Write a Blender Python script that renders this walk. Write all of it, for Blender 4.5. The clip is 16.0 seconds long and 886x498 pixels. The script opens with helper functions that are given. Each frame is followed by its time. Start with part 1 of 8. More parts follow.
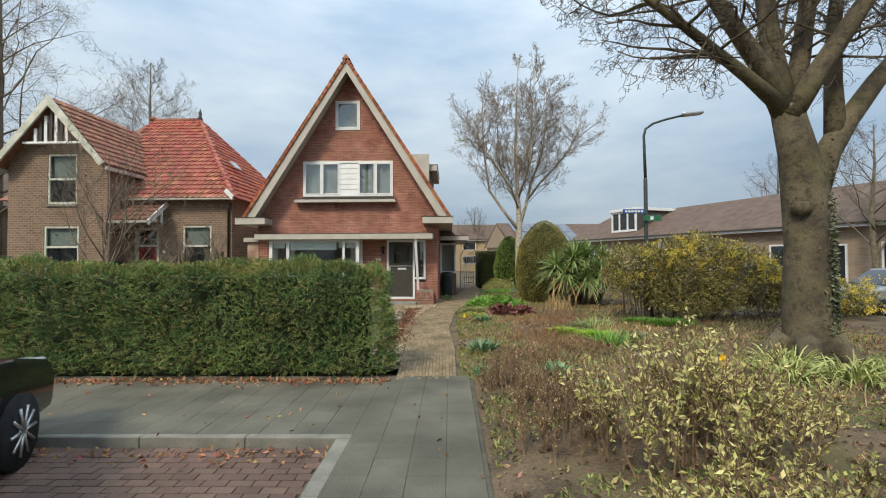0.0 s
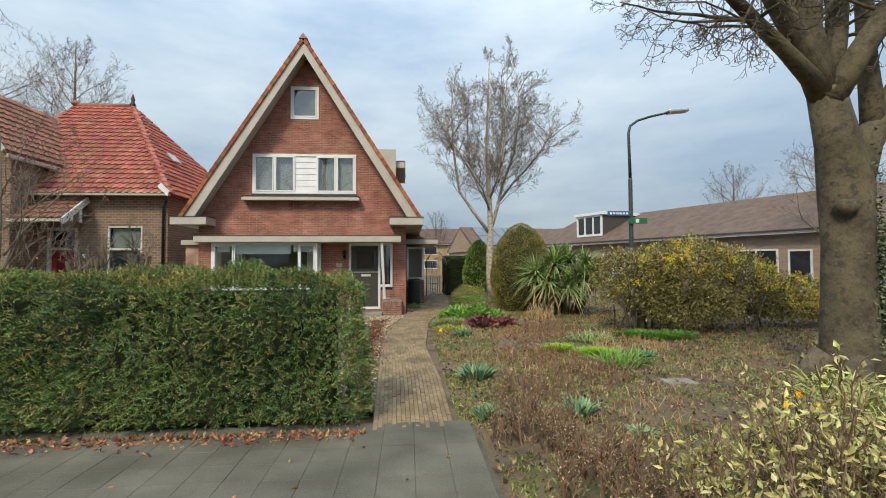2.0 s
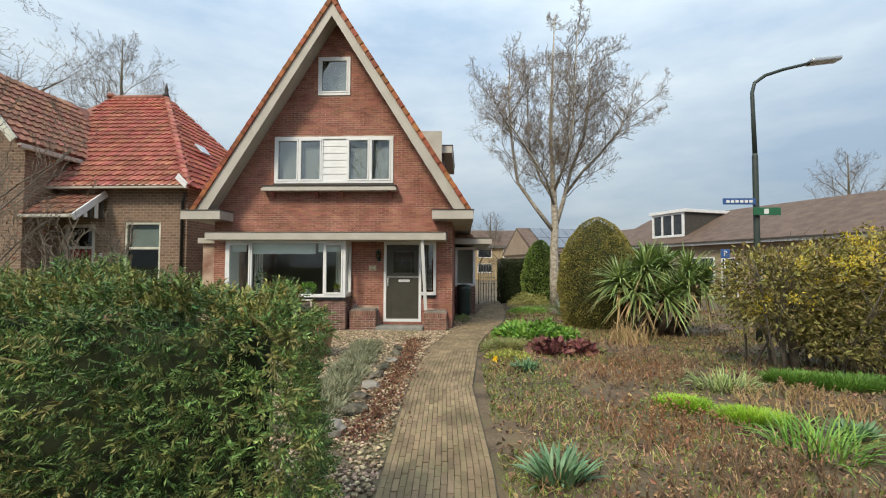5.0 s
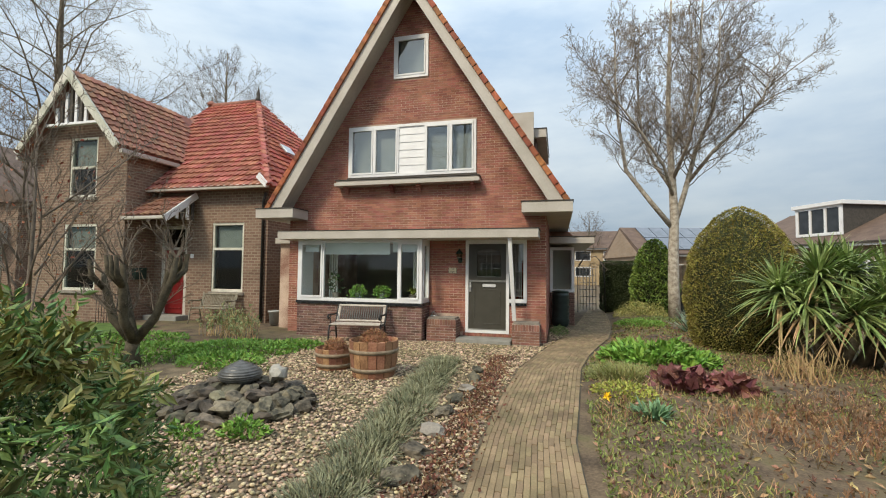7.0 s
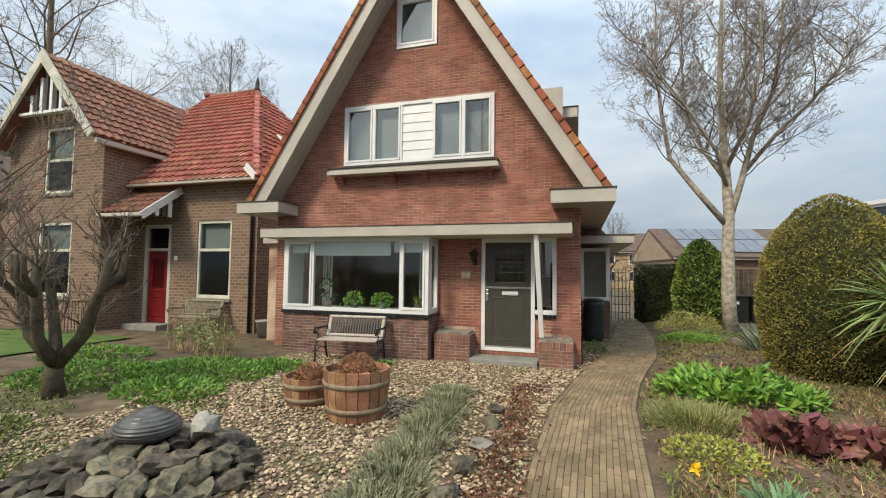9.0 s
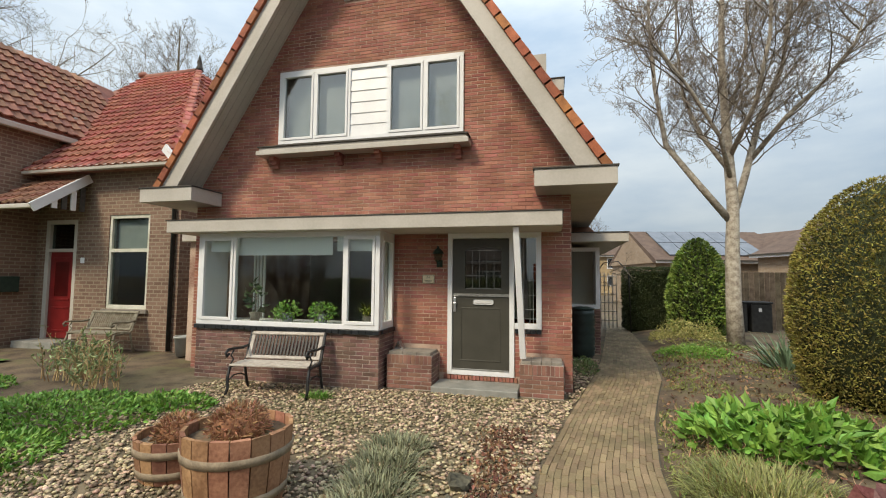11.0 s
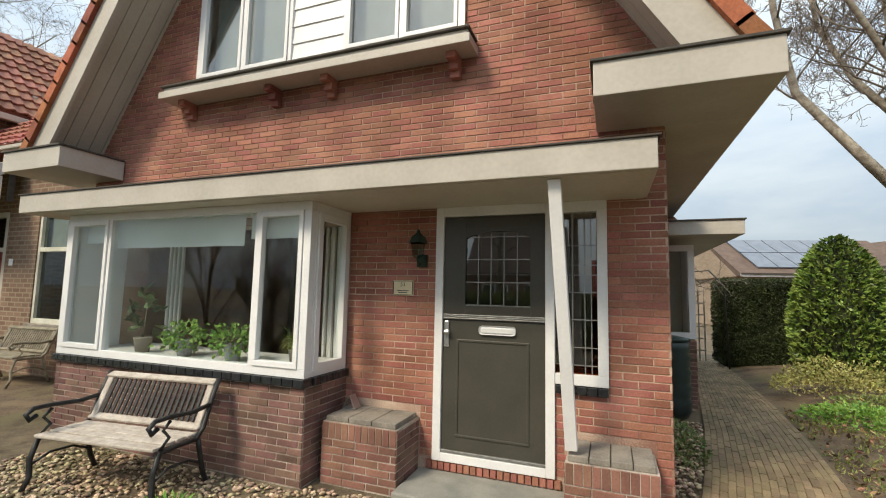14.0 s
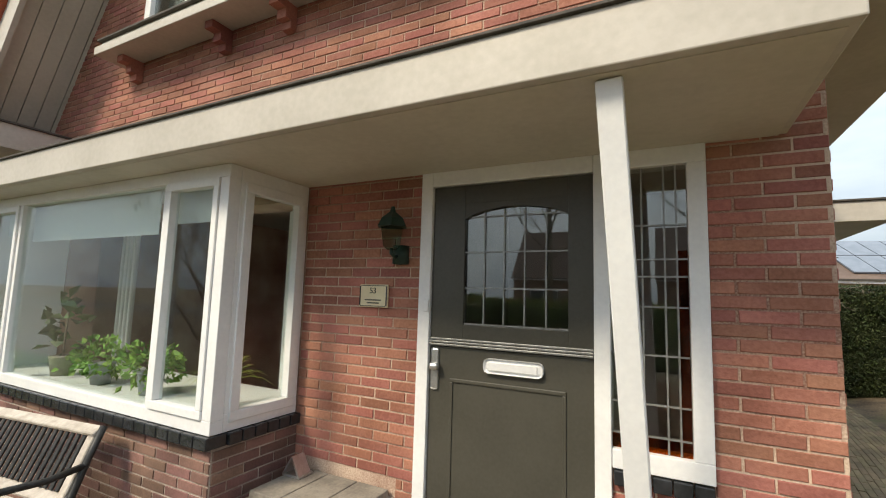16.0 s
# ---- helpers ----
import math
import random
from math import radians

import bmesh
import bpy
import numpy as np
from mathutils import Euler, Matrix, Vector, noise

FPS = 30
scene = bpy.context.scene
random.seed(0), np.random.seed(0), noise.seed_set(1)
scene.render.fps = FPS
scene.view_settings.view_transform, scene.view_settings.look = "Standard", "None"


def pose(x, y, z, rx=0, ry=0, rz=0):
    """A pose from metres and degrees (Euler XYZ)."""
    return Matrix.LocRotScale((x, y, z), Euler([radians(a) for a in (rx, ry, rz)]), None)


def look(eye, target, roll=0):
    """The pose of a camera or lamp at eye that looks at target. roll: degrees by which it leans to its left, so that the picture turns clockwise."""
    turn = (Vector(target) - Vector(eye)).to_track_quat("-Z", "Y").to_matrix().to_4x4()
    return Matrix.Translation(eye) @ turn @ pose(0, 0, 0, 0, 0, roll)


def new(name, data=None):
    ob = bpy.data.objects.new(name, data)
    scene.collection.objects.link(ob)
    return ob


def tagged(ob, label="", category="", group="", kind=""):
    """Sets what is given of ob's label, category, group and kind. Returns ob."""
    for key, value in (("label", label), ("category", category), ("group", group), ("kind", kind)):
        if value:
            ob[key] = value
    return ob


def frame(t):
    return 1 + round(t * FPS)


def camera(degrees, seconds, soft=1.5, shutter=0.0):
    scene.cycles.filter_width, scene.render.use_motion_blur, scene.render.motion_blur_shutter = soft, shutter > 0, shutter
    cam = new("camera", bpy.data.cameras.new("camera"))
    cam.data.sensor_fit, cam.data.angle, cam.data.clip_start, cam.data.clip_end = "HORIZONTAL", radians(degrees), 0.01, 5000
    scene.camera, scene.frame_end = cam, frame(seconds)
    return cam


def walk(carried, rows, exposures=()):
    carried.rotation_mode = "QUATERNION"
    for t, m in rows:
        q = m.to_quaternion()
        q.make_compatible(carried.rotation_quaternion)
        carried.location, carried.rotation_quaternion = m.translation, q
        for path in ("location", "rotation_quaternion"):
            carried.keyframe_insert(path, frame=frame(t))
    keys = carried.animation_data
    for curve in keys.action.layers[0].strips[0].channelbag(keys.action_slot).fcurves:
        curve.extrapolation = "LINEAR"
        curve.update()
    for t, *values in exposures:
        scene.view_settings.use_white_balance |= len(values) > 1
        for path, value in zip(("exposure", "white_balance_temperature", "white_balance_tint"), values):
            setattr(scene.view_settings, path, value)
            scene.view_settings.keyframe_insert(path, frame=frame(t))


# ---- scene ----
cam = camera(90.0, 16.0, soft=1.1)
PATH = [
    (0, (-0.059, 0.383, 1.659), (-0.091, 2.382, 1.704), -0.3),
    (0.5, (-0.271, 0.685, 1.705), (-0.228, 2.684, 1.754), -0.3),
    (1, (-0.393, 1.011, 1.731), (-0.294, 3.008, 1.784), -0.3),
    (1.5, (-0.47, 1.435, 1.735), (-0.334, 3.429, 1.794), -0.4),
    (2, (-0.453, 1.909, 1.694), (-0.296, 3.902, 1.758), -0.3),
    (2.5, (-0.447, 2.399, 1.694), (-0.288, 4.391, 1.763), -0.4),
    (3, (-0.481, 2.888, 1.7), (-0.336, 4.881, 1.772), -0.3),
    (5.5, (-0.21, 5.137, 1.694), (-0.399, 7.126, 1.776), 0.3),
    (6, (-0.212, 5.566, 1.69), (-0.513, 7.542, 1.775), 0.4),
    (6.5, (-0.251, 6.032, 1.701), (-0.661, 7.987, 1.789), 0.5),
    (7, (-0.27, 6.459, 1.685), (-0.773, 8.393, 1.775), 0.6),
    (7.5, (-0.312, 6.895, 1.695), (-0.881, 8.81, 1.789), 0.7),
    (8, (-0.42, 7.358, 1.657), (-1.023, 9.262, 1.754), 0.7),
    (8.5, (-0.504, 7.774, 1.687), (-1.108, 9.678, 1.789), 0.7),
    (9, (-0.596, 8.254, 1.691), (-1.177, 10.165, 1.797), 0.7),
    (9.5, (-0.683, 8.675, 1.678), (-1.225, 10.597, 1.792), 0.6),
    (12, (-0.84, 11.181, 1.664), (-1.321, 13.116, 1.818), 0.6),
    (12.5, (-0.875, 11.722, 1.641), (-1.396, 13.645, 1.813), 0.8),
    (13, (-0.893, 12.247, 1.628), (-1.48, 14.151, 1.802), 1.0),
    (13.5, (-0.94, 12.716, 1.64), (-1.58, 14.602, 1.822), 1.1),
    (14, (-0.96, 13.27, 1.622), (-1.665, 15.132, 1.814), 1.2),
    (14.5, (-1.004, 13.777, 1.621), (-1.785, 15.608, 1.814), 1.3),
    (15, (-1.082, 14.18, 1.629), (-1.925, 15.982, 1.827), 1.4),
    (15.5, (-1.111, 14.482, 1.624), (-1.988, 16.267, 1.833), 1.5),
    (16, (-1.138, 14.755, 1.664), (-2.045, 16.526, 1.873), 1.7),
]
walk(cam, [(t, look(eye, target, roll)) for t, eye, target, roll in PATH],
     [(0, 0.32, 7250, 4.5), (3, 0.33, 7300, 4.5), (9, 0.41, 7600, 6), (12, 0.44, 7700, 6), (14, 0.6, 7700, 6), (16, 0.84, 7700, 6)])

# ---- light ----
world = bpy.data.worlds.new("overcast_sky")
scene.world = world
world.use_nodes = True
wn, wl = world.node_tree.nodes, world.node_tree.links
wn.clear()
w_out = wn.new("ShaderNodeOutputWorld")
w_bg = wn.new("ShaderNodeBackground")
w_bg.inputs["Strength"].default_value = 0.1
w_sky = wn.new("ShaderNodeTexSky")
w_sky.sky_type = "NISHITA"
w_sky.sun_disc = False
w_sky.sun_elevation = radians(45)
w_sky.sun_rotation = radians(207)
w_sky.air_density, w_sky.dust_density, w_sky.ozone_density = 1.0, 3.0, 1.5
w_co = wn.new("ShaderNodeTexCoord")
w_map = wn.new("ShaderNodeMapping")
w_map.inputs["Scale"].default_value = (1.0, 1.0, 3.2)
w_noise = wn.new("ShaderNodeTexNoise")
w_noise.inputs["Scale"].default_value = 2.4
w_noise.inputs["Detail"].default_value = 7.0
w_noise.inputs["Roughness"].default_value = 0.55
w_ramp = wn.new("ShaderNodeValToRGB")
w_ramp.color_ramp.elements[0].position, w_ramp.color_ramp.elements[0].color = 0.33, (3.6, 4.95, 7.2, 1)
w_ramp.color_ramp.elements[1].position, w_ramp.color_ramp.elements[1].color = 0.72, (6.6, 7.7, 9.3, 1)
w_mix = wn.new("ShaderNodeMix")
w_mix.data_type = "RGBA"
w_mix.inputs["Factor"].default_value = 0.86
wl.new(w_co.outputs["Generated"], w_map.inputs["Vector"])
wl.new(w_map.outputs["Vector"], w_noise.inputs["Vector"])
wl.new(w_noise.outputs["Fac"], w_ramp.inputs["Fac"])
wl.new(w_sky.outputs["Color"], w_mix.inputs["A"])
wl.new(w_ramp.outputs["Color"], w_mix.inputs["B"])
# an overcast sky brightens from the horizon to the zenith
w_sep, w_grad, w_mul = wn.new("ShaderNodeSeparateXYZ"), wn.new("ShaderNodeMapRange"), wn.new("ShaderNodeMix")
w_grad.inputs["From Min"].default_value, w_grad.inputs["From Max"].default_value = 0.0, 1.0
w_grad.inputs["To Min"].default_value, w_grad.inputs["To Max"].default_value = 0.6, 1.85
w_mul.data_type, w_mul.blend_type = "RGBA", "MULTIPLY"
w_mul.inputs["Factor"].default_value = 1.0
wl.new(w_co.outputs["Generated"], w_sep.inputs[0])
wl.new(w_sep.outputs["Z"], w_grad.inputs["Value"])
wl.new(w_mix.outputs["Result"], w_mul.inputs[6])
wl.new(w_grad.outputs["Result"], w_mul.inputs[7])
wl.new(w_mul.outputs[2], w_bg.inputs["Color"])
wl.new(w_bg.outputs["Background"], w_out.inputs["Surface"])

sun = new("sun", bpy.data.lights.new("sun", "SUN"))
sun.data.energy, sun.data.angle, sun.data.color = 2.25, radians(13), (1.0, 0.93, 0.83)
sun.matrix_world = look((-8.5, -8.5, 18.6), (0, 8, 0))


# ---- materials ----
def mat(name, c1, c2, rough=0.75, scale=5.0, bump=0.25, fine=60.0, metal=0.0, vary="", spread=0.25, spec=0.4):
    """Two colours mixed by coarse and fine grain, with relief. vary: 'object' or 'island' gives each piece its own shade."""
    m = bpy.data.materials.new(name)
    m.use_nodes = True
    n, l = m.node_tree.nodes, m.node_tree.links
    b = n["Principled BSDF"]
    geo = n.new("ShaderNodeNewGeometry")
    big, small = n.new("ShaderNodeTexNoise"), n.new("ShaderNodeTexNoise")
    for tex, s in ((big, scale), (small, fine)):
        tex.inputs["Scale"].default_value, tex.inputs["Detail"].default_value = s, 4.0
        l.new(geo.outputs["Position"], tex.inputs["Vector"])
    add = n.new("ShaderNodeMath")
    add.operation = "MULTIPLY_ADD"
    add.inputs[1].default_value, add.inputs[2].default_value = 0.55, -0.27
    l.new(small.outputs["Fac"], add.inputs[0])
    tot = n.new("ShaderNodeMath")
    tot.operation = "ADD"
    l.new(big.outputs["Fac"], tot.inputs[0])
    l.new(add.outputs[0], tot.inputs[1])
    ramp = n.new("ShaderNodeValToRGB")
    ramp.color_ramp.elements[0].position, ramp.color_ramp.elements[0].color = 0.32, (*c1, 1)
    ramp.color_ramp.elements[1].position, ramp.color_ramp.elements[1].color = 0.68, (*c2, 1)
    l.new(tot.outputs[0], ramp.inputs["Fac"])
    colour = ramp.outputs["Color"]
    if vary:
        src = n.new("ShaderNodeObjectInfo").outputs["Random"] if vary == "object" else geo.outputs["Random Per Island"]
        hsv = n.new("ShaderNodeHueSaturation")
        val = n.new("ShaderNodeMapRange")
        val.inputs["To Min"].default_value, val.inputs["To Max"].default_value = 1 - spread, 1 + spread
        hue = n.new("ShaderNodeMapRange")
        hue.inputs["To Min"].default_value, hue.inputs["To Max"].default_value = 0.5 - spread * 0.06, 0.5 + spread * 0.06
        white = n.new("ShaderNodeTexWhiteNoise")
        white.noise_dimensions = "1D"
        l.new(src, val.inputs["Value"])
        l.new(src, white.inputs["W"])
        l.new(white.outputs["Value"], hue.inputs["Value"])
        l.new(val.outputs["Result"], hsv.inputs["Value"])
        l.new(hue.outputs["Result"], hsv.inputs["Hue"])
        l.new(colour, hsv.inputs["Color"])
        colour = hsv.outputs["Color"]
    l.new(colour, b.inputs["Base Color"])
    b.inputs["Roughness"].default_value, b.inputs["Metallic"].default_value = rough, metal
    b.inputs["Specular IOR Level"].default_value = spec
    if bump:
        bp = n.new("ShaderNodeBump")
        bp.inputs["Strength"].default_value, bp.inputs["Distance"].default_value = bump, 0.01
        l.new(tot.outputs[0], bp.inputs["Height"])
        l.new(bp.outputs["Normal"], b.inputs["Normal"])
    return m


def course_mat(name, c1, c2, mortar, bw=0.22, bh=0.062, gap=0.006, axis="xz"):
    """Far brickwork: courses with recessed joints."""
    m = bpy.data.materials.new(name)
    m.use_nodes = True
    n, l = m.node_tree.nodes, m.node_tree.links
    b = n["Principled BSDF"]
    geo, sep, com = n.new("ShaderNodeNewGeometry"), n.new("ShaderNodeSeparateXYZ"), n.new("ShaderNodeCombineXYZ")
    l.new(geo.outputs["Position"], sep.inputs[0])
    if axis == "xyz":
        s = n.new("ShaderNodeMath")
        l.new(sep.outputs["X"], s.inputs[0])
        l.new(sep.outputs["Y"], s.inputs[1])
        l.new(s.outputs[0], com.inputs["X"])
    else:
        l.new(sep.outputs["X"], com.inputs["X"])
    l.new(sep.outputs["Z"], com.inputs["Y"])
    br = n.new("ShaderNodeTexBrick")
    br.inputs["Color1"].default_value, br.inputs["Color2"].default_value, br.inputs["Mortar"].default_value = (*c1, 1), (*c2, 1), (*mortar, 1)
    br.inputs["Scale"].default_value = 1.0
    br.inputs["Brick Width"].default_value, br.inputs["Row Height"].default_value = bw, bh
    br.inputs["Mortar Size"].default_value, br.inputs["Mortar Smooth"].default_value = gap, 0.2
    l.new(com.outputs[0], br.inputs["Vector"])
    noi = n.new("ShaderNodeTexNoise")
    noi.inputs["Scale"].default_value, noi.inputs["Detail"].default_value = 1.4, 5.0
    l.new(geo.outputs["Position"], noi.inputs["Vector"])
    mr = n.new("ShaderNodeMapRange")
    mr.inputs["To Min"].default_value, mr.inputs["To Max"].default_value = 0.7, 1.3
    l.new(noi.outputs["Fac"], mr.inputs["Value"])
    hsv = n.new("ShaderNodeHueSaturation")
    l.new(br.outputs["Color"], hsv.inputs["Color"])
    l.new(mr.outputs["Result"], hsv.inputs["Value"])
    l.new(hsv.outputs["Color"], b.inputs["Base Color"])
    bp = n.new("ShaderNodeBump")
    bp.invert = True
    bp.inputs["Strength"].default_value, bp.inputs["Distance"].default_value = 0.7, 0.01
    l.new(br.outputs["Fac"], bp.inputs["Height"])
    l.new(bp.outputs["Normal"], b.inputs["Normal"])
    b.inputs["Roughness"].default_value = 0.85
    return m


def glass_mat(name, tint=(0.93, 0.97, 0.96), gloss=1.0):
    m = bpy.data.materials.new(name)
    m.use_nodes = True
    n, l = m.node_tree.nodes, m.node_tree.links
    n.remove(n["Principled BSDF"])
    mix, tr, gl, fr = n.new("ShaderNodeMixShader"), n.new("ShaderNodeBsdfTransparent"), n.new("ShaderNodeBsdfGlossy"), n.new("ShaderNodeLayerWeight")
    tr.inputs["Color"].default_value = (*tint, 1)
    gl.inputs["Roughness"].default_value = 0.01
    po, sc = n.new("ShaderNodeMath"), n.new("ShaderNodeMath")
    po.operation, sc.operation = "POWER", "MULTIPLY_ADD"
    po.inputs[1].default_value = 4.5
    sc.inputs[1].default_value, sc.inputs[2].default_value = 0.7, 0.022 * gloss
    fr.inputs["Blend"].default_value = 0.5
    l.new(fr.outputs["Facing"], po.inputs[0])
    l.new(po.outputs[0], sc.inputs[0])
    l.new(sc.outputs[0], mix.inputs[0])
    l.new(tr.outputs[0], mix.inputs[1])
    l.new(gl.outputs[0], mix.inputs[2])
    l.new(mix.outputs[0], n["Material Output"].inputs["Surface"])
    return m


M_BRICK = mat("red_brick", (0.25, 0.095, 0.066), (0.4, 0.17, 0.125), 0.85, 2.2, 0.5, 70, vary="island", spread=0.2)
M_BRICK_P = mat("red_brick_piece", (0.25, 0.095, 0.066), (0.4, 0.17, 0.125), 0.85, 2.2, 0.5, 70, vary="object", spread=0.2)
M_BRICK_PED = mat("brown_red_pedestal_brick", (0.17, 0.08, 0.06), (0.28, 0.135, 0.1), 0.85, 4, 0.4, 90, vary="object", spread=0.2)
M_BRICK_DK = mat("brown_plinth_brick", (0.13, 0.072, 0.058), (0.22, 0.12, 0.097), 0.85, 5, 0.4, 90, vary="island", spread=0.3)
M_MORTAR = mat("mortar", (0.24, 0.12, 0.09), (0.6, 0.46, 0.36), 0.95, 1.6, 0.4, 120)
M_MORTAR_LT = mat("pale_mortar", (0.24, 0.19, 0.16), (0.5, 0.43, 0.37), 0.95, 6, 0.4, 120)
M_WHITE = mat("white_paint", (0.71, 0.71, 0.72), (0.79, 0.79, 0.79), 0.35, 3, 0.05, 40, spec=0.5)
M_OLDPAINT = mat("weathered_off_white_paint", (0.42, 0.42, 0.34), (0.66, 0.64, 0.56), 0.6, 2.5, 0.2, 25)
M_CREAM = mat("cream_paint", (0.42, 0.385, 0.335), (0.5, 0.46, 0.41), 0.5, 2, 0.08, 30)
M_SOFFIT = mat("cream_soffit", (0.46, 0.425, 0.36), (0.54, 0.5, 0.43), 0.55, 2, 0.08, 30)
M_DOOR = mat("dark_taupe_door_paint", (0.055, 0.052, 0.042), (0.07, 0.066, 0.054), 0.35, 3, 0.05, 60)
M_LEAD = mat("lead_strip", (0.22, 0.22, 0.21), (0.34, 0.34, 0.33), 0.45, 20, 0.1, 80, metal=0.6)
M_METAL = mat("brushed_metal", (0.5, 0.5, 0.5), (0.62, 0.62, 0.62), 0.35, 20, 0.05, 80, metal=0.9)
M_BLACK = mat("black_iron", (0.012, 0.012, 0.012), (0.03, 0.03, 0.03), 0.5, 10, 0.2, 70)
M_FELT = mat("dark_roof_edge", (0.05, 0.045, 0.04), (0.08, 0.07, 0.06), 0.8, 10, 0.2, 60)
M_TILE_V = mat("orange_verge_tile", (0.24, 0.07, 0.03), (0.4, 0.13, 0.055), 0.7, 7, 0.4, 60, vary="object", spread=0.3)
M_TILE_RED = mat("red_roof_tile", (0.27, 0.08, 0.055), (0.42, 0.155, 0.11), 0.7, 3, 0.3, 60, vary="object", spread=0.25)
M_TILE_BROWN = mat("brown_roof_tile", (0.2, 0.09, 0.06), (0.33, 0.16, 0.105), 0.75, 3, 0.4, 60, vary="island", spread=0.25)
M_GLAZED = mat("black_glazed_sill_tile", (0.014, 0.016, 0.018), (0.03, 0.032, 0.036), 0.25, 10, 0.1, 60)
M_STEP = mat("grey_concrete_step", (0.2, 0.2, 0.18), (0.3, 0.29, 0.26), 0.85, 5, 0.3, 70)
M_COPING = mat("weathered_coping_slab", (0.17, 0.15, 0.13), (0.28, 0.25, 0.21), 0.85, 6, 0.3, 60)
M_NBRICK = course_mat("neighbour_brick", (0.15, 0.086, 0.06), (0.225, 0.138, 0.1), (0.27, 0.21, 0.15), axis="xyz", bh=0.09, gap=0.013)
M_FARBRICK = course_mat("bungalow_brick", (0.3, 0.21, 0.14), (0.38, 0.28, 0.2), (0.36, 0.32, 0.27), axis="xyz")
M_FARROOF = mat("dark_brown_roof", (0.1, 0.065, 0.05), (0.155, 0.105, 0.08), 0.8, 2, 0.3, 14)
M_GLASS = glass_mat("window_glass", gloss=2.2)
M_GLASS_UP = glass_mat("reflecting_window_glass", (0.7, 0.75, 0.75), 7.5)
M_GLASS_LEAD = glass_mat("leaded_glass", (0.85, 0.86, 0.82), 6.0)
M_GLASS_DK = glass_mat("dark_window_glass", (0.6, 0.66, 0.65), 1.6)
M_ROOM = mat("room_wall", (0.42, 0.39, 0.34), (0.5, 0.47, 0.42), 0.9, 2, 0)
M_BLIND = mat("white_blind", (0.72, 0.72, 0.7), (0.8, 0.8, 0.78), 0.7, 4, 0.05)
M_NET = mat("grey_net_curtain", (0.42, 0.43, 0.42), (0.55, 0.56, 0.55), 0.9, 6, 0)
M_RED_DOOR = mat("red_door_paint", (0.13, 0.01, 0.011), (0.19, 0.016, 0.016), 0.3, 4, 0.05)
M_BARK = mat("tree_bark", (0.1, 0.085, 0.06), (0.2, 0.17, 0.12), 0.95, 7, 0.9, 40)
M_TWIG = mat("bare_twig", (0.11, 0.085, 0.065), (0.2, 0.165, 0.13), 0.9, 5, 0.2)
M_BIRCH = mat("birch_bark", (0.24, 0.2, 0.16), (0.52, 0.47, 0.39), 0.85, 9, 0.4, 30)
M_MOSSBARK = mat("mossy_bark", (0.07, 0.055, 0.038), (0.155, 0.125, 0.078), 0.95, 2.2, 0.9, 30)
M_SOIL = mat("soil_with_litter", (0.06, 0.042, 0.028), (0.19, 0.135, 0.085), 0.95, 2.2, 0.8, 34)


def add_patches(m, colour, scale, lo, hi, amount):
    """Moss or damp stains in cloudy patches over a material."""
    n, l = m.node_tree.nodes, m.node_tree.links
    b = n["Principled BSDF"]
    src = b.inputs["Base Color"].links[0].from_socket
    geo, tex = n.new("ShaderNodeNewGeometry"), n.new("ShaderNodeTexNoise")
    tex.inputs["Scale"].default_value, tex.inputs["Detail"].default_value = scale, 9.0
    tex.inputs["Roughness"].default_value = 0.68
    l.new(geo.outputs["Position"], tex.inputs["Vector"])
    rg = n.new("ShaderNodeMapRange")
    rg.inputs["From Min"].default_value, rg.inputs["From Max"].default_value = lo, hi
    rg.inputs["To Max"].default_value = amount
    l.new(tex.outputs["Fac"], rg.inputs["Value"])
    mx = n.new("ShaderNodeMix")
    mx.data_type = "RGBA"
    l.new(rg.outputs["Result"], mx.inputs["Factor"])
    l.new(src, mx.inputs[6])
    mx.inputs[7].default_value = (*colour, 1)
    l.new(mx.outputs[2], b.inputs["Base Color"])


add_patches(M_SOIL, (0.075, 0.085, 0.025), 1.1, 0.5, 0.68, 0.8)
M_PAVE = mat("grey_pavement_tile", (0.085, 0.08, 0.062), (0.16, 0.15, 0.118), 0.9, 1.3, 0.35, 70, vary="object", spread=0.07)
add_patches(M_PAVE, (0.075, 0.072, 0.05), 0.9, 0.5, 0.72, 0.75)
M_JOINT = mat("sandy_joint", (0.07, 0.065, 0.05), (0.12, 0.11, 0.085), 0.95, 4, 0.4)
M_CLINKER = mat("path_clinker", (0.165, 0.12, 0.068), (0.29, 0.212, 0.125), 0.9, 2, 0.35, 70, vary="object", spread=0.2)
M_CLINKER_S = mat("path_clinker_far", (0.165, 0.12, 0.068), (0.29, 0.212, 0.125), 0.9, 2, 0.35, 70, vary="island", spread=0.2)
add_patches(M_CLINKER, (0.1, 0.1, 0.045), 1.6, 0.54, 0.72, 0.6)
add_patches(M_CLINKER_S, (0.1, 0.1, 0.045), 1.6, 0.54, 0.72, 0.6)
M_REDPAVE = mat("red_paving_brick", (0.105, 0.07, 0.055), (0.19, 0.12, 0.095), 0.9, 1.2, 0.3, 70, vary="island", spread=0.2)
M_KERB = mat("concrete_kerb", (0.17, 0.165, 0.14), (0.26, 0.25, 0.21), 0.9, 4, 0.3, 60)
M_GRAVEL = mat("pebble", (0.19, 0.13, 0.075), (0.54, 0.42, 0.29), 0.8, 9, 0.2, 60, vary="island", spread=0.65)
add_patches(M_GRAVEL, (0.12, 0.125, 0.045), 0.75, 0.5, 0.7, 0.55)
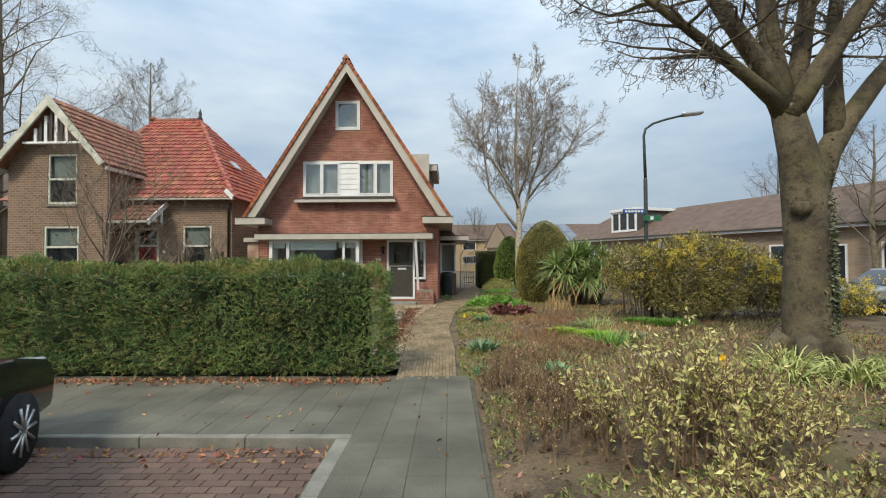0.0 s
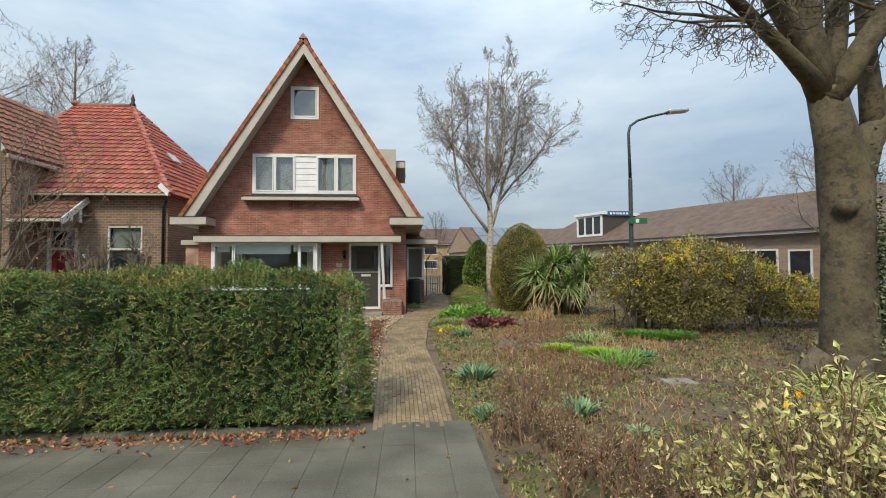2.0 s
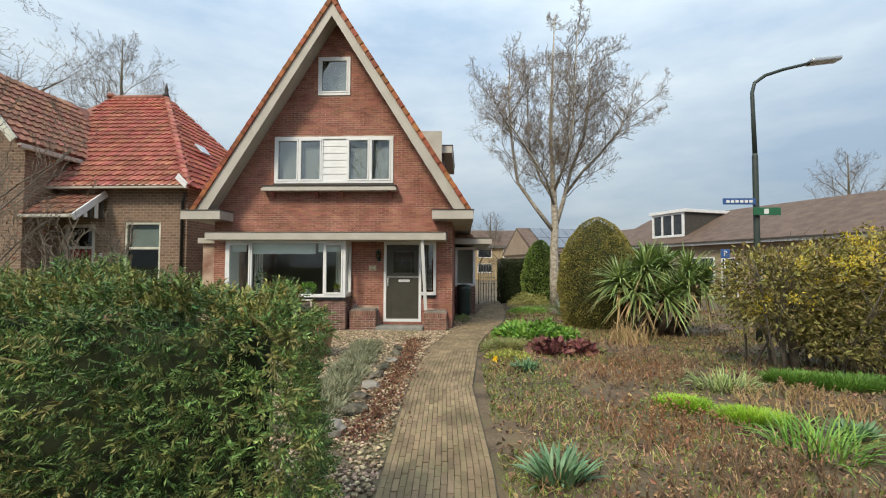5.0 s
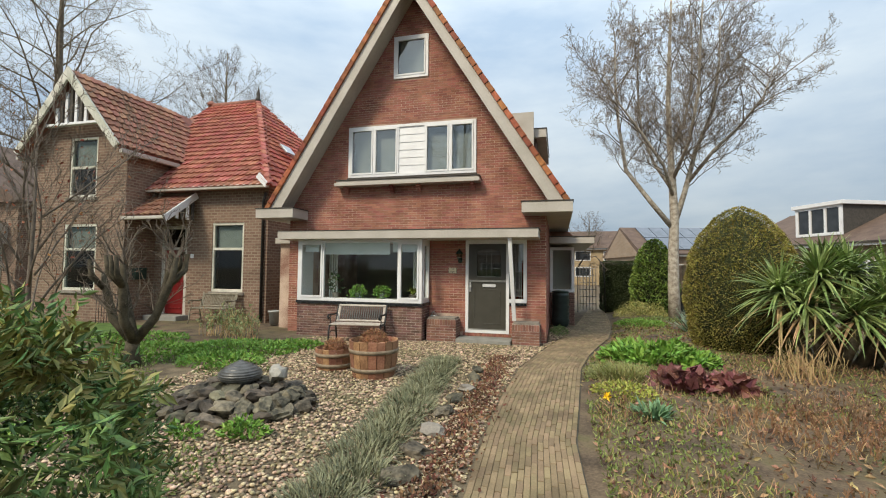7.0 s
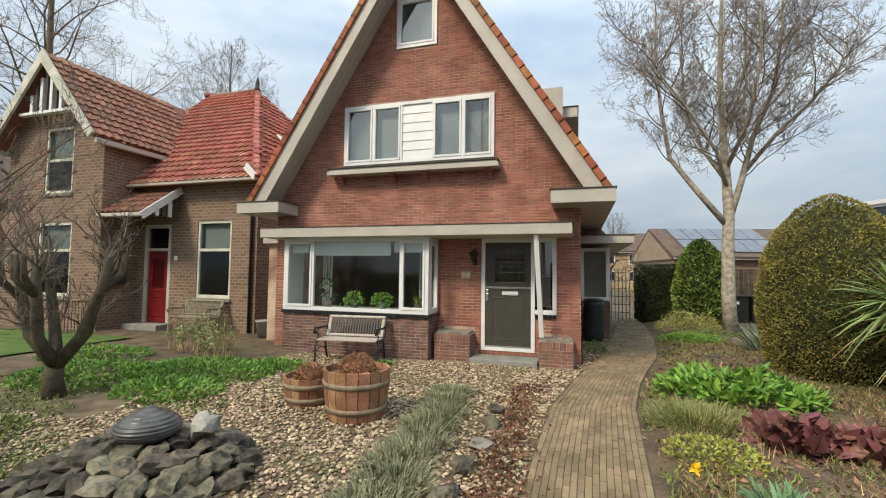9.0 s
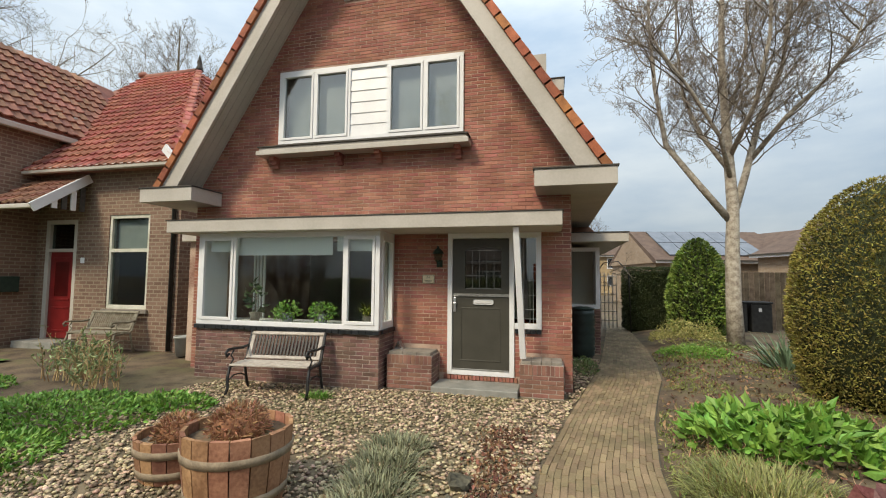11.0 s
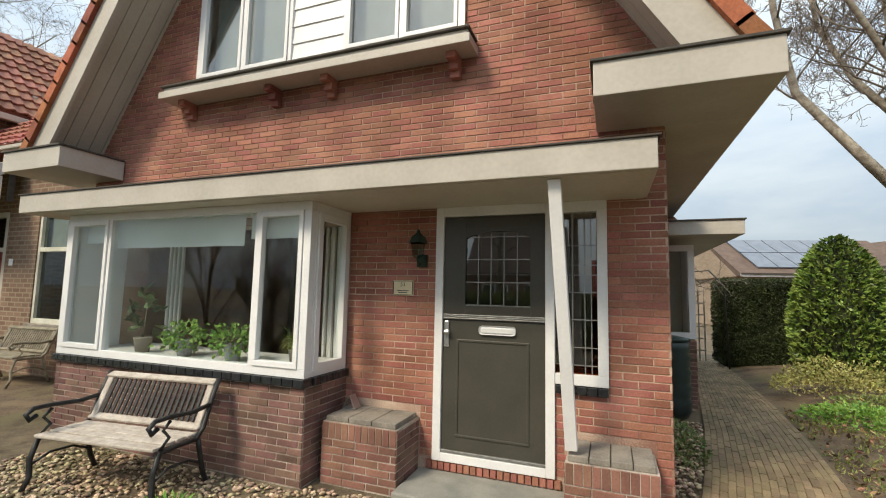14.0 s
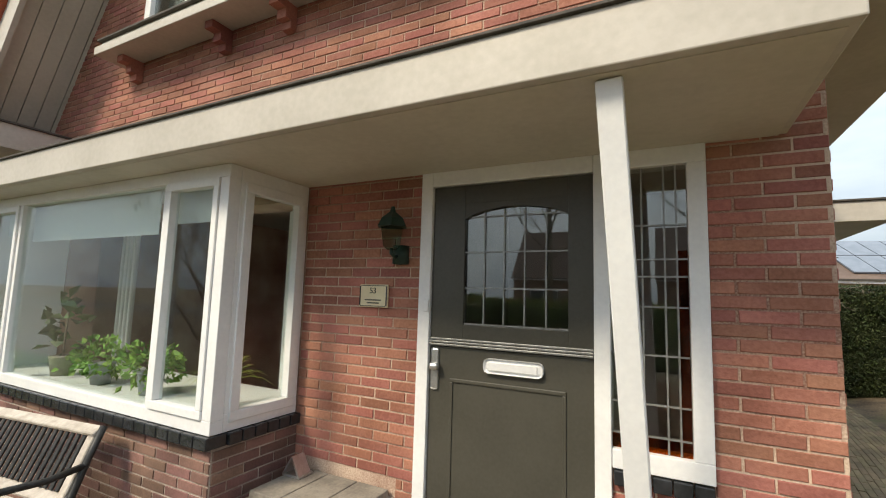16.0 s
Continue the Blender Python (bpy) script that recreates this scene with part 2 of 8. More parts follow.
M_ROCK = mat("dark_rock", (0.03, 0.027, 0.02), (0.16, 0.135, 0.095), 0.8, 7, 0.9, 30, vary="object", spread=0.55)
M_ASPHALT = mat("asphalt", (0.045, 0.045, 0.045), (0.07, 0.07, 0.068), 0.9, 3, 0.3, 120)
add_patches(M_MOSSBARK, (0.045, 0.038, 0.028), 9, 0.5, 0.6, 0.8)
add_patches(M_MOSSBARK, (0.13, 0.125, 0.05), 1.4, 0.5, 0.7, 0.6)
M_GRASS = mat("lawn", (0.045, 0.085, 0.016), (0.1, 0.17, 0.03), 0.9, 3, 0.5, 40)
M_HEDGE = mat("yew_leaf", (0.05, 0.105, 0.03), (0.2, 0.3, 0.085), 0.55, 1.3, 0, vary="island", spread=0.6)
# near-black core colour: the shade deep between the leaves is painted in
M_HEDGE_SHADE = mat("hedge_core_shade", (0.016, 0.022, 0.009), (0.04, 0.05, 0.02), 0.95, 5, 0.3)


def leaf_mat(name, c1, c2, spread=0.5, rough=0.55):
    return mat(name, c1, c2, rough, 3.0, 0, vary="island", spread=spread)


# ---- building helpers ----
rng = np.random.default_rng(7)


def placed(ob):
    m = ob.matrix_basis.copy()
    return placed(ob.parent) @ ob.matrix_parent_inverse @ m if ob.parent else m


def thing(name, at, label, category, group="", kind=""):
    ob = new(name)
    ob.location = at
    return tagged(ob, label, category, group, kind)


def under(ob, parent):
    if parent:
        ob.parent = parent
        ob.matrix_parent_inverse = placed(parent).inverted()
    return ob


def part(name, bm, material, parent, label="", smooth=False):
    me = bpy.data.meshes.new(name)
    bm.to_mesh(me)
    bm.free()
    me.materials.append(material)
    if smooth:
        me.shade_smooth()
    ob = under(new(name, me), parent)
    return tagged(ob, label) if label else ob


def raw(name, verts, faces, material, parent=None, label="", smooth=False):
    me = bpy.data.meshes.new(name)
    me.from_pydata([tuple(v) for v in verts] if not isinstance(verts, np.ndarray) else verts.tolist(), [], faces if isinstance(faces, list) else faces.tolist())
    me.materials.append(material)
    if smooth:
        me.shade_smooth()
    ob = under(new(name, me), parent)
    return tagged(ob, label) if label else ob


def add_box(bm, x0, x1, y0, y1, z0, z1, bevel=0.0):
    r = bmesh.ops.create_cube(bm, size=1.0, matrix=Matrix.LocRotScale(((x0 + x1) / 2, (y0 + y1) / 2, (z0 + z1) / 2), None, (abs(x1 - x0), abs(y1 - y0), abs(z1 - z0))))
    if bevel:
        es = {e for v in r["verts"] for e in v.link_edges}
        bmesh.ops.bevel(bm, geom=list(es), offset=bevel, segments=2, affect="EDGES", profile=0.5)


def box(name, parent, material, x0, x1, y0, y1, z0, z1, bevel=0.004, label=""):
    bm = bmesh.new()
    add_box(bm, x0, x1, y0, y1, z0, z1, bevel)
    return part(name, bm, material, parent, label)


def bar(bm, a, b, w, d, up=(0, 0, 1), bevel=0.0):
    """A straight bar from a to b, w across and d along up."""
    a, b, up = Vector(a), Vector(b), Vector(up)
    z = (b - a).normalized()
    x = z.cross(up).normalized()
    y = x.cross(z).normalized()
    rot = Matrix((x, y, z)).transposed().to_4x4()
    r = bmesh.ops.create_cube(bm, size=1.0, matrix=Matrix.Translation((a + b) / 2) @ rot @ Matrix.Diagonal((w, d, (b - a).length, 1)))
    if bevel:
        es = {e for v in r["verts"] for e in v.link_edges}
        bmesh.ops.bevel(bm, geom=list(es), offset=bevel, segments=1, affect="EDGES")


def tube_batch(pts, rad, sides, cap=True):
    """Vertices and faces of many tubes with the same number of points: pts (tubes, points, 3), rad (tubes, points)."""
    pts, rad = np.asarray(pts, float), np.asarray(rad, float)
    t, n, _ = pts.shape
    tan = np.gradient(pts, axis=1)
    tan /= np.linalg.norm(tan, axis=2)[:, :, None] + 1e-9
    ref = np.where(np.abs(tan[:, :1, 2:3]) < 0.9, np.array([0.31, 0.17, 0.93]), np.array([1.0, 0.1, 0.0]))
    u = np.cross(tan, np.broadcast_to(ref, tan.shape))
    u /= np.linalg.norm(u, axis=2)[:, :, None] + 1e-9
    v = np.cross(tan, u)
    ang = np.arange(sides) * 2 * np.pi / sides
    ring = pts[:, :, None, :] + rad[:, :, None, None] * (np.cos(ang)[None, None, :, None] * u[:, :, None, :] + np.sin(ang)[None, None, :, None] * v[:, :, None, :])
    i, k = np.meshgrid(np.arange(n - 1), np.arange(sides), indexing="ij")
    a, b = i * sides + k, i * sides + (k + 1) % sides
    quad = np.stack([a, b, b + sides, a + sides], axis=-1).reshape(-1, 4)
    quads = (quad[None] + (np.arange(t) * n * sides)[:, None, None]).reshape(-1, 4)
    faces = quads.tolist()
    if cap:
        for q in range(t):
            o = q * n * sides
            faces.append([o + c for c in range(sides)][::-1])
            faces.append([o + (n - 1) * sides + c for c in range(sides)])
    return ring.reshape(-1, 3), faces


def tubes(name, runs, material, parent=None, label="", sides=8, smooth=True):
    """One mesh out of several tubes: runs of (points, radii)."""
    groups = {}
    for pts, rad in runs:
        groups.setdefault(len(pts), []).append((pts, np.broadcast_to(np.asarray(rad, float), (len(pts),))))
    vs, fs, n = [], [], 0
    for group in groups.values():
        v, f = tube_batch([g[0] for g in group], [g[1] for g in group], sides, sides > 3)
        vs.append(v)
        fs += [[i + n for i in q] for q in f] if n else f
        n += len(v)
    return raw(name, np.concatenate(vs), fs, material, parent, label, smooth)


def lathe(name, profile, centre, material, parent=None, label="", sides=24, smooth=True):
    """A turned body: profile of (radius, height)."""
    cx, cy, cz = centre
    vs, fs = [], []
    for r, z in profile:
        for k in range(sides):
            a = 2 * math.pi * k / sides
            vs.append((cx + r * math.cos(a), cy + r * math.sin(a), cz + z))
    for i in range(len(profile) - 1):
        for k in range(sides):
            a, b = i * sides + k, i * sides + (k + 1) % sides
            fs.append([a, b, b + sides, a + sides])
    fs.append(list(range(sides))[::-1])
    fs.append([len(vs) - sides + k for k in range(sides)])
    return raw(name, vs, fs, material, parent, label, smooth)


def prism(bm, poly, y0, y1):
    """An upright slab: poly of (x, z), from y0 to y1."""
    a = [bm.verts.new((x, y0, z)) for x, z in poly]
    b = [bm.verts.new((x, y1, z)) for x, z in poly]
    n = len(poly)
    bm.faces.new(a)
    bm.faces.new(b[::-1])
    for i in range(n):
        bm.faces.new((a[i], b[i], b[(i + 1) % n], a[(i + 1) % n]))
    bmesh.ops.recalc_face_normals(bm, faces=bm.faces)


def wall_xz(name, material, parent, left, right, z0, z1, y0, y1, holes, breaks=(), label=""):
    """A wall across x with openings; left(z), right(z) bound it, holes are (x0, x1, z0, z1)."""
    bm = bmesh.new()
    zs = sorted({z0, z1, *breaks, *(h[2] for h in holes), *(h[3] for h in holes)})
    zs = [z for z in zs if z0 <= z <= z1]
    for za, zb in zip(zs, zs[1:]):
        cuts = sorted((h[0], h[1]) for h in holes if h[2] <= za and h[3] >= zb)
        edges = [None]
        for a, b in cuts:
            edges += [a, b]
        edges.append(None)
        for i in range(0, len(edges), 2):
            la, lb = (left(za), left(zb)) if edges[i] is None else (edges[i], edges[i])
            ra, rb = (right(za), right(zb)) if edges[i + 1] is None else (edges[i + 1], edges[i + 1])
            if ra - la > 1e-4 or rb - lb > 1e-4:
                prism(bm, [(la, za), (ra, za), (rb, zb), (lb, zb)], y0, y1)
    bmesh.ops.remove_doubles(bm, verts=bm.verts, dist=0.0005)
    return part(name, bm, material, parent, label)


def courses(left, right, z0, z1, holes, bl=0.21, bh=0.052, gap=0.009):
    """Bricks of a wall as (x0, x1, z0, z1), in half bond, cut at the edges and round the holes."""
    out, row, z = [], 0, z0
    while z + bh <= z1 + 1e-6:
        lo, hi = max(left(z), left(z + bh)), min(right(z), right(z + bh))
        spans = [(lo, hi)]
        for h in holes:
            if h[2] < z + bh and h[3] > z:
                spans = [q for a, b in spans for q in ((a, min(b, h[0])), (max(a, h[1]), b)) if q[1] - q[0] > 0.02]
        for a, b in spans:
            x = math.floor(a / (bl + gap)) * (bl + gap) - (0.5 * (bl + gap) if row % 2 else 0)
            while x < b:
                p, q = max(x, a), min(x + bl, b)
                if q - p > 0.03:
                    out.append((p, q, z, z + bh))
                x += bl + gap
        row += 1
        z += bh + gap
    return out


def brick_stuff(name, rects, material, parent, to_world, label, depth=0.006):
    """Many bricks in one mesh: rects of (u0, u1, z0, z1); to_world(u, d, z) with d outwards."""
    vs, fs = [], []
    for u0, u1, z0, z1 in rects:
        d = depth + random.uniform(-0.0015, 0.0015)
        c, n = 0.003, len(vs)
        for u, z, e in ((u0, z0, 0), (u1, z0, 0), (u1, z1, 0), (u0, z1, 0), (u0 + c, z0 + c, d), (u1 - c, z0 + c, d), (u1 - c, z1 - c, d), (u0 + c, z1 - c, d)):
            vs.append(to_world(u, e, z))
        fs += [[n + 4, n + 5, n + 6, n + 7]] + [[n + i, n + (i + 1) % 4, n + 4 + (i + 1) % 4, n + 4 + i] for i in range(4)]
    ob = raw(name, vs, fs, material, parent, label)
    return tagged(ob, kind="stuff")


BRICK_MESHES = {}


def brick_piece(name, rect, material, parent, to_world, turn, depth=0.006):
    """One brick as an object of its own; alike bricks share a mesh."""
    u0, u1, z0, z1 = rect
    key = (name, round(u1 - u0, 2), round(z1 - z0, 3), material.name)
    if key not in BRICK_MESHES:
        w, h, c = (u1 - u0) / 2, (z1 - z0) / 2, 0.003
        vs = [(-w, 0, -h), (w, 0, -h), (w, 0, h), (-w, 0, h), (-w + c, -depth, -h + c), (w - c, -depth, -h + c), (w - c, -depth, h - c), (-w + c, -depth, h - c)]
        me = bpy.data.meshes.new(name)
        me.from_pydata(vs, [], [[4, 5, 6, 7]] + [[i, (i + 1) % 4, 4 + (i + 1) % 4, 4 + i] for i in range(4)])
        me.materials.append(material)
        BRICK_MESHES[key] = me
    ob = new(name, BRICK_MESHES[key])
    ob.matrix_basis = Matrix.Translation(to_world((u0 + u1) / 2, random.uniform(-0.002, 0.002), (z0 + z1) / 2)) @ turn
    return under(ob, parent)


def leaf_field(name, pts, dirs, length, width, material, parent=None, label="", fold=0.25, jitter=0.5):
    """Many small folded leaves in one mesh, at pts, along dirs."""
    pts, dirs = np.asarray(pts, float), np.asarray(dirs, float)
    n = len(pts)
    d = dirs + rng.normal(0, jitter, (n, 3))
    d /= np.linalg.norm(d, axis=1)[:, None] + 1e-9
    side = np.cross(d, rng.normal(0, 1, (n, 3)))
    side /= np.linalg.norm(side, axis=1)[:, None] + 1e-9
    nor = np.cross(d, side)
    ln = (length * rng.uniform(0.65, 1.25, n))[:, None]
    wd = (width * rng.uniform(0.7, 1.2, n))[:, None]
    mid = pts + d * ln * 0.45
    v = np.stack([pts, mid + side * wd / 2 + nor * wd * fold, pts + d * ln, mid - side * wd / 2 + nor * wd * fold], axis=1).reshape(-1, 3)
    f = np.arange(4 * n).reshape(n, 4)
    return raw(name, v, f, material, parent, label)


def blade_field(name, bases, dirs, length, width, bend, material, parent=None, label="", segs=4, jitter=0.25):
    """Long arching blades (grass, sword leaves) in one mesh."""
    bases, dirs = np.asarray(bases, float), np.asarray(dirs, float)
    n = len(bases)
    d = dirs + rng.normal(0, jitter, (n, 3))
    d /= np.linalg.norm(d, axis=1)[:, None]
    ln = (np.asarray(length) * rng.uniform(0.7, 1.15, n))[:, None]
    side = np.cross(d, np.array([0, 0, 1.0]) + rng.normal(0, 0.2, (n, 3)))
    side /= np.linalg.norm(side, axis=1)[:, None] + 1e-9
    rows = []
    bd = (np.asarray(bend) * rng.uniform(0.6, 1.4, n))[:, None]
    for i in range(segs + 1):
        t = i / segs
        c = bases + d * ln * t - np.array([0, 0, 1.0]) * bd * ln * t * t
        w = width * (1 - t ** 2.2) * 0.5 + 0.0008
        rows += [c - side * w, c + side * w]
    v = np.stack(rows, axis=1).reshape(-1, 3)
    k = 2 * (segs + 1)
    f = []
    for b in range(n):
        o = b * k
        f += [[o + 2 * i, o + 2 * i + 1, o + 2 * i + 3, o + 2 * i + 2] for i in range(segs)]
    return raw(name, v, f, material, parent, label)


def smooth01(t):
    t = min(1.0, max(0.0, t))
    return t * t * (3 - 2 * t)


# ---- ground ----
def edge_at(pts, y):
    ys = [p[0] for p in pts]
    return float(np.interp(y, ys, [p[1] for p in pts]))


PATH_L = [(6.5, -0.82), (8.4, -0.9), (11.0, -1.0), (12.5, -1.0), (14.2, -0.92), (15.7, -0.66), (16.6, -0.48), (18.2, -0.16), (19.7, 0.1), (21.5, 0.34), (26.0, 0.9), (28.0, 1.1)]
PATH_R = [(6.5, 0.02), (8.5, 0.02), (11.1, -0.1), (12.0, -0.04), (14.5, 0.11), (15.9, 0.34), (17.0, 0.6), (18.3, 0.94), (19.7, 1.15), (21.7, 1.36), (26.0, 1.62), (28.0, 1.75)]

ground = box("ground", None, M_SOIL, -600, 600, -600, 600, -0.6, -0.13, 0)
tagged(ground, "dark soil and grass ground reaching the horizon", "ground", kind="structure")


def sheet(name, x0, x1, y0, y1, height, material, label, category, step=0.25, bottom=-0.14):
    """A gently uneven sheet of ground."""
    nx, ny = int((x1 - x0) / step) + 1, int((y1 - y0) / step) + 1
    vs = [(x0 + (x1 - x0) * i / (nx - 1), y0 + (y1 - y0) * j / (ny - 1), 0) for j in range(ny) for i in range(nx)]
    vs = [(x, y, height(x, y)) for x, y, _ in vs]
    fs = [[j * nx + i, j * nx + i + 1, (j + 1) * nx + i + 1, (j + 1) * nx + i] for j in range(ny - 1) for i in range(nx - 1)]
    ob = raw(name, vs, fs, material, None, "", True)
    return tagged(ob, label, category, kind="structure")


def bed_z(x, y):
    lift = 0.05 * smooth01((x - edge_at(PATH_R, max(6.5, y)) - 0.05) / 0.5) if y > 6.5 else 0.05 * smooth01((x - 0.25) / 0.5)
    rise = 0.12 * smooth01((y - 14) / 8) * smooth01((x - edge_at(PATH_R, max(6.5, y))) / 1.5)
    return -0.03 + lift + rise + 0.035 * noise.noise((x * 0.9, y * 0.9, 3.0)) * smooth01((x - 0.3) / 0.6) + 0.012 * noise.noise((x * 5, y * 5, 1.0))


sheet("soil_bed", -0.5, 12.0, 0.6, 26.0, bed_z, M_SOIL, "dark garden soil with dead leaves and moss", "garden bed", 0.12)
sheet("front_garden_soil", -24.0, -0.5, 7.2, 20.0, lambda x, y: -0.03 + 0.02 * noise.noise((x * 1.2, y * 1.2, 0)), M_SOIL, "soil under gravel and weeds", "garden bed", 0.3)
sheet("side_soil", -0.6, 1.2, 14.0, 26.0, lambda x, y: -0.035, M_SOIL, "soil strip beside the brick path", "soil", 0.4)
sheet("lawn", -25.0, -11.1, 12.9, 16.6, lambda x, y: 0.005 + 0.015 * noise.noise((x, y, 5)), M_GRASS, "short green lawn beside the neighbouring house", "lawn", 0.3)
sheet("road", -60.0, 60.0, -8.0, -0.9, lambda x, y: -0.1, M_ASPHALT, "grey asphalt street", "road", 2.0)

# ---- the red brick house ----
F, CX = 17.04, -3.91
WL, WR = -7.32, -0.54
house = thing("gabled_house", (CX, F, 0), "red brick gabled house with cream trim and steep tiled roof", "house")
RX, APEX, EAVE_Z, HALF = -3.82, 8.93, 3.04, 3.75
SLOPE = (APEX - EAVE_Z) / HALF


def gl(z):
    return max(WL if z < 3.22 else -99, RX - max(0.0, (APEX - 0.16 - z) / SLOPE))


def gr(z):
    return min(WR if z < 3.22 else 99, RX + max(0.0, (APEX - 0.16 - z) / SLOPE))


DOOR = (-2.443, -1.39, 0.16, 2.4)
SIDE = (-1.39, -0.98, 0.905, 2.4)
MID = (-5.61, -2.2, 4.04, 5.375)
TOP = (-4.38, -3.45, 6.57, 7.68)
BAYHOLE = (-6.6, -3.42, 0.86, 2.3)
HOLES = [DOOR, SIDE, MID, TOP, BAYHOLE]
KINK = 3.22
front = wall_xz("front_wall", M_MORTAR, house, gl, gr, -0.1, APEX - 0.2, F, F + 0.28, HOLES, (KINK, 3.215), "red brick front wall")
rects = courses(gl, gr, 0.0, APEX - 0.3, [DOOR, SIDE, MID, TOP, (-6.75, -3.36, -1, 2.36), (-3.3, -2.57, -1, 0.55), (-1.3, -0.65, -1, 0.5), (-2.6, -1.28, -1, 0.16)])


def on_front(u, d, z):
    return (u, F - d, z)


near = [r for r in rects if r[0] > -3.4 and r[3] < 2.3 and (r[0] < -2.44 or r[0] > -0.99)][:300]
chosen = set(near)
brick_stuff("brickwork", [r for r in rects if r not in chosen], M_BRICK, front, on_front, "red bricks with thin joints")
side_wall = box("side_wall", house, M_MORTAR, WR - 0.28, WR, F + 0.281, 26.0, -0.1, 3.2, 0, "red brick side wall")
side_rects = courses(lambda z: F + 0.01, lambda z: 21.0, 0.0, 3.1, [])
brick_stuff("brickwork", side_rects, M_BRICK, side_wall, lambda u, d, z: (WR + d, u, z), "red bricks of the side wall")
box("side_wall", house, M_MORTAR, WL, WL + 0.28, F + 0.281, 26.0, -0.1, 3.2, 0)
bm = bmesh.new()
prism(bm, [(WL, -0.1), (WR, -0.1), (WR, 3.0), (RX, APEX - 0.2), (WL, 3.0)], 26.0, 26.25)
part("back_wall", bm, M_MORTAR, house)
box("upper_floor", house, M_ROOM, WL + 0.29, WR - 0.29, F + 0.29, 25.9, 2.7, 2.85, 0)
box("partition", house, M_ROOM, WL + 0.29, WR - 0.29, 20.6, 20.7, 0.0, 2.69, 0)
box("partition", house, M_ROOM, CX - 3.0, CX + 3.0, 18.6, 18.7, 2.86, 6.0, 0)
box("ground_floor", house, M_ROOM, WL + 0.29, WR - 0.29, F + 0.29, 25.9, -0.1, 0.02, 0)
box("partition", house, M_ROOM, -2.75, -2.68, F + 0.29, 20.5, 0.03, 2.68, 0)

# roof slabs, barge boards and soffits
RF = 16.36
for s, nm in ((-1, "roof"), (1, "roof")):
    bm = bmesh.new()
    prism(bm, [(RX, APEX + 0.1), (RX + s * (HALF + 0.02), EAVE_Z + 0.1), (RX + s * (HALF + 0.02), EAVE_Z - 0.0), (RX, APEX - 0.05)], RF + 0.06, 26.5)
    part("roof", bm, M_TILE_BROWN, house, "steep tiled roof slope")
    bm = bmesh.new()
    prism(bm, [(RX, APEX + 0.05), (RX + s * HALF, EAVE_Z + 0.05), (RX + s * (HALF - 0.33), EAVE_Z + 0.05), (RX, APEX - 0.4)], RF + 0.02, RF + 0.06)
    part("barge_board", bm, M_CREAM, house, "cream barge board along the gable")
    for k in range(5):
        y0 = RF + 0.061 + (F + 0.1 - RF - 0.061) * k / 5
        bm = bmesh.new()
        prism(bm, [(RX, APEX - 0.06), (RX + s * (HALF - 0.02), EAVE_Z - 0.02), (RX + s * (HALF - 0.1), EAVE_Z - 0.08), (RX, APEX - 0.22)], y0 + 0.004, y0 + (F + 0.1 - RF - 0.061) / 5 - 0.004)
        part("soffit_board", bm, M_SOFFIT, house)
    # verge tiles
    n = 27
    for i in range(n):
        t0, t1 = i / n, (i + 1) / n + 0.004
        x0, x1 = RX + s * (HALF + 0.05) * (1 - t0), RX + s * (HALF + 0.05) * (1 - t1)
        z0, z1 = EAVE_Z + 0.06 + (APEX - EAVE_Z) * t0, EAVE_Z + 0.06 + (APEX - EAVE_Z) * t1
        if z1 < 3.24:
            continue
        if z0 < 3.19:
            x0, z0 = x0 + (x1 - x0) * (3.19 - z0) / (z1 - z0), 3.19
        nx, nz = s * 0.81, 0.58
        bm = bmesh.new()
        a, b, lo = 0.076, 0.066, -0.045
        prism(bm, [(x0 + nx * lo, z0 + nz * lo), (x0 + nx * a, z0 + nz * a), (x1 + nx * b, z1 + nz * b), (x1 + nx * lo, z1 + nz * lo)], RF - 0.03, RF + 0.22)
        part("verge_tile", bm, M_TILE_V, house)
bm = bmesh.new()
prism(bm, [(RX - 0.14, APEX + 0.06), (RX, APEX + 0.24), (RX + 0.14, APEX + 0.06)], RF - 0.05, 26.5)
part("ridge_tile", bm, M_TILE_BROWN, house)

# eave boxes at both corners
for s in (-1, 1):
    xo, xi = CX + s * 3.95, CX + s * 2.86
    eave = box("eave_box", house, M_CREAM, min(xo, xi), max(xo, xi), 16.3, F - 0.02, 2.95, 3.19, 0.006, "cream boxed eave return")
    box("eave_soffit", house, M_SOFFIT, min(xo, CX + s * 3.36), max(xo, CX + s * 3.36), F - 0.019, 26.4, 2.952, 3.0, 0.003)
    box("gutter_board", house, M_CREAM, min(xo, xo - s * 0.03), max(xo, xo - s * 0.03), F - 0.021, 26.4, 3.0, 3.19, 0.003, "cream gutter board")
    box("edge_strip", eave, M_FELT, min(xo, xi) - 0.02, max(xo, xi) + 0.02, 16.28, F - 0.03, 3.19, 3.21, 0.003, "dark metal roof edge")

# canopy over bay and door
canopy = box("canopy", house, M_CREAM, -7.08, -0.68, 16.14, F - 0.016, 2.388, 2.585, 0.006, "cream flat canopy over bay window and front door")
box("soffit", canopy, M_SOFFIT, -7.05, -0.71, 16.18, F - 0.018, 2.3845, 2.3875, 0)
box("edge_strip", canopy, M_FELT, -7.1, -0.66, 16.125, F - 0.02, 2.585, 2.598, 0.003, "dark metal roof edge")
low_eave = box("low_eave", house, M_CREAM, -8.1, -7.33, 17.5, 19.0, 2.36, 2.52, 0.006, "cream low eave of the side annex")
box("annex_wall", house, M_MORTAR, -8.0, -7.33, 17.62, 22.0, -0.1, 2.36, 0, "brick wall of the side annex")
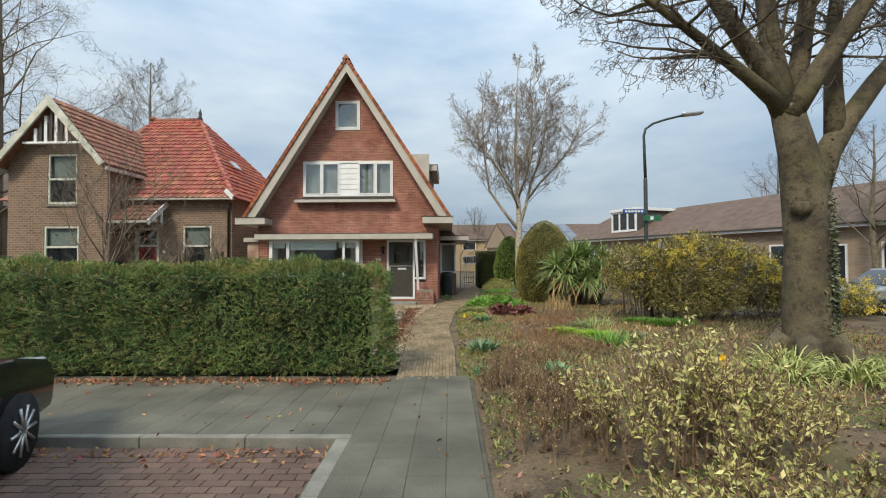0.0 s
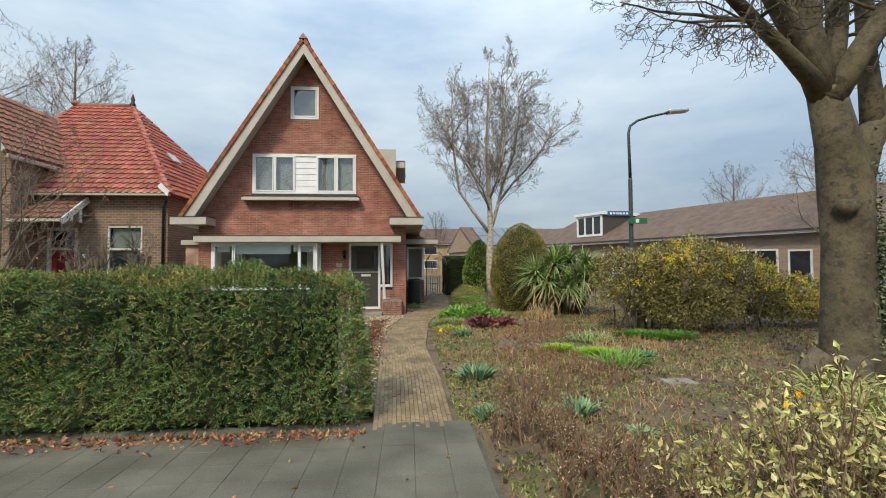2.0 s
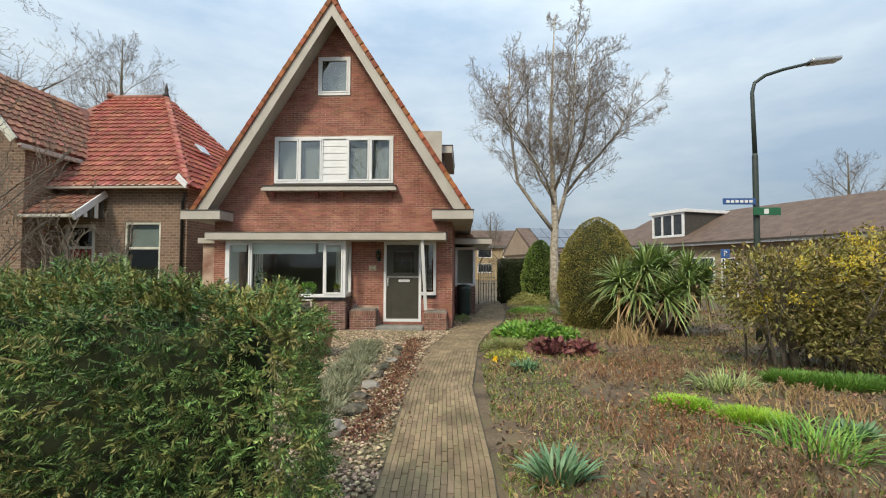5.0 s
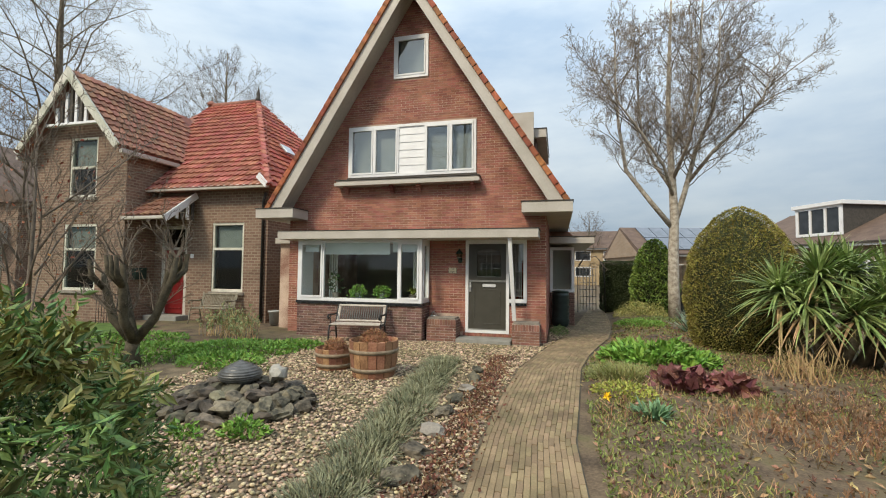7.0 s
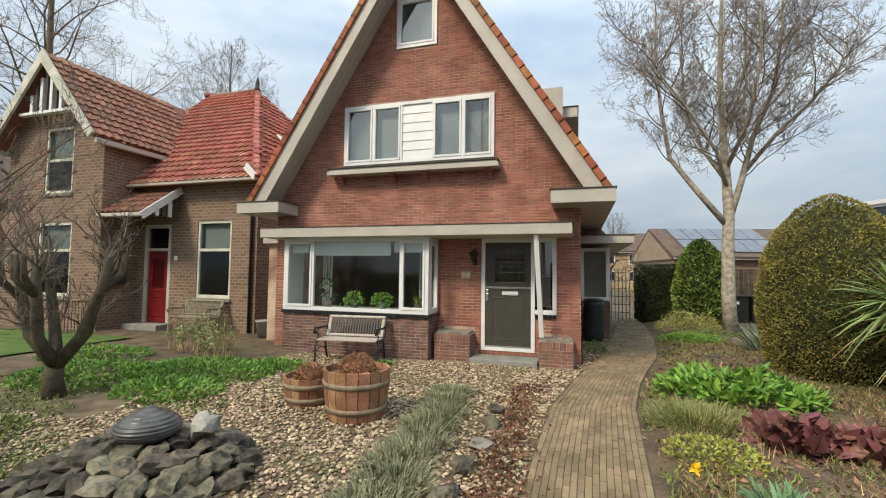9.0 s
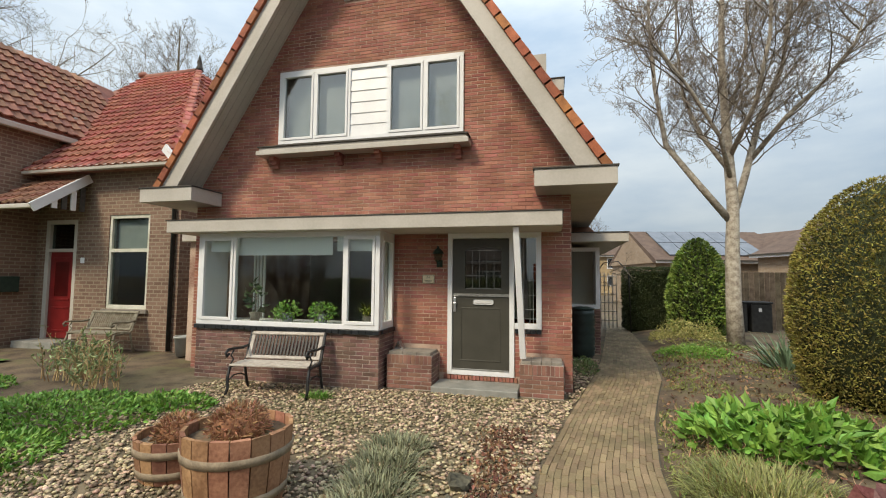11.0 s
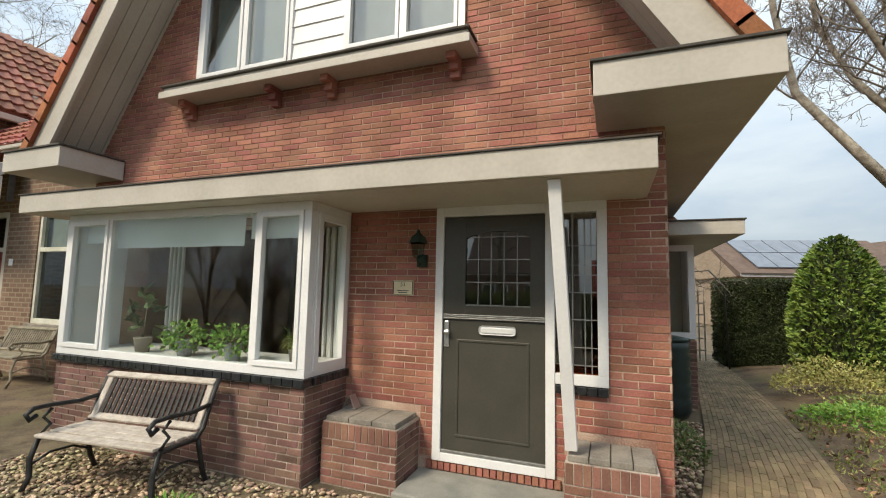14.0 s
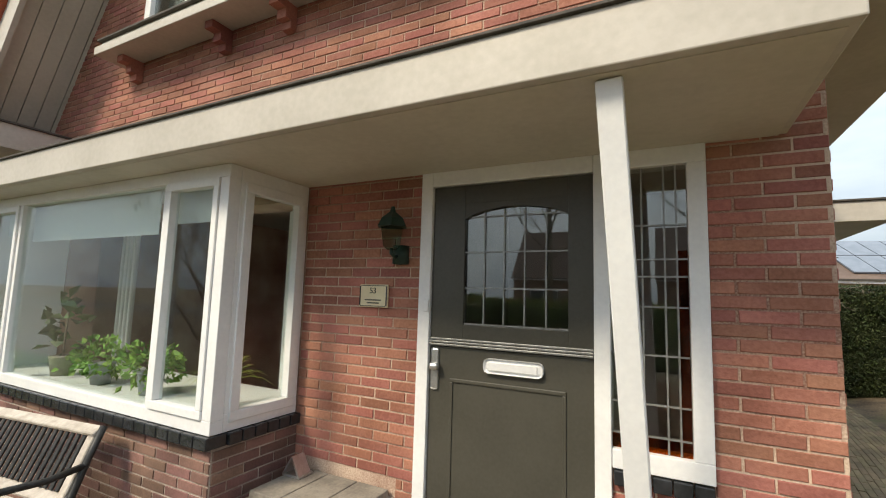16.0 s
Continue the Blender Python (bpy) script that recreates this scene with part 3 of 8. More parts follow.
bm = bmesh.new()
bar(bm, (-1.30, 16.24, 2.385), (-1.235, 16.66, 0.53), 0.085, 0.07, (0, 1, 0), 0.004)
part("leaning_post", bm, M_WHITE, house, "white wooden post leaning from canopy to pedestal")


def window(name, parent, x0, x1, z0, z1, y, cells, fr=0.07, sash=0.045, glass=None, label="white window with timber frame", panel=None, depth=0.08):
    """A window facing -y. cells: (fraction0, fraction1, kind) with kind 's' sash, 'f' fixed, 'p' boarded panel."""
    win = thing(name, ((x0 + x1) / 2, y, z0), label, "")
    under(win, parent)
    bm = bmesh.new()
    for a in ((x0, x1, z0, z0 + fr), (x0, x1, z1 - fr, z1), (x0, x0 + fr, z0 + fr, z1 - fr), (x1 - fr, x1, z0 + fr, z1 - fr)):
        add_box(bm, a[0], a[1], y, y + depth, a[2], a[3], 0.004)
    inner = (x0 + fr, x1 - fr)
    w = inner[1] - inner[0]
    for c in cells[1:]:
        xm = inner[0] + c[0] * w
        add_box(bm, xm - 0.022, xm + 0.022, y + 0.003, y + depth - 0.003, z0 + fr, z1 - fr, 0.003)
    part("window_frame", bm, M_WHITE, win)
    for a, b, kind in cells:
        p, q = inner[0] + a * w + (0.022 if a > 0 else 0), inner[0] + b * w - (0.022 if b < 1 else 0)
        if kind == "p":
            n = 6
            h = (z1 - z0 - 2 * fr) / n
            for i in range(n):
                zz = z0 + fr + i * h
                bm = bmesh.new()
                v = [bm.verts.new(c) for c in ((p, y + 0.02, zz), (q, y + 0.02, zz), (q, y + 0.034, zz + h), (p, y + 0.034, zz + h), (p, y + 0.06, zz), (q, y + 0.06, zz), (q, y + 0.06, zz + h), (p, y + 0.06, zz + h))]
                for f in ((0, 1, 2, 3), (4, 7, 6, 5), (0, 4, 5, 1), (3, 2, 6, 7), (0, 3, 7, 4), (1, 5, 6, 2)):
                    bm.faces.new([v[k] for k in f])
                part("panel_board", bm, M_WHITE, win)
            continue
        if kind == "s":
            bm = bmesh.new()
            for s in ((p, q, z0 + fr, z0 + fr + sash), (p, q, z1 - fr - sash, z1 - fr), (p, p + sash, z0 + fr + sash, z1 - fr - sash), (q - sash, q, z0 + fr + sash, z1 - fr - sash)):
                add_box(bm, s[0] + 0.003, s[1] - 0.003, y - 0.012, y + 0.05, s[2], s[3], 0.004)
            part("sash", bm, M_WHITE, win)
        e = sash if kind == "s" else 0.0
        bm = bmesh.new()
        add_box(bm, p + e, q - e, y + 0.03, y + 0.036, z0 + fr + e, z1 - fr - e)
        g = part("pane", bm, glass or M_GLASS, win)
        g.visible_shadow = False
    return win


window("window", house, *TOP, F - 0.035, [(0, 1, "s")], glass=M_GLASS_UP, label="small white attic window")
window("window", house, *MID, F - 0.04, [(0, 0.196, "s"), (0.196, 0.4, "s"), (0.4, 0.618, "p"), (0.618, 0.817, "s"), (0.817, 1, "s")], glass=M_GLASS_UP, label="wide white first-floor window with boarded middle panel")
box("net_curtain", house, M_NET, -5.5, -4.35, F + 0.12, F + 0.14, 4.1, 5.3, 0, "pale net curtain")
box("net_curtain", house, M_NET, -3.5, -2.3, F + 0.12, F + 0.14, 4.1, 5.3, 0, "pale net curtain")
box("net_curtain", house, M_NET, -4.3, -3.5, F + 0.12, F + 0.14, 6.6, 7.6, 0, "pale net curtain")

# sill shelf with corbels
shelf = box("sill_shelf", house, M_CREAM, -5.87, -2.07, 16.74, F - 0.016, 3.79, 3.87, 0.006, "cream moulded ledge under the first-floor window")
box("moulding", shelf, M_CREAM, -5.84, -2.1, 16.78, F - 0.017, 3.87, 3.93, 0.01)
box("moulding", shelf, M_FELT, -5.86, -2.08, 16.75, F - 0.018, 3.93, 3.95, 0.003)
box("lead_flashing", house, M_FELT, -5.63, -2.18, F - 0.06, F - 0.014, 3.95, 4.04, 0.003)
for cx in (-5.62, -4.36, -3.64, -2.28):
    bm = bmesh.new()
    prism(bm, [(16.84, 3.79), (F - 0.012, 3.79), (F - 0.012, 3.6), (16.97, 3.6), (16.97, 3.66), (16.92, 3.66), (16.92, 3.73), (16.84, 3.73)], cx - 0.045, cx + 0.045)
    bmesh.ops.transform(bm, matrix=Matrix(((0, 1, 0, 0), (1, 0, 0, 0), (0, 0, 1, 0), (0, 0, 0, 1))), verts=bm.verts)
    bmesh.ops.recalc_face_normals(bm, faces=bm.faces)
    part("corbel", bm, M_BRICK_P, house, "stepped red brick corbel")

# bay window: brick base, black sill tiles, white frames
BF = 16.4
BL, BR = -6.65, -3.36
bay_base = box("bay_base", house, M_MORTAR_LT, BL, BR, BF + 0.02, F, -0.1, 0.8, 0, "dark brown brick base of the bay window")
b_rects = courses(lambda z: BL, lambda z: BR, 0.0, 0.79, [])
brick_stuff("brickwork", b_rects, M_BRICK_DK, bay_base, lambda u, d, z: (u, BF + 0.02 - d, z), "brown plinth bricks")
brick_stuff("brickwork", courses(lambda z: BF + 0.03, lambda z: F, 0.0, 0.79, []), M_BRICK_DK, bay_base, lambda u, d, z: (BR + d, u, z), "brown plinth bricks")
n = 30
for i in range(n):
    x0 = BL - 0.02 + (BR - BL + 0.04) * i / n
    box("sill_tile", bay_base, M_GLAZED, x0 + 0.003, x0 + (BR - BL + 0.04) / n - 0.003, BF - 0.03, BF + 0.1, 0.802, 0.868, 0.006)
for i in range(6):
    y0 = BF + 0.1 + 0.09 * i
    box("sill_tile", bay_base, M_GLAZED, BR - 0.1, BR + 0.035, y0 + 0.003, y0 + 0.087, 0.802, 0.868, 0.006)
window("window", house, BL, BR, 0.87, 2.384, BF, [(0, 0.202, "s"), (0.202, 0.836, "f"), (0.836, 1, "s")], fr=0.075, sash=0.05, label="white three-part bay window with roller blinds")
# bay flank facing the door
flank = thing("window", (BR, 16.7, 0.87), "white narrow flank window of the bay", "")
under(flank, house)
bm = bmesh.new()
for a in ((BF + 0.081, F - 0.016, 0.87, 0.97), (BF + 0.081, F - 0.016, 2.28, 2.384), (BF + 0.081, BF + 0.14, 0.97, 2.28), (F - 0.09, F - 0.016, 0.97, 2.28)):
    add_box(bm, BR - 0.07, BR, a[0], a[1], a[2], a[3], 0.004)
part("window_frame", bm, M_WHITE, flank)
bm = bmesh.new()
add_box(bm, BR - 0.04, BR - 0.034, BF + 0.14, F - 0.09, 0.97, 2.28)
part("pane", bm, M_GLASS, flank).visible_shadow = False
bm = bmesh.new()
for a in ((BF + 0.11, F - 0.05, 0.92, 0.98), (BF + 0.11, F - 0.05, 2.24, 2.3), (BF + 0.11, BF + 0.17, 0.98, 2.24), (F - 0.11, F - 0.05, 0.98, 2.24)):
    add_box(bm, BR - 0.05, BR + 0.012, a[0], a[1], a[2], a[3], 0.004)
part("sash", bm, M_WHITE, flank)
box("window_frame", flank, M_WHITE, BL, BL + 0.07, BF + 0.081, F - 0.016, 0.87, 2.384, 0.004)
for a, b in ((BL + 0.13, BL + 0.52), (BL + 0.62, BR - 0.86), (BR - 0.78, BR - 0.12)):
    box("roller_blind", house, M_BLIND, a, b, BF + 0.13, BF + 0.135, 2.02 if b - a > 1 else 2.08, 2.36, 0, "white roller blind, partly down")
box("bay_sill", house, M_WHITE, BL + 0.08, BR - 0.08, BF + 0.09, F + 0.3, 0.86, 0.9, 0.004, "white inner window sill")
for a, b in ((-6.3, -6.05), (-3.9, -3.6)):
    bm = bmesh.new()
    for i in range(7):
        add_box(bm, a + (b - a) * i / 7, a + (b - a) * (i + 0.8) / 7, F + 0.33 + 0.03 * (i % 2), F + 0.37 + 0.03 * (i % 2), 0.05, 2.4, 0.01)
    part("curtain", bm, M_BLIND, house, "pale curtain beside the bay window")

# pedestals and step
for nm, x0, x1, y0, top in (("pedestal", -3.3, -2.57, 16.58, 0.5), ("pedestal", -1.29, -0.66, 16.6, 0.45)):
    ped = box(nm, house, M_MORTAR_LT, x0 + 0.012, x1 - 0.012, y0 + 0.012, F - 0.003, -0.1, top, 0, "low brown brick pedestal beside the door")
    low = courses(lambda z: x0 + 0.012, lambda z: x1 - 0.012, 0.0, top - 0.105, [])
    for r in low:
        brick_piece("brick", r, M_BRICK_PED, ped, lambda u, d, z: (u, y0 + 0.012 - d, z), Matrix())
    k = int((x1 - x0) / 0.062)
    for i in range(k):
        u = x0 + 0.012 + (x1 - x0 - 0.024) * i / k
        brick_piece("soldier_brick", (u + 0.003, u + (x1 - x0 - 0.024) / k - 0.003, max(r[3] for r in low) + 0.009, top - 0.004), M_BRICK_PED, ped, lambda u, d, z: (u, y0 + 0.012 - d, z), Matrix())
    for sx, xx in ((1, x1 - 0.012), (-1, x0 + 0.012)):
        brick_stuff("brickwork", courses(lambda z: y0 + 0.012, lambda z: F - 0.02, 0.0, top, []), M_BRICK_DK, ped, lambda u, d, z: (xx + sx * d, u, z), "brown bricks")
    m = 3 if x1 - x0 > 0.7 else 4
    for i in range(m):
        w = (x1 - x0 - 0.06) / m
        box("coping_slab", ped, M_COPING, x0 + 0.03 + w * i + 0.003, x0 + 0.03 + w * (i + 1) - 0.003, y0 + 0.03, F - 0.02, top, top + 0.045, 0.006)
step = box("door_step", house, M_STEP, -2.56, -1.3, 16.47, F - 0.02, -0.1, 0.085, 0.012, "worn grey concrete door step")
for i in range(20):
    u = -2.5 + i * 0.058
    brick_piece("rowlock_brick", (u, u + 0.052, 0.09, 0.158), M_BRICK_P, step, on_front, Matrix(), 0.03)

# front door
door = thing("front_door", ((DOOR[0] + DOOR[1]) / 2, F, DOOR[2]), "dark taupe stable door with leaded glass and white frame", "")
under(door, house)
bm = bmesh.new()
for a in ((DOOR[0], DOOR[0] + 0.075, 0.165, 2.385), (DOOR[1] - 0.075, DOOR[1], 0.165, 2.385), (DOOR[0] + 0.075, DOOR[1] - 0.075, 0.165, 0.235), (DOOR[0] + 0.075, DOOR[1] - 0.075, 2.3, 2.385)):
    add_box(bm, a[0], a[1], F - 0.035, F + 0.08, a[2], a[3], 0.004)
part("door_frame", bm, M_WHITE, door)
dx0, dx1, dy = DOOR[0] + 0.078, DOOR[1] - 0.078, F - 0.012
GX0, GX1, GZ0, GZ1 = -2.165, -1.59, 1.505, 2.13
bm = bmesh.new()
for a in ((dx0, GX0, 1.42, 2.295), (GX1, dx1, 1.42, 2.295), (GX0, GX1, 1.42, GZ0), (GX0, GX1, 2.19, 2.295)):
    add_box(bm, a[0], a[1], dy, dy + 0.05, a[2], a[3], 0.002)
arch = [(GX0, 2.19), (GX0, GZ1 - 0.03)] + [(GX0 + (GX1 - GX0) * t, GZ1 - 0.03 + 0.06 * math.sin(math.pi * t) ** 0.7) for t in [i / 12 for i in range(13)]] + [(GX1, 2.19)]
prism(bm, arch[:1] + arch[2:], dy + 0.001, dy + 0.049)
part("upper_leaf", bm, M_DOOR, door, "upper half of the stable door")
bm = bmesh.new()
add_box(bm, dx0, dx1, dy, dy + 0.05, 0.24, 1.38, 0.003)
for a in ((dx0 + 0.13, dx1 - 0.13, 0.38, 0.4), (dx0 + 0.13, dx1 - 0.13, 1.19, 1.21), (dx0 + 0.13, dx0 + 0.15, 0.4, 1.19), (dx1 - 0.15, dx1 - 0.13, 0.4, 1.19)):
    add_box(bm, a[0], a[1], dy - 0.008, dy + 0.01, a[2], a[3], 0.003)
part("lower_leaf", bm, M_DOOR, door, "lower half of the stable door with recessed panel")
bm = bmesh.new()
for z in (1.385, 1.4, 1.415):
    add_box(bm, dx0, dx1, dy - 0.02 + (z - 1.385) * 0.3, dy + 0.02, z, z + 0.012, 0.003)
part("weather_bar", bm, M_LEAD, door, "grey moulded weather bar")
box("weather_bar", door, M_LEAD, dx0, dx1, dy - 0.015, dy + 0.02, 0.24, 0.262, 0.003)
bm = bmesh.new()
add_box(bm, GX0, GX1, dy + 0.022, dy + 0.027, GZ0, 2.19)
part("pane", bm, M_GLASS_LEAD, door).visible_shadow = False
for i in range(1, 5):
    x = GX0 + (GX1 - GX0) * i / 5
    box("lead_came", door, M_LEAD, x - 0.004, x + 0.004, dy + 0.014, dy + 0.022, GZ0, 2.15, 0)
for i in range(0, 4):
    z = GZ0 + 0.006 + 0.2 * i
    box("lead_came", door, M_LEAD, GX0, GX1, dy + 0.013, dy + 0.0215, z - 0.004, z + 0.004, 0)
bm = bmesh.new()
add_box(bm, -2.03, -1.71, dy - 0.016, dy, 1.262, 1.338, 0.025)
add_box(bm, -2.0, -1.74, dy - 0.024, dy - 0.014, 1.278, 1.322, 0.004)
part("letter_slot", bm, M_WHITE, door, "white oval letter slot")
bm = bmesh.new()
add_box(bm, dx0 + 0.012, dx0 + 0.06, dy - 0.012, dy, 1.14, 1.37, 0.012)
add_box(bm, dx0 + 0.018, dx0 + 0.075, dy - 0.055, dy - 0.012, 1.25, 1.29, 0.015)
part("door_handle", bm, M_METAL, door, "brushed metal knob on long plate")
box("door_bell", house, M_WHITE, -2.4, -2.37, F - 0.047, F - 0.036, 1.57, 1.64, 0.004, "white door bell")

# leaded side light
side = thing("window", (-1.19, F, 0.9), "narrow white side window with leaded stained glass", "")
under(side, house)
bm = bmesh.new()
sx0, sx1 = -1.389, -0.98
for a in ((sx0, sx1, 0.905, 0.99), (sx0, sx1, 2.3, 2.385), (sx1 - 0.08, sx1, 0.99, 2.3)):
    add_box(bm, a[0] + 0.002, a[1], F - 0.037, F + 0.08, a[2], a[3], 0.004)
part("window_frame", bm, M_WHITE, side)
bm = bmesh.new()
add_box(bm, sx0, sx1 - 0.08, F + 0.0, F + 0.005, 0.99, 2.3)
part("pane", bm, M_GLASS_LEAD, side).visible_shadow = False
for x in (sx0 + 0.045, sx0 + 0.14, sx0 + 0.235, sx0 + 0.285):
    box("lead_came", side, M_LEAD, x - 0.004, x + 0.004, F - 0.008, F - 0.001, 0.99, 2.3, 0)
for z in (1.06, 1.2, 1.42, 1.64, 1.78, 1.86, 2.02):
    box("lead_came", side, M_LEAD, sx0, sx1 - 0.08, F - 0.009, F - 0.0015, z - 0.004, z + 0.004, 0)
M_AMBER = glass_mat("amber_stained_glass", (0.7, 0.3, 0.06), 1.2)
for a in ((sx0 + 0.288, sx1 - 0.081, 0.992, 1.9), (sx0 + 0.001, sx0 + 0.28, 0.992, 1.055)):
    bm = bmesh.new()
    add_box(bm, a[0], a[1], F - 0.006, F - 0.002, a[2], a[3])
    part("stained_pane", bm, M_AMBER, side, "amber glass strip").visible_shadow = False
for i in range(5):
    box("sill_tile", side, M_GLAZED, sx0 + 0.01 + 0.08 * i, sx0 + 0.084 + 0.08 * i, F - 0.05, F - 0.001, 0.835, 0.9, 0.005)

# hall behind the door, bay interior
box("hall_back", house, M_ROOM, -2.67, WR - 0.3, 19.3, 19.35, 0.03, 2.68, 0)

# wall lamp and number plate
lamp = thing("wall_lamp", (-2.58, F - 0.015, 1.9), "dark green metal wall lantern beside the front door", "lamp")
M_GREEN = mat("dark_green_metal", (0.012, 0.03, 0.022), (0.02, 0.045, 0.034), 0.45, 10, 0.1)
lathe("back_plate", [(0.0, -0.06), (0.05, -0.055), (0.05, 0.055), (0.0, 0.06)], (-2.58, F - 0.025, 1.9), M_GREEN, lamp, sides=14)
tubes("bracket", [([(-2.58, F - 0.02, 1.91), (-2.58, F - 0.09, 1.88), (-2.58, F - 0.13, 1.9), (-2.58, F - 0.13, 1.93)], 0.011)], M_GREEN, lamp)
lathe("lantern_cage", [(0.03, 0.0), (0.055, 0.02), (0.072, 0.13), (0.075, 0.135)], (-2.58, F - 0.13, 1.92), glass_mat("lantern_glass", (0.6, 0.7, 0.62), 1.2), lamp, sides=6, smooth=False)
lathe("cap", [(0.095, 0.0), (0.07, 0.05), (0.02, 0.09), (0.012, 0.12), (0.0, 0.125)], (-2.58, F - 0.13, 2.055), M_GREEN, lamp, sides=6, smooth=False)
plate = thing("house_number_plate", (-2.765, F - 0.014, 1.58), "cream enamel house number plate with black border", "sign")
M_ENAMEL = mat("cream_enamel", (0.7, 0.6, 0.4), (0.75, 0.66, 0.46), 0.3, 5, 0.02)
box("enamel_plate", plate, M_ENAMEL, -2.87, -2.66, F - 0.034, F - 0.016, 1.58, 1.72, 0.006)
bm = bmesh.new()
for a in ((-2.865, -2.665, 1.586, 1.59), (-2.865, -2.665, 1.71, 1.714), (-2.865, -2.861, 1.59, 1.71), (-2.669, -2.665, 1.59, 1.71)):
    add_box(bm, a[0] + 0.006, a[1] - 0.006, F - 0.036, F - 0.034, a[2], a[3])
part("border", bm, M_BLACK, plate)


def lettering(name, text, at, size, material, parent=None, turn=None):
    cu = bpy.data.curves.new(name, "FONT")
    cu.body, cu.size, cu.align_x, cu.align_y, cu.extrude = text, size, "CENTER", "CENTER", 0.0008
    cu.materials.append(material)
    ob = new(name, cu)
    ob.matrix_basis = Matrix.Translation(at) @ (turn or pose(0, 0, 0, 90))
    return under(ob, parent)


lettering("number", "53", (-2.765, F - 0.037, 1.68), 0.05, M_BLACK, plate)
for z, w in ((1.625, 0.12), (1.607, 0.09)):
    box("text_bar", plate, M_BLACK, -2.765 - w / 2, -2.765 + w / 2, F - 0.036, F - 0.0341, z - 0.004, z + 0.003, 0)
junk = thing("boot_scraper", (-3.15, 16.95, 0.545), "small grey metal boot scraper on the pedestal", "boot scraper")
bm = bmesh.new()
add_box(bm, -3.27, -3.13, 16.85, 16.97, 0.545, 0.56, 0.004)
bar(bm, (-3.26, 16.9, 0.56), (-3.2, 16.9, 0.66), 0.1, 0.012)
bar(bm, (-3.14, 16.9, 0.56), (-3.2, 16.9, 0.66), 0.1, 0.012)
part("bent_plate", bm, M_METAL, junk)

# dormer on the far roof side
dormer = thing("dormer", (-1.6, 19.8, 4.0), "flat-roofed dormer with cream fascia on the side slope", "dormer")
box("cheek", dormer, M_FARROOF, -2.0, -0.85, 19.0, 22.0, 4.4, 5.35, 0)
box("fascia", dormer, M_CREAM, -2.2, -0.58, 18.85, 22.2, 5.36, 5.6, 0.006, "cream flat roof fascia")
box("edge_strip", dormer, M_FELT, -2.2, -0.56, 18.83, 22.2, 5.6, 5.62, 0.003)

# kitchen annex beside the path
annex = thing("kitchen_annex", (-0.1, 20.8, 0), "brown brick annex with white corner window and flat roof", "annex")
box("wall", annex, M_MORTAR, WR + 0.013, 0.22, 20.8, 26.0, -0.1, 0.98, 0)
brick_stuff("brickwork", courses(lambda z: WR + 0.02, lambda z: 0.22, 0.0, 0.97, []), M_BRICK_DK, annex, lambda u, d, z: (u, 20.8 - d, z), "brown bricks")
box("wall", annex, M_ROOM, WR + 0.013, 0.15, 21.4, 26.0, 0.985, 2.4, 0)
window("window", annex, WR + 0.02, 0.22, 1.0, 2.4, 20.8, [(0, 1, "f")], fr=0.09, label="white kitchen window at the corner")
box("corner_post", annex, M_WHITE, 0.12, 0.22, 20.881, 21.6, 1.0, 2.4, 0.004)
box("flat_roof", annex, M_CREAM, WR + 0.013, 0.78, 20.35, 26.0, 2.5, 2.7, 0.006, "cream flat roof edge")
box("edge_strip", annex, M_FELT, WR + 0.013, 0.8, 20.33, 26.0, 2.7, 2.72, 0.003)
bm = bmesh.new()
prism(bm, [(WR + 0.02, 2.72), (0.3, 2.72), (WR + 0.02, 3.5)], 21.5, 26.0)
part("lean_to_roof", bm, M_TILE_BROWN, annex)

# ---- pavement, drive, path ----
pavement = box("pavement", None, M_JOINT, -12.0, 0.24, 4.62, 6.7, -0.14, -0.012, 0)
tagged(pavement, "grey tiled pavement with moss and litter", "pavement", kind="structure")
drive = box("drive_strip", None, M_JOINT, -0.98, 0.24, -0.9, 4.62, -0.14, -0.012, 0)
tagged(drive, "grey tiled crossing over the kerb", "pavement", kind="structure")


def slab_mesh(name, w, d, h, material, c=0.004):
    me = bpy.data.meshes.new(name)
    x, y = w / 2, d / 2
    vs = [(-x, -y, -h), (x, -y, -h), (x, y, -h), (-x, y, -h), (-x, -y, -c), (x, -y, -c), (x, y, -c), (-x, y, -c), (-x + c, -y + c, 0), (x - c, -y + c, 0), (x - c, y - c, 0), (-x + c, y - c, 0)]
    fs = [[8, 9, 10, 11]] + [[i, (i + 1) % 4, 4 + (i + 1) % 4, 4 + i] for i in range(4)] + [[4 + i, 4 + (i + 1) % 4, 8 + (i + 1) % 4, 8 + i] for i in range(4)]
    me.from_pydata(vs, [], fs)
    me.materials.append(material)
    return me


tile_me = slab_mesh("paving_tile", 0.2992, 0.2992, 0.03, M_PAVE)
for parent, x0, x1, y0, y1 in ((pavement, -9.4, 0.2, 4.62, 6.65), (drive, -0.97, 0.2, -0.7, 4.6)):
    j, y = 0, y0 + 0.15
    while y < y1:
        x = x1 - 0.15
        while x > x0:
            ob = new("paving_tile", tile_me)
            ob.matrix_basis = Matrix.Translation((x, y, 0.0 + random.uniform(-0.002, 0.002))) @ pose(0, 0, 0, random.uniform(-0.15, 0.15), random.uniform(-0.15, 0.15), 0)
            under(ob, parent)
            x -= 0.3
        y += 0.3
        j += 1

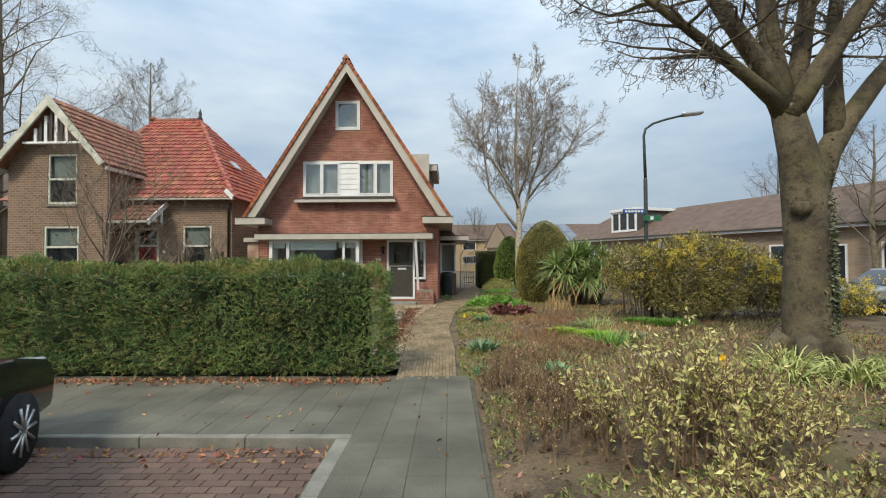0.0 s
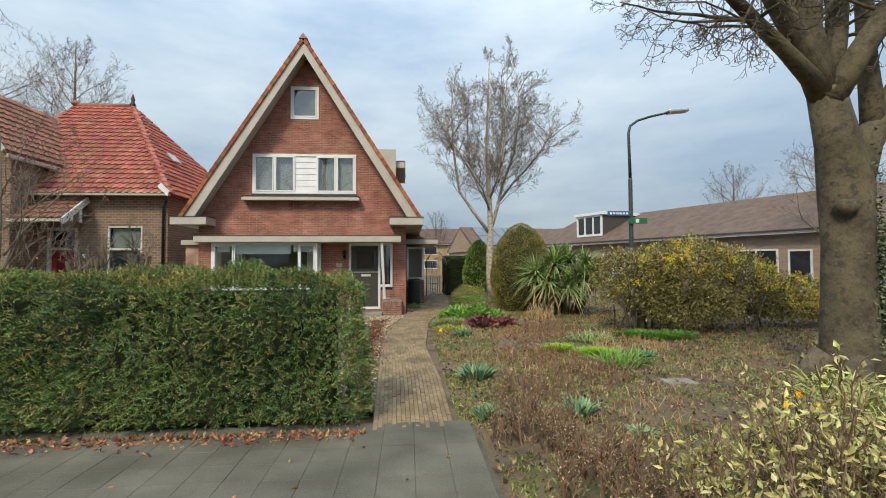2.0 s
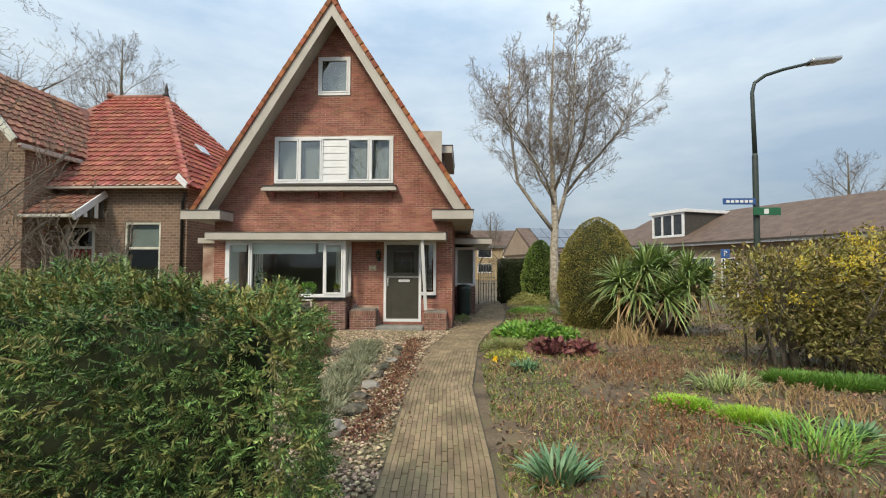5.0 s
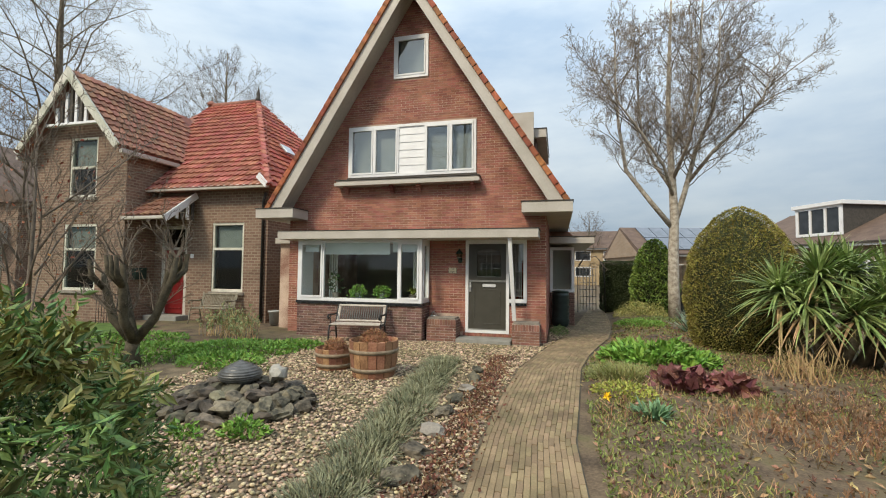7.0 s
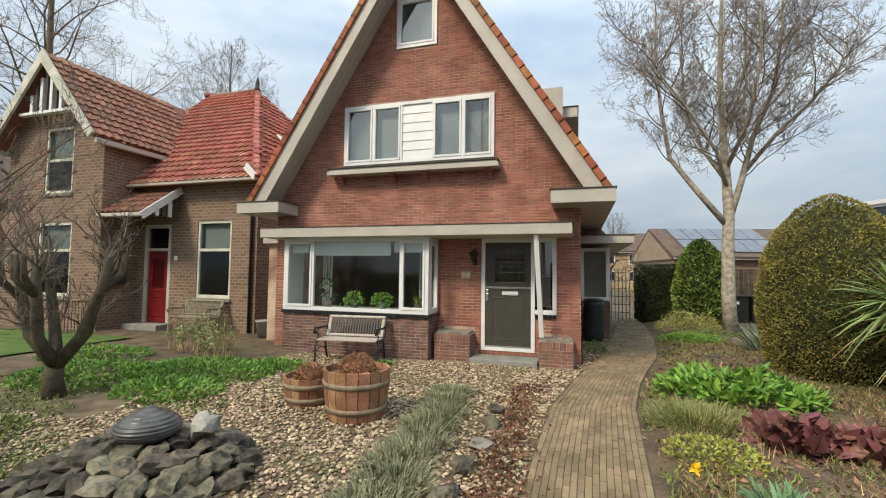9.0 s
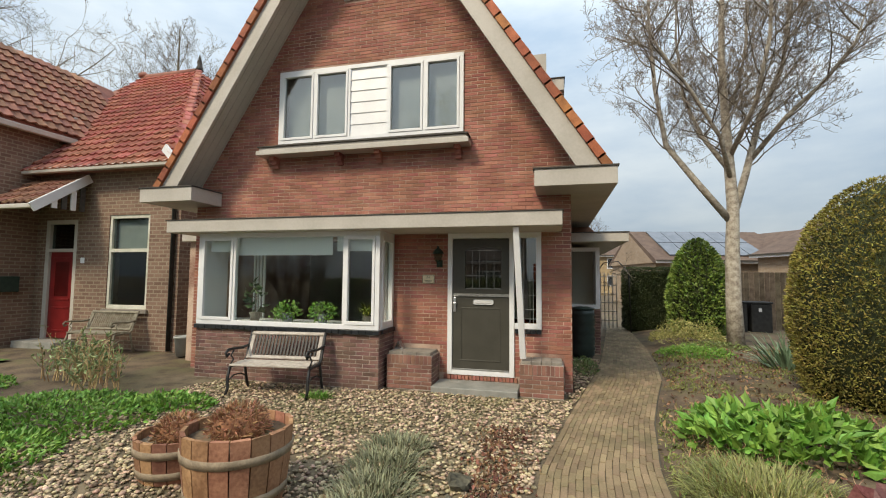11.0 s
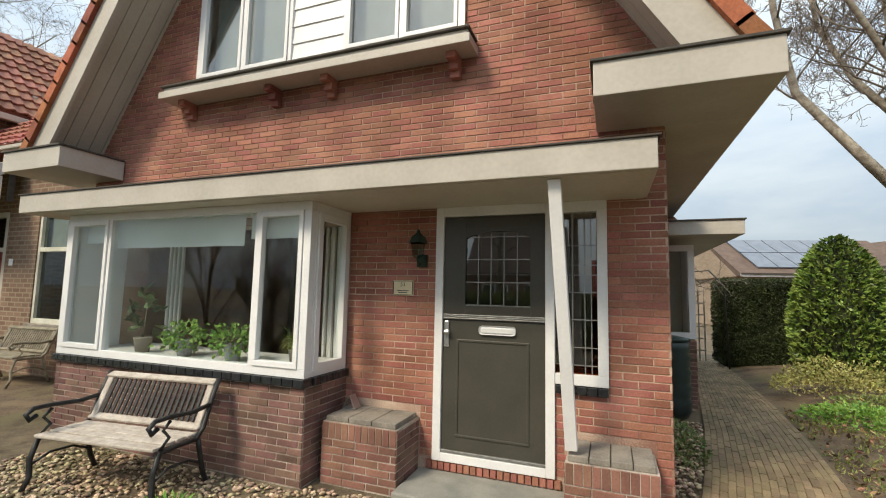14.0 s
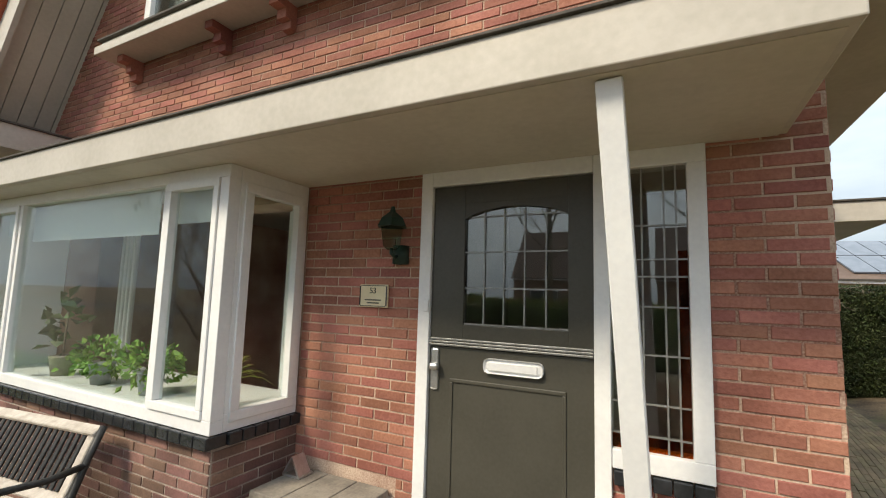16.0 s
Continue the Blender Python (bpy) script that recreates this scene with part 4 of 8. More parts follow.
bay = box("parking_bay", None, M_JOINT, -12.0, -1.14, -0.9, 4.52, -0.14, -0.095, 0)
tagged(bay, "red brick parking bay along the street", "parking bay", kind="structure")
vs, fs = [], []
y, j = -0.8, 0
while y < 4.48:
    x = -9.0 - (0.1 if j % 2 else 0)
    while x < -1.2:
        n = len(vs)
        z = -0.08 + random.uniform(-0.003, 0.003)
        vs += [(x, y, -0.1), (x + 0.197, y, -0.1), (x + 0.197, y + 0.097, -0.1), (x, y + 0.097, -0.1), (x + 0.004, y + 0.004, z), (x + 0.193, y + 0.004, z), (x + 0.193, y + 0.093, z), (x + 0.004, y + 0.093, z)]
        fs += [[n + 4, n + 5, n + 6, n + 7]] + [[n + i, n + (i + 1) % 4, n + 4 + (i + 1) % 4, n + 4 + i] for i in range(4)]
        x += 0.2
    y += 0.1
    j += 1
tagged(raw("paving_bricks", vs, fs, M_REDPAVE, bay, "red paving bricks"), kind="stuff")
kerb = thing("kerb", (-5, 4.57, 0), "low concrete kerb between parking bay and pavement", "kerb", kind="structure")
for i in range(9):
    box("kerb_stone", kerb, M_KERB, -1.985 - i, -0.99 - i, 4.53, 4.615, -0.13, 0.004, 0.012)
for i in range(5):
    box("kerb_stone", kerb, M_KERB, -1.13, -0.985, 3.53 - i, 4.52 - i, -0.13, -0.0 - 0.002, 0.012)

path = thing("garden_path", (-0.5, 14, 0), "curved garden path of brown clinker bricks", "path", kind="structure")
vs, fs = [], []
ys = [6.5 + 0.25 * i for i in range(87)]
for y in ys:
    vs += [(edge_at(PATH_L, y) - 0.01, y, -0.02), (edge_at(PATH_R, y) + 0.01, y, -0.02)]
fs = [[2 * i, 2 * i + 1, 2 * i + 3, 2 * i + 2] for i in range(len(ys) - 1)]
raw("path_bed", vs, fs, M_JOINT, path)
clk = slab_mesh("clinker", 0.05, 0.2, 0.04, M_CLINKER, 0.003)
far_v, far_f, placed_n = [], [], 0
NCOL = 17
for c in range(NCOL):
    y = 6.52 + 0.2055 * ((c * 0.37) % 1.0)
    while y < 27.5:
        a = (c + 0.5) / NCOL
        ym = y + 0.1
        l, r = edge_at(PATH_L, ym), edge_at(PATH_R, ym)
        x = l + (r - l) * a
        dx = (edge_at(PATH_L, ym + 0.3) - edge_at(PATH_L, ym - 0.3)) * (1 - a) + (edge_at(PATH_R, ym + 0.3) - edge_at(PATH_R, ym - 0.3)) * a
        turn = -math.degrees(math.atan2(dx, 0.6))
        w = (r - l) / NCOL / 0.0535
        m = Matrix.Translation((x, ym, random.uniform(-0.003, 0.003))) @ pose(0, 0, 0, random.uniform(-1, 1), random.uniform(-1.5, 1.5), turn + random.uniform(-0.6, 0.6)) @ Matrix.Diagonal((w, 1, 1, 1))
        if 8.6 < y < 12.2:
            ob = new("clinker", clk)
            ob.matrix_basis = m
            under(ob, path)
        else:
            n = len(far_v)
            far_v += [tuple(m @ v.co) for v in clk.vertices]
            far_f += [[n + i for i in p.vertices] for p in clk.polygons]
        y += 0.2055
tagged(raw("clinkers", far_v, far_f, M_CLINKER_S, path, "brown clinker bricks laid lengthwise"), kind="stuff")


# ---- front hedge ----
def shell(n, x0, x1, y0, y1, z0, z1, faces="fbrlt", bulge=0.05):
    """Points and outward ways on a rounded box; faces: front, back, right, left, top."""
    area = {"f": (x1 - x0) * (z1 - z0), "b": (x1 - x0) * (z1 - z0), "l": (y1 - y0) * (z1 - z0), "r": (y1 - y0) * (z1 - z0), "t": (x1 - x0) * (y1 - y0)}
    tot = sum(area[k] for k in faces)
    P, D = [], []
    for k in faces:
        m = int(n * area[k] / tot)
        u, v = rng.uniform(0, 1, m), rng.uniform(0, 1, m)
        if k in "fb":
            p = np.stack([x0 + u * (x1 - x0), np.full(m, y0 if k == "f" else y1), z0 + v * (z1 - z0)], 1)
            d = np.tile([0, -1.0 if k == "f" else 1.0, 0.35], (m, 1))
        elif k in "lr":
            p = np.stack([np.full(m, x0 if k == "l" else x1), y0 + u * (y1 - y0), z0 + v * (z1 - z0)], 1)
            d = np.tile([-1.0 if k == "l" else 1.0, 0, 0.35], (m, 1))
        else:
            p = np.stack([x0 + u * (x1 - x0), y0 + v * (y1 - y0), np.full(m, z1)], 1)
            d = np.tile([0, 0, 1.0], (m, 1))
        P.append(p)
        D.append(d)
    P, D = np.concatenate(P), np.concatenate(D)
    bump = np.array([noise.noise((p[0] * 2.3, p[1] * 2.3, p[2] * 2.3)) for p in P]) * bulge + rng.uniform(-0.05, 0.02, len(P))
    # round the upper edges and corners
    c = np.array([(x0 + x1) / 2, (y0 + y1) / 2, (z0 + z1) / 2])
    h = np.array([(x1 - x0) / 2, (y1 - y0) / 2, (z1 - z0) / 2])
    q = np.abs(P - c) - (h - 0.16)
    over = np.maximum(q, 0)
    ln = np.linalg.norm(over, axis=1)
    shrink = np.where(ln > 0.16, 0.16 / np.maximum(ln, 1e-6), 1.0)
    P = c + np.sign(P - c) * (np.minimum(np.abs(P - c), h - 0.16) + over * shrink[:, None])
    return P + D * bump[:, None], D


def hedge_of(name, label, x0, x1, y0, y1, z1, n, leaf, material, faces="fbrlt", z0=0.02, length=0.05, width=0.016):
    h = thing(name, ((x0 + x1) / 2, (y0 + y1) / 2, 0), label, "hedge")
    # solid core, coloured dark to stand for shade behind the leaf shell
    box("shade_core", h, M_HEDGE_SHADE, x0 + 0.09, x1 - 0.09, y0 + 0.09, y1 - 0.09, z0 - 0.05, z1 - 0.09, 0.08)
    P, D = shell(n, x0, x1, y0, y1, z0, z1, faces)
    leaf_field("foliage", P, D, length, width, material, h, leaf, jitter=0.75)
    return h


def sprays(P, D, stem=0.1, pairs=6):
    """Feathery shoots: needles in two ranks along short stems; gives needle feet and ways."""
    n = len(P)
    d = D + rng.normal(0, 0.6, (n, 3))
    d /= np.linalg.norm(d, axis=1)[:, None]
    s = np.cross(d, rng.normal(0, 1, (n, 3)))
    s /= np.linalg.norm(s, axis=1)[:, None]
    q, w = [], []
    for j in range(pairs):
        for k in (-1, 1):
            q.append(P + d * stem * (j / pairs))
            w.append(d * 0.65 + s * k * 0.8)
    return np.concatenate(q), np.concatenate(w)


hedge = thing("clipped_hedge", (-5.2, 6.93, 0), "tall clipped dark green yew hedge along the pavement", "hedge")
# dark core box: shade inside the hedge given as colour
box("shade_core", hedge, M_HEDGE_SHADE, -9.5, -1.24, 6.76, 7.08, -0.03, 1.4, 0.08)


def hedge_shell(n, x1, y0, y1, z1, faces, bulge):
    """Shell of the hedge, its end slanting back and its top dipping towards the end."""
    P, D = shell(n, -9.6, x1, y0, y1, 0.02, z1, faces, bulge)
    end = np.clip((P[:, 0] + 2.2) / 1.3, 0, 1)
    P[:, 0] -= 0.17 * end * np.clip((P[:, 1] - 6.64) / 0.6, 0, 1) + 0.06 * end * np.clip(P[:, 2] - 0.9, 0, 1)
    P[:, 2] -= 0.05 * end * np.clip(P[:, 2] / 1.5, 0, 1)
    return sprays(P, D, 0.11, 8)


P, D = hedge_shell(19000, -0.93, 6.64, 7.22, 1.53, "fbrt", 0.2)
leaf_field("foliage", P, D, 0.03, 0.009, M_HEDGE, hedge, "dense feathery dark green needles", jitter=0.12)
P, D = hedge_shell(3000, -0.95, 6.66, 7.2, 1.535, "t", 0.12)
leaf_field("top_shoot_foliage", P, D, 0.036, 0.011, mat("golden_yew_tip", (0.16, 0.17, 0.045), (0.34, 0.3, 0.09), 0.6, 1.5, 0, vary="island", spread=0.5), hedge, "olive-gold shoots on the clipped top", jitter=0.15)
P, D = hedge_shell(2200, -0.93, 6.62, 7.22, 1.52, "fr", 0.18)
leaf_field("tip_foliage", P, D, 0.036, 0.011, mat("yew_tip", (0.14, 0.17, 0.05), (0.28, 0.25, 0.09), 0.6, 1.5, 0, vary="island", spread=0.5), hedge, "lighter and browned shoot tips", jitter=0.15)

# ---- trees ----
def grow(runs, twigs, start, way, length, radius, level, spread=0.6, lift=0.25, kids=(7, 6, 5), ratio=0.5, droop=0.0, first=0.25, wave=0.11):
    """A bent branch with its side branches; thick ones go to runs, thin ones to twigs."""
    n = 7 if level < 2 else 4
    p, d = np.array(start, float), np.array(way, float)
    d /= np.linalg.norm(d)
    pts, ways = [p.copy()], []
    for i in range(n):
        d = d + rng.normal(0, wave * (1 + 0.5 * level), 3)
        d[2] += (lift - droop * (level > 1)) * 0.22
        d = d / math.sqrt(d[0] * d[0] + d[1] * d[1] + d[2] * d[2])
        p = p + d * length / n
        pts.append(p.copy())
        ways.append(d.copy())
    rad = np.linspace(radius, max(0.0035, radius * 0.22), n + 1)
    (runs if radius > 0.016 else twigs).append((np.array(pts), rad))
    if level >= len(kids):
        return
    k = kids[level]
    for j in range(k):
        f = first + (1 - first) * (j + rng.uniform(0.1, 0.9)) / k
        i = min(n - 1, int(f * n))
        at = pts[i] + (pts[i + 1] - pts[i]) * (f * n - i)
        out = rng.normal(0, 1, 3)
        out -= ways[i] * out.dot(ways[i])
        out /= np.linalg.norm(out)
        w = ways[i] * (1 - spread * 0.5) + out * spread + np.array([0, 0, lift * 0.5 - droop])
        grow(runs, twigs, at, w, length * ratio * rng.uniform(0.7, 1.2) * (1.15 - 0.55 * f), max(0.004, (rad[0] + (rad[-1] - rad[0]) * f) * 0.55), level + 1, spread, lift, kids, ratio, droop, 0.15, wave)


M_BIRCHTWIG = mat("pale_brown_birch_twig", (0.16, 0.13, 0.105), (0.3, 0.25, 0.2), 0.9, 5, 0.2)
M_DARKTWIG = mat("dark_grey_twig", (0.075, 0.062, 0.05), (0.14, 0.118, 0.095), 0.9, 5, 0.2)
M_LIMB = mat("brown_grey_limb_bark", (0.11, 0.09, 0.07), (0.25, 0.21, 0.165), 0.9, 6, 0.3, 30)


def bare_tree(name, label, base, limbs, bark, twig_mat=None, group="", limb_mat=None, wave=0.11):
    """limbs: (trunk points, radii) kept as the trunk, then grown limbs (start, way, length, radius, kids, spread, lift, droop)."""
    tree = thing(name, base, label, "tree", group)
    runs, twigs = [], []
    for pts, rad in limbs[0]:
        runs.append((np.array(pts, float), np.array(rad, float)))
    for s, w, ln, r, kids, spread, lift, droop in limbs[1]:
        grow(runs, twigs, s, w, ln, r, 0, spread, lift, kids, droop=droop, wave=wave)
    k = len(limbs[0])
    tubes("trunk", runs[:k], bark, tree, sides=14)
    tubes("limb_frame", runs[k:], limb_mat or bark, tree, sides=7)
    if twigs:
        tubes("twig_crown", twigs, twig_mat or M_TWIG, tree, "fine bare twigs", sides=3, smooth=False)
    return tree


# birch beside the path: a leader and several arching limbs from a low fork
bx, by, bz = 3.25, 21.7, 0.02
stem = [(bx, by, bz), (bx - 0.03, by, 1.2), (bx - 0.02, by, 2.4), (bx + 0.02, by, 3.4), (bx - 0.05, by + 0.05, 5.2), (bx - 0.12, by, 7.0), (bx - 0.05, by, 9.0), (bx + 0.05, by, 11.4)]
arms = [
    ([(bx, by, 3.0), (bx - 0.7, by - 0.1, 3.9), (bx - 1.4, by - 0.1, 4.9), (bx - 1.6, by, 6.4), (bx - 1.7, by, 8.0), (bx - 1.7, by, 9.6)], [0.085, 0.075, 0.062, 0.05, 0.034, 0.012]),
    ([(bx, by, 3.1), (bx + 0.35, by + 0.1, 4.2), (bx + 0.65, by + 0.1, 5.4), (bx + 1.15, by, 6.7), (bx + 1.35, by, 8.2), (bx + 1.4, by, 9.9)], [0.09, 0.08, 0.066, 0.05, 0.034, 0.012]),
    ([(bx + 0.45, by + 0.1, 4.5), (bx + 1.1, by - 0.2, 5.4), (bx + 1.8, by - 0.3, 6.1), (bx + 2.4, by - 0.3, 6.9), (bx + 2.7, by - 0.3, 7.8)], [0.06, 0.05, 0.04, 0.028, 0.01]),
    ([(bx, by, 4.2), (bx - 0.5, by + 0.3, 5.2), (bx - 0.8, by + 0.6, 6.3), (bx - 0.9, by + 0.8, 8.0), (bx - 0.8, by + 0.8, 10.2)], [0.06, 0.05, 0.04, 0.028, 0.01]),
    ([(bx, by, 4.6), (bx + 0.3, by - 0.7, 5.6), (bx + 0.45, by - 1.1, 6.9), (bx + 0.5, by - 1.2, 8.6), (bx + 0.6, by - 1.3, 10.4)], [0.06, 0.05, 0.04, 0.028, 0.01]),
    ([(bx, by, 4.0), (bx - 0.4, by - 0.6, 4.9), (bx - 1.1, by - 1.1, 5.8), (bx - 1.8, by - 1.4, 6.7), (bx - 2.2, by - 1.5, 7.6)], [0.055, 0.046, 0.038, 0.026, 0.01]),
    ([(bx - 0.05, by, 5.6), (bx + 0.5, by + 0.7, 6.6), (bx + 0.8, by + 1.0, 7.8), (bx + 0.9, by + 1.1, 9.4), (bx + 0.8, by + 1.1, 10.8)], [0.05, 0.044, 0.036, 0.024, 0.01]),
]
limbs = []
for pts, rad in arms + [(stem[3:], None)]:
    for i in range(1, len(pts)):
        for k in range(4):
            f = (k + rng.uniform(0.1, 0.9)) / 4
            at = tuple(pts[i - 1][q] + (pts[i][q] - pts[i - 1][q]) * f for q in range(3))
            if at[2] < 4.3:
                continue
            a = rng.uniform(0, 6.28)
            ln = rng.uniform(1.3, 2.1) * (1.15 if at[2] < 8 else 0.7)
            limbs.append((at, (math.cos(a) * 0.9 + 0.14 * (at[0] - bx), math.sin(a) * 0.9 + 0.1 * (at[1] - by), 0.75), ln * 0.95, 0.018, (9, 7, 3), 0.72, 0.3, 0.0))
bare_tree("birch_tree", "tall bare birch with pale bark beside the path", (bx, by, bz), ([(stem, [0.19, 0.165, 0.15, 0.13, 0.1, 0.075, 0.05, 0.012])] + arms, limbs), M_BIRCH, M_BIRCHTWIG, "", M_LIMB, 0.14)

# old tree with ivy at the corner of the bed
tx, ty = 5.78, 7.75
trunk = [(5.84, 7.75, -0.1), (5.82, 7.75, 0.3), (5.78, 7.75, 0.95), (5.8, 7.75, 1.9), (5.79, 7.75, 2.75), (5.66, 7.72, 3.4), (5.47, 7.7, 4.15)]
forks = [
    ([(5.4, 7.66, 4.1), (4.73, 7.5, 4.55), (4.15, 7.35, 4.89), (3.59, 7.2, 5.22), (3.07, 7.1, 5.52), (2.5, 7.0, 5.9)], [0.14, 0.1, 0.085, 0.07, 0.055, 0.03]),
    ([(5.47, 7.7, 4.0), (5.02, 7.6, 4.75), (4.58, 7.5, 5.28), (4.15, 7.4, 5.8), (3.75, 7.3, 6.5), (3.4, 7.2, 7.4)], [0.19, 0.145, 0.13, 0.115, 0.09, 0.05]),
    ([(5.46, 7.7, 4.05), (5.3, 7.75, 5.02), (5.26, 7.8, 5.81), (5.22, 7.9, 6.84), (5.1, 8.0, 8.2)], [0.2, 0.165, 0.14, 0.12, 0.06]),
    ([(5.5, 7.72, 4.0), (5.88, 7.9, 5.0), (6.2, 8.1, 6.15), (6.5, 8.3, 7.4), (6.7, 8.5, 8.6)], [0.18, 0.145, 0.125, 0.1, 0.05]),
    ([(5.47, 7.66, 3.95), (5.8, 7.55, 4.52), (6.13, 7.4, 5.12), (6.49, 7.3, 5.72), (6.9, 7.2, 6.5), (7.3, 7.1, 7.6)], [0.2, 0.16, 0.14, 0.12, 0.095, 0.05]),
    ([(5.9, 7.77, 2.65), (6.24, 7.84, 3.4), (6.66, 7.94, 3.95), (7.26, 8.05, 4.66), (8.0, 8.2, 5.41), (9.1, 8.4, 6.4)], [0.23, 0.19, 0.165, 0.145, 0.12, 0.06]),
    ([(6.42, 7.88, 3.65), (6.55, 8.05, 4.65), (6.8, 8.3, 5.77), (7.25, 8.6, 7.3), (7.5, 8.8, 8.4)], [0.16, 0.13, 0.115, 0.09, 0.05]),
]
shoots = []
for q, (pts, rad) in enumerate(forks):
    for i in range(1, len(pts)):
        if q and pts[i][2] < 4.9:
            continue
        for k in range(3 if i < len(pts) - 1 else 6):
            a = rng.uniform(0, 6.28)
            out = -0.75 if q < 2 else (0.1 if q < 4 else 0.5)
            w = (math.cos(a) * 0.8 + out, math.sin(a) * 0.7 - 0.1, rng.uniform(-0.05, 0.7))
            shoots.append((pts[i], w, rng.uniform(1.2, 2.2), rng.uniform(0.022, 0.034), (7, 6, 3), 0.85, 0.03, 0.12))
old = bare_tree("old_tree", "large old tree with mossy forked trunk and ivy", (tx, ty, 0.0), ([(trunk, [0.44, 0.38, 0.33, 0.305, 0.33, 0.27, 0.22])] + forks, shoots), M_MOSSBARK, M_DARKTWIG, "", None, 0.24)
runs = []
for k in range(5):
    a = 2 * math.pi * k / 5 + 0.3
    runs.append(([(tx + 0.3 * math.cos(a), ty + 0.3 * math.sin(a), 0.35), (tx + 0.55 * math.cos(a), ty + 0.55 * math.sin(a), 0.08), (tx + 0.9 * math.cos(a), ty + 0.9 * math.sin(a), -0.06)], [0.18, 0.13, 0.05]))
tubes("root_flare", runs, M_MOSSBARK, old, sides=10)
lathe("burr", [(0.0, -0.15), (0.11, -0.1), (0.15, 0.0), (0.1, 0.09), (0.05, 0.07), (0.0, 0.02)], (tx - 0.22, ty - 0.22, 2.45), M_MOSSBARK, old, "knotted burr on the trunk", sides=12)
M_IVY = leaf_mat("ivy_leaf", (0.05, 0.065, 0.035), (0.16, 0.17, 0.1))
P = []
for i in range(1900):
    z = abs(rng.normal(0.0, 1.1))
    a = rng.normal(-0.6, 0.35)
    r = 0.34 + 0.2 * max(0, 0.5 - z)
    P.append((tx + 0.02 + r * math.cos(a), ty + r * math.sin(a), z))
P = np.array(P)
leaf_field("ivy", P, np.stack([P[:, 0] - tx, P[:, 1] - ty, np.full(len(P), -0.2)], 1), 0.07, 0.055, M_IVY, old, "ivy climbing the trunk", jitter=0.5)

# trees beyond
for nm, lb, b, h, r, sp, dr in (
    ("street_tree", "large bare tree with drooping twigs", (-20.6, 20.0, 0), 16.0, 0.3, 0.7, 0.22),
    ("garden_tree", "bare garden tree with upright branches", (-18.8, 27.5, 0), 14.0, 0.24, 0.6, 0.0),
    ("small_tree", "small bare tree before the bungalows", (17.5, 19.0, 0), 7.2, 0.16, 0.65, 0.0),
    ("distant_tree", "bare tree behind the bungalow roofs", (26.0, 36.0, 0), 9.5, 0.22, 0.65, 0.0),
    ("distant_tree", "bare tree behind the far houses", (3.5, 66.0, 0), 9.0, 0.24, 0.65, 0.0),
    ("distant_tree", "bare tree far behind the bungalows", (44.0, 34.0, 0), 11.0, 0.26, 0.65, 0.0),
    ("street_tree", "large bare tree across the street", (-8.5, -11.0, 0), 17.5, 0.3, 0.65, 0.0),
    ("street_tree", "large bare tree across the street", (2.5, -12.0, 0), 17.0, 0.28, 0.65, 0.0),
):
    x, y, _ = b
    st = [(x, y, -0.1), (x + 0.05, y, h * 0.2), (x, y + 0.1, h * 0.45), (x + 0.1, y, h * 0.75), (x + 0.1, y, h)]
    lm = []
    near_t = x < -15
    cnt = 34 if near_t else 20
    for i in range(cnt):
        f = (i + 0.5) / cnt
        a = i * 2.4 + rng.uniform(-0.3, 0.3)
        z = h * (0.22 + 0.7 * f)
        lm.append(((x + 0.05, y, z), (math.cos(a), math.sin(a), 0.8), h * 0.4 * (1 - f) ** 0.6 + 0.8, (0.2 if near_t else 0.26) * r * (1 - 0.7 * f), (8, 6, 4) if near_t else (7, 5, 3), sp, 0.35 - dr, dr))
    bare_tree(nm, lb, b, ([(st, [r, r * 0.8, r * 0.6, r * 0.3, 0.02])], lm), M_BARK, wave=0.17)

# shrub-like tree with russet leaves in front of the neighbouring house
x, y = -9.3, 12.2
lm = []
for i in range(13):
    a = i * 2.4
    lm.append(((x + 0.1 * math.cos(a), y + 0.1 * math.sin(a), 0.3 + 0.2 * i), (math.cos(a) * 0.55, math.sin(a) * 0.55, 1.0), 2.6, 0.022, (7, 5, 3), 0.55, 0.3, 0.0))
russet = bare_tree("small_tree", "slender bare garden tree with a few russet leaves", (x, y, 0), ([([(x, y, -0.1), (x, y, 1.2), (x + 0.05, y, 2.6), (x, y, 4.6)], [0.05, 0.04, 0.028, 0.008])], lm), M_TWIG)
P = rng.normal(0, 1, (260, 3)) * [0.9, 0.7, 0.8] + [x, y, 2.9]
leaf_field("foliage", P, rng.normal(0, 1, P.shape), 0.07, 0.04, leaf_mat("russet_leaf", (0.2, 0.06, 0.025), (0.32, 0.12, 0.05)), russet, "few russet leaves")

